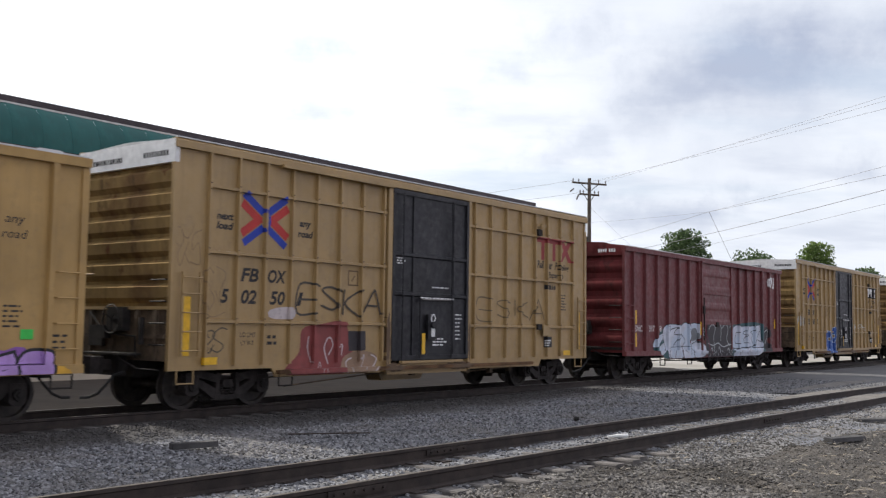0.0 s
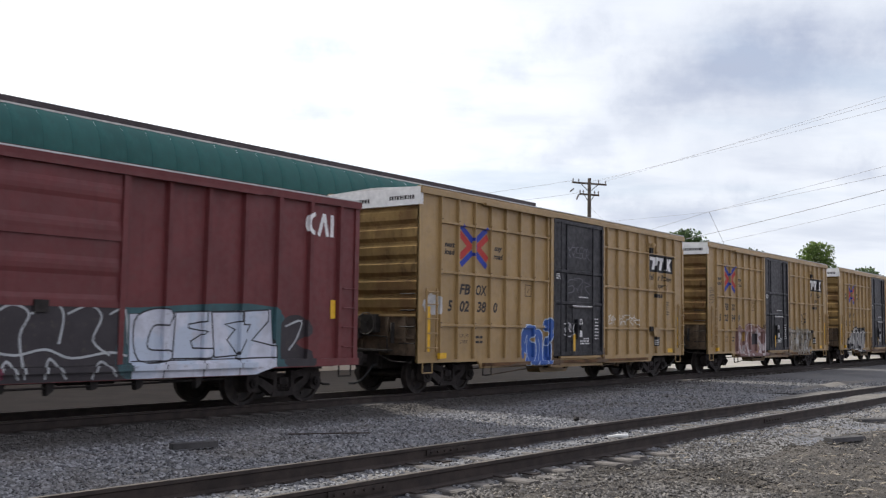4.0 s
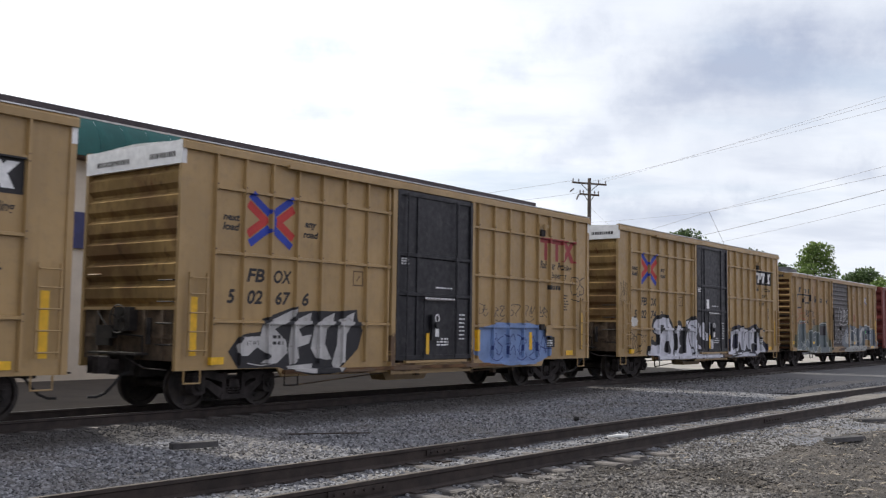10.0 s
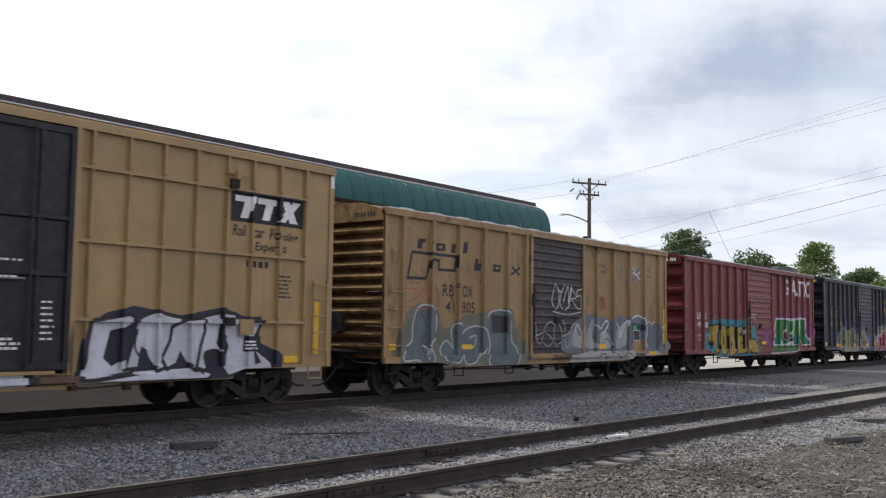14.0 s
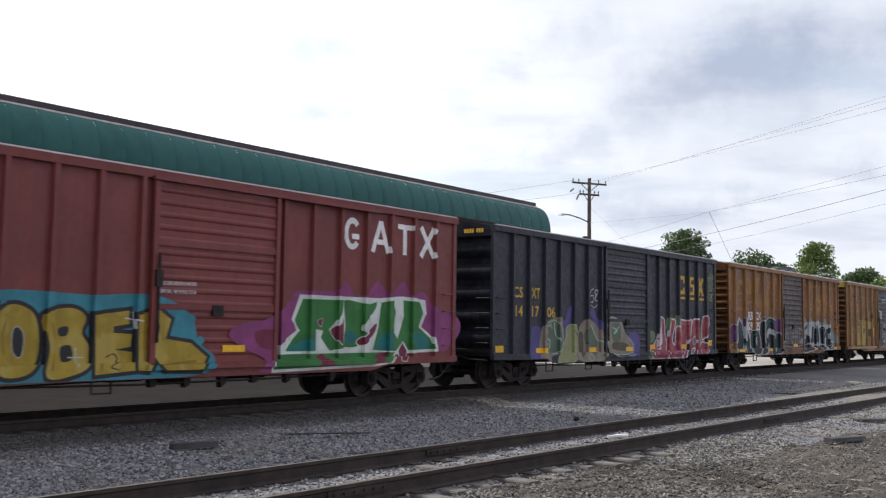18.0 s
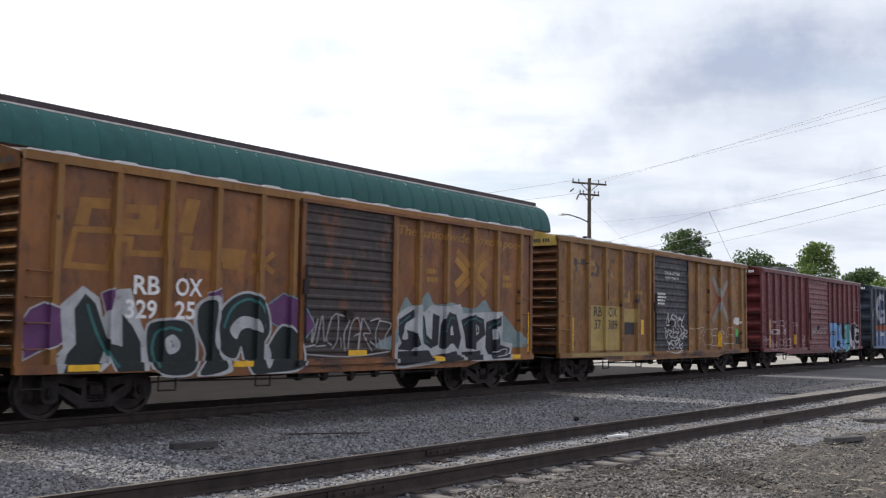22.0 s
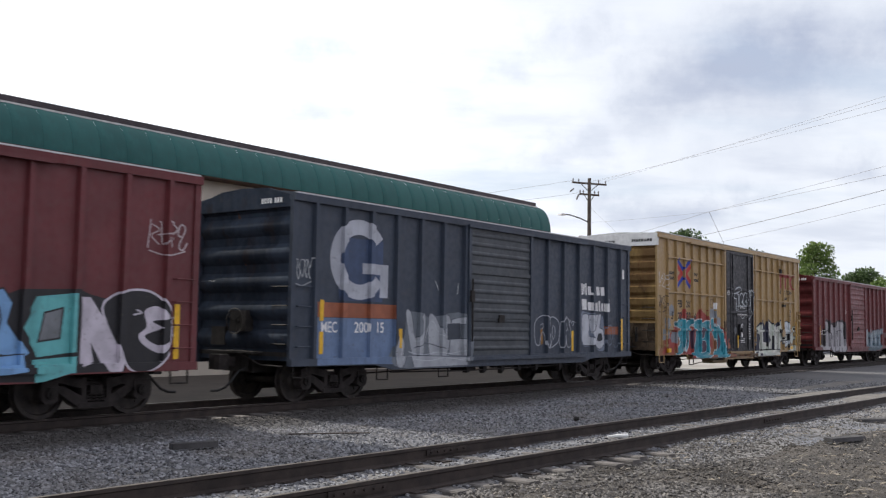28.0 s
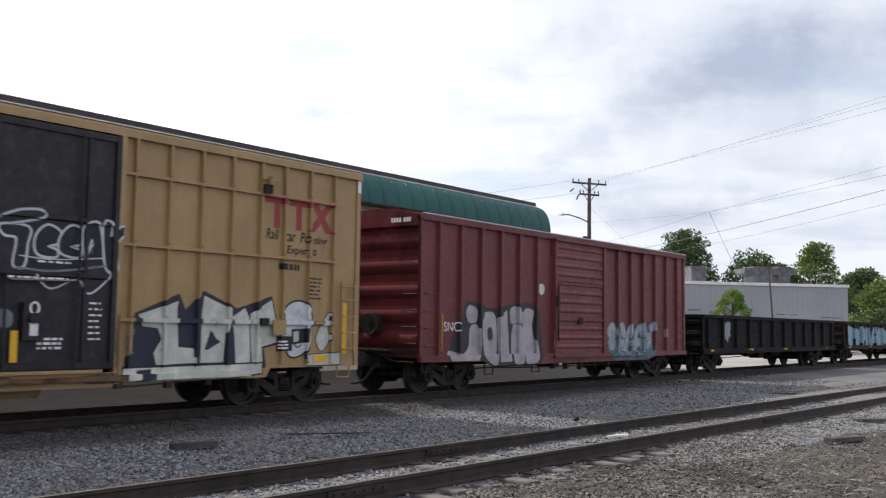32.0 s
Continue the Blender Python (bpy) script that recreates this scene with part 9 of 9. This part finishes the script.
drawn(c, s, 12.1, 2.2, (
    (BONE, None, 0, "0,84 7,85 10,50 3,50"),
    (BONE, None, 0, "9,82 21,83 18,52 14,52"),
    (BONE, None, 0, "23,86 31,86 35,50 26,50"),
    (BONE, None, 0, "38,77 59,77 62,51 41,51"),
    (BONE, None, 0, "80,87 87,87 90,51 82,51"),
    (BONE, None, 0, "93,78 113,78 116,52 96,51"),
    (BONE, None, 0, "120,78 144,78 148,52 123,51"),
    (BONE, None, 0, "2,37 31,37 34,5 6,5"),
    (BONE, None, 0, "38,29 61,28 64,3 41,4"),
    (BONE, None, 0, "80,28 102,28 105,2 83,3"),
    (BONE, None, 0, "107,35 117,35 120,1 110,2"),
    (BONE, None, 0, "124,26 136,27 138,2 127,2"),
    (BONE, None, 0, "141,27 163,27 167,1 144,1"),
    (BONE, None, 0, "171,40 179,41 182,2 175,1")), "white owner's name as heavy bars")
tag_scrawl(c, s, "ENKES", 0.05, 0.6, 2.6, 3.1, (0.4, 0.42, 0.42), 113, 0.02)
quads(c, s, "sticker", [rect(14.6, 14.9, 3.3, 3.6)], WHITE, "white card", 0.01)

c, s = couple(hicube({"seed": 15, "label": "tan-yellow high-cube boxcar with turquoise and red graffiti", "number": "502226", "board": "red"}), 238.55)
haze(c, s, 0.1, 6.95, 0.62, 2.75, (0.30, 0.055, 0.045, 0.26, 0.12, 0.06), 115, 4, "red haze of sprayed paint")
for i, (x, z) in enumerate(((0.9, 1.9), (1.2, 2.35), (0.6, 1.5), (1.4, 1.4), (4.9, 2.3), (5.5, 2.0))):
    blot(c, s, x - 0.28, x + 0.3, z - 0.22, z + 0.24, (0.22, 0.24, 0.26), 117 + i, "grey puff of sprayed paint", 0.0028)
drawn(c, s, 1.5, 0.7, (
    (TURQ, PALEC, 4, "~-4,123 49,137 84,129 82,98 73,32 55,14 13,11 21,32 45,47 35,74 10,83 34,97 30,111 9,107"),
    (TURQ, PALEC, 4, "~90,97 103,128 143,138 149,121 122,106 119,46 91,18 76,32"),
    (TURQ, PALEC, 4, "~149,120 213,138 239,124 294,133 319,101 303,61 322,20 279,-2 200,-5 143,4 180,46 186,98 159,105"),
    (TURQ, PALEC, 4, "~326,132 350,143 362,110 393,119 430,94 454,35 488,17 455,-4 353,-3 373,44 341,93"),
    (PLUMD, PALEC, 2, "~224,98 264,108 267,77 236,69"),
    (PLUMD, PALEC, 2, "~226,53 277,56 280,21 233,17"),
    (PLUMD, None, 0, "~90,87 105,98 105,47 88,32"),
    (PLUMD, None, 0, "~130,87 165,102 169,46 140,31"),
    (PLUMD, None, 0, "~394,85 411,77 421,44 396,27"),
    (AQUA, None, 0, "~17,118 58,130 64,119 35,106"),
    (AQUA, None, 0, "~194,122 233,119 284,123 295,105 254,114 200,99"),
    (AQUA, None, 0, "~21,19 54,33 63,61 69,40 55,18"),
    (AQUA, None, 0, "~199,6 278,7 307,29 299,5 259,-3"),
    (None, PLUMD, 2, "~192,92 194,46 170,11"),
    (None, PLUMD, 2, "~54,119 53,61 62,33")))
drawn(c, s, 6.9, 1.5, (
    (None, SMOKE, 6, "~3,150 -2,170 36,190 78,195 81,182 26,168"),
    (None, PALEC, 3, "~3,150 -2,170 36,190 78,195 81,182 26,168"),
    (INKB, PALEC, 4, "~13,165 58,164 56,138 52,104 36,105 40,146 19,151"),
    (INKB, PALEC, 4, "~72,151 90,170 112,162 111,145 91,137 108,130 105,121 75,125"),
    (INKB, PALEC, 4, "~115,153 134,173 156,165 155,148 132,139 150,133 147,123 116,129"),
    (INKB, PALEC, 4, "~161,126 157,171 183,180 193,129 179,125 172,156"),
    (INKB, PALEC, 4, "~194,181 208,182 208,161 227,179 236,172 215,147 220,106 201,110"),
    (None, PALEC, 2, "~45,119 105,116 198,124"),
    (None, SMOKE, 4, "~39,100 106,97 202,111"),
    (None, PALEC, 3, "~73,90 101,68 148,86 170,62 203,86 208,103"),
    (SMOKE, None, 0, "~10,24 23,35 38,26 36,7 18,5")))
drawn(c, s, 9.4, 0.6, (
    (NAVY, None, 0, "-3,2 -1,43 12,61 16,122 111,160 126,131 167,167 248,136 274,143 338,163 357,104 369,95 364,66 320,58 327,20 233,0 65,-2"),
    (IVORY, INK, 3, "25,120 110,146 107,131 112,62 148,59 150,32 65,30 59,52 75,77 66,96 34,99"),
    (IVORY, INK, 3, "168,158 238,133 222,87 218,32 156,32 161,100"),
    (IVORY, INK, 3, "235,118 269,137 280,119 286,31 249,28 242,95"),
    (IVORY, INK, 3, "282,125 338,155 352,110 369,95 361,71 315,61 318,30 290,29"),
    (NAVY, None, 0, "127,122 155,140 159,102 150,74 130,59 115,85 142,100"),
    (NAVY, None, 0, "172,56 186,94 200,77 210,71 180,56"),
    (IVORY, INK, 3, "-2,25 232,27 316,28 317,9 233,2 65,0 -3,-1"),
    (NAVY, None, 0, "25,21 55,23 54,2 24,0"),
    (PALEC, INK, 4, "~373,127 395,150 430,151 452,122 446,92 435,52 399,40 381,60"),
    (INK, None, 0, "394,96 441,99 439,69 397,65"),
    (IVORY, None, 0, "399,91 415,93 416,72 402,70"),
    (IVORY, INK, 2, "~466,77 487,114 506,132 500,95 508,79 484,51"),
    (IVORY, INK, 2, "434,43 539,47 540,22 439,21"),
    (None, SMOKE, 3, "~18,93 -2,72 10,50"),
    (None, SMOKE, 2, "~189,117 199,98"),
    (None, NAVY, 3, "~388,60 398,70 411,59 425,65")))
tag_scrawl(c, s, "TBK", 0.1, 1.0, 3.1, 3.7, (0.6, 0.58, 0.55), 128, 0.025)
tag_scrawl(c, s, "KEPL", 0.05, 0.8, 2.4, 2.9, (0.04, 0.03, 0.03), 129, 0.03)
quads(c, s, "sticker", [rect(5.0, 5.35, 2.5, 2.75)], WHITE, "white card", 0.012)

c, s = couple(boxcar({"seed": 16, "paint": "maroon_enamel", "colour": RED, "L": 15.4, "posts": evenly(0.72, 0.905), "label": "maroon ribbed boxcar with white and light blue graffiti", "door_ribs": 12,
                       "strips": [(0.78, 0.9, 1.05, 2.0), (6.1, 6.2, 0.98, 1.6)]}), 256.1)
lettering(c, s, "SNC", 0.97, 1.6, 1.55, 1.79, WHITE)
drawn(c, s, 1.2, 0.7, (
    (CHAR, None, 0, "~-5,34 70,158 181,147 299,161 405,152 424,0 165,-4 4,3"),
    (SILVERPD, INK, 2, "~88,153 121,141 116,111 82,109 71,136"),
    (SILVERPD, INK, 2, "~89,98 126,95 120,6 56,1 4,8 -3,37 55,28 83,48"),
    (SILVERPD, INK, 2, "~135,120 181,138 207,113 208,4 168,5 138,37"),
    (SILVERPD, INK, 2, "210,121 259,144 273,5 218,4"),
    (SILVERPD, INK, 2, "~275,147 310,153 327,114 280,107"),
    (SILVERPD, INK, 2, "~284,96 321,96 335,2 285,3"),
    (SILVERPD, INK, 2, "~337,137 394,144 384,97 411,35 407,5 343,1"),
    (CHAR, None, 0, "~167,91 186,96 190,67 171,64")))
blot(c, s, 9.4, 12.9, 0.66, 1.3, (0.10, 0.16, 0.19), 131, rough=0.1)
piece(c, s, "SUUUL", 9.5, 12.6, 0.8, 1.9, (0.12, 0.17, 0.2), (0.32, 0.36, 0.38), 132, 0.34, 0.04, None, PICTURE, 0.2, spots=((0.2, 0.26, 0.3),))
blot(c, s, 5.35, 5.75, 2.6, 2.95, (0.6, 0.6, 0.58), 133, "white smear of paint")
blot(c, s, 13.6, 14.0, 1.4, 1.75, (0.3, 0.2, 0.2), 134, "pale smear of paint")

c, s = couple(gondola({"seed": 17, "paint": "black_gondola_enamel", "colour": (0.012, 0.0125, 0.013), "label": "grimy black open gondola car with ribbed sides"}), 273.1)
blot(c, s, 2.0, 3.0, 1.2, 2.1, (0.24, 0.26, 0.28), 135, "pale grey patch of paint", rough=0.3)
c, s = couple(gondola({"seed": 18, "paint": "rusty_black_gondola_enamel", "colour": (0.024, 0.017, 0.015), "rust": 0.6, "label": "rusty open gondola car with pale blue graffiti"}), 291.8)
piece(c, s, "NOVEASU", 0.9, 9.0, 0.85, 2.1, INK, (0.22, 0.36, 0.42), 136, 0.4, 0.05, None, PICTURE)
for i in range(2):
    couple(gondola({"seed": 19 + i, "paint": "black_gondola_enamel", "colour": (0.012, 0.0125, 0.013), "label": "grimy black open gondola car with ribbed sides"}), 310.4 + 18.6 * i)


def motions():
    """All that moves: the cars along the track, the wheels on their axles."""
    times = [float(i) for i in range(33)]
    for car, x in TRAIN:
        walk(car, [(t, pose(x - rolled(t), 0, 0)) for t in times])
    turns = [(i / 15, -math.degrees(rolled(i / 15) / WHEEL_R)) for i in range(int(SECONDS * 15) + 1)]
    for wheelset, a in WHEELSETS:
        walk(wheelset, [(t, pose(a, 0, WHEEL_R, 0, turn, 0)) for t, turn in turns])


motions()
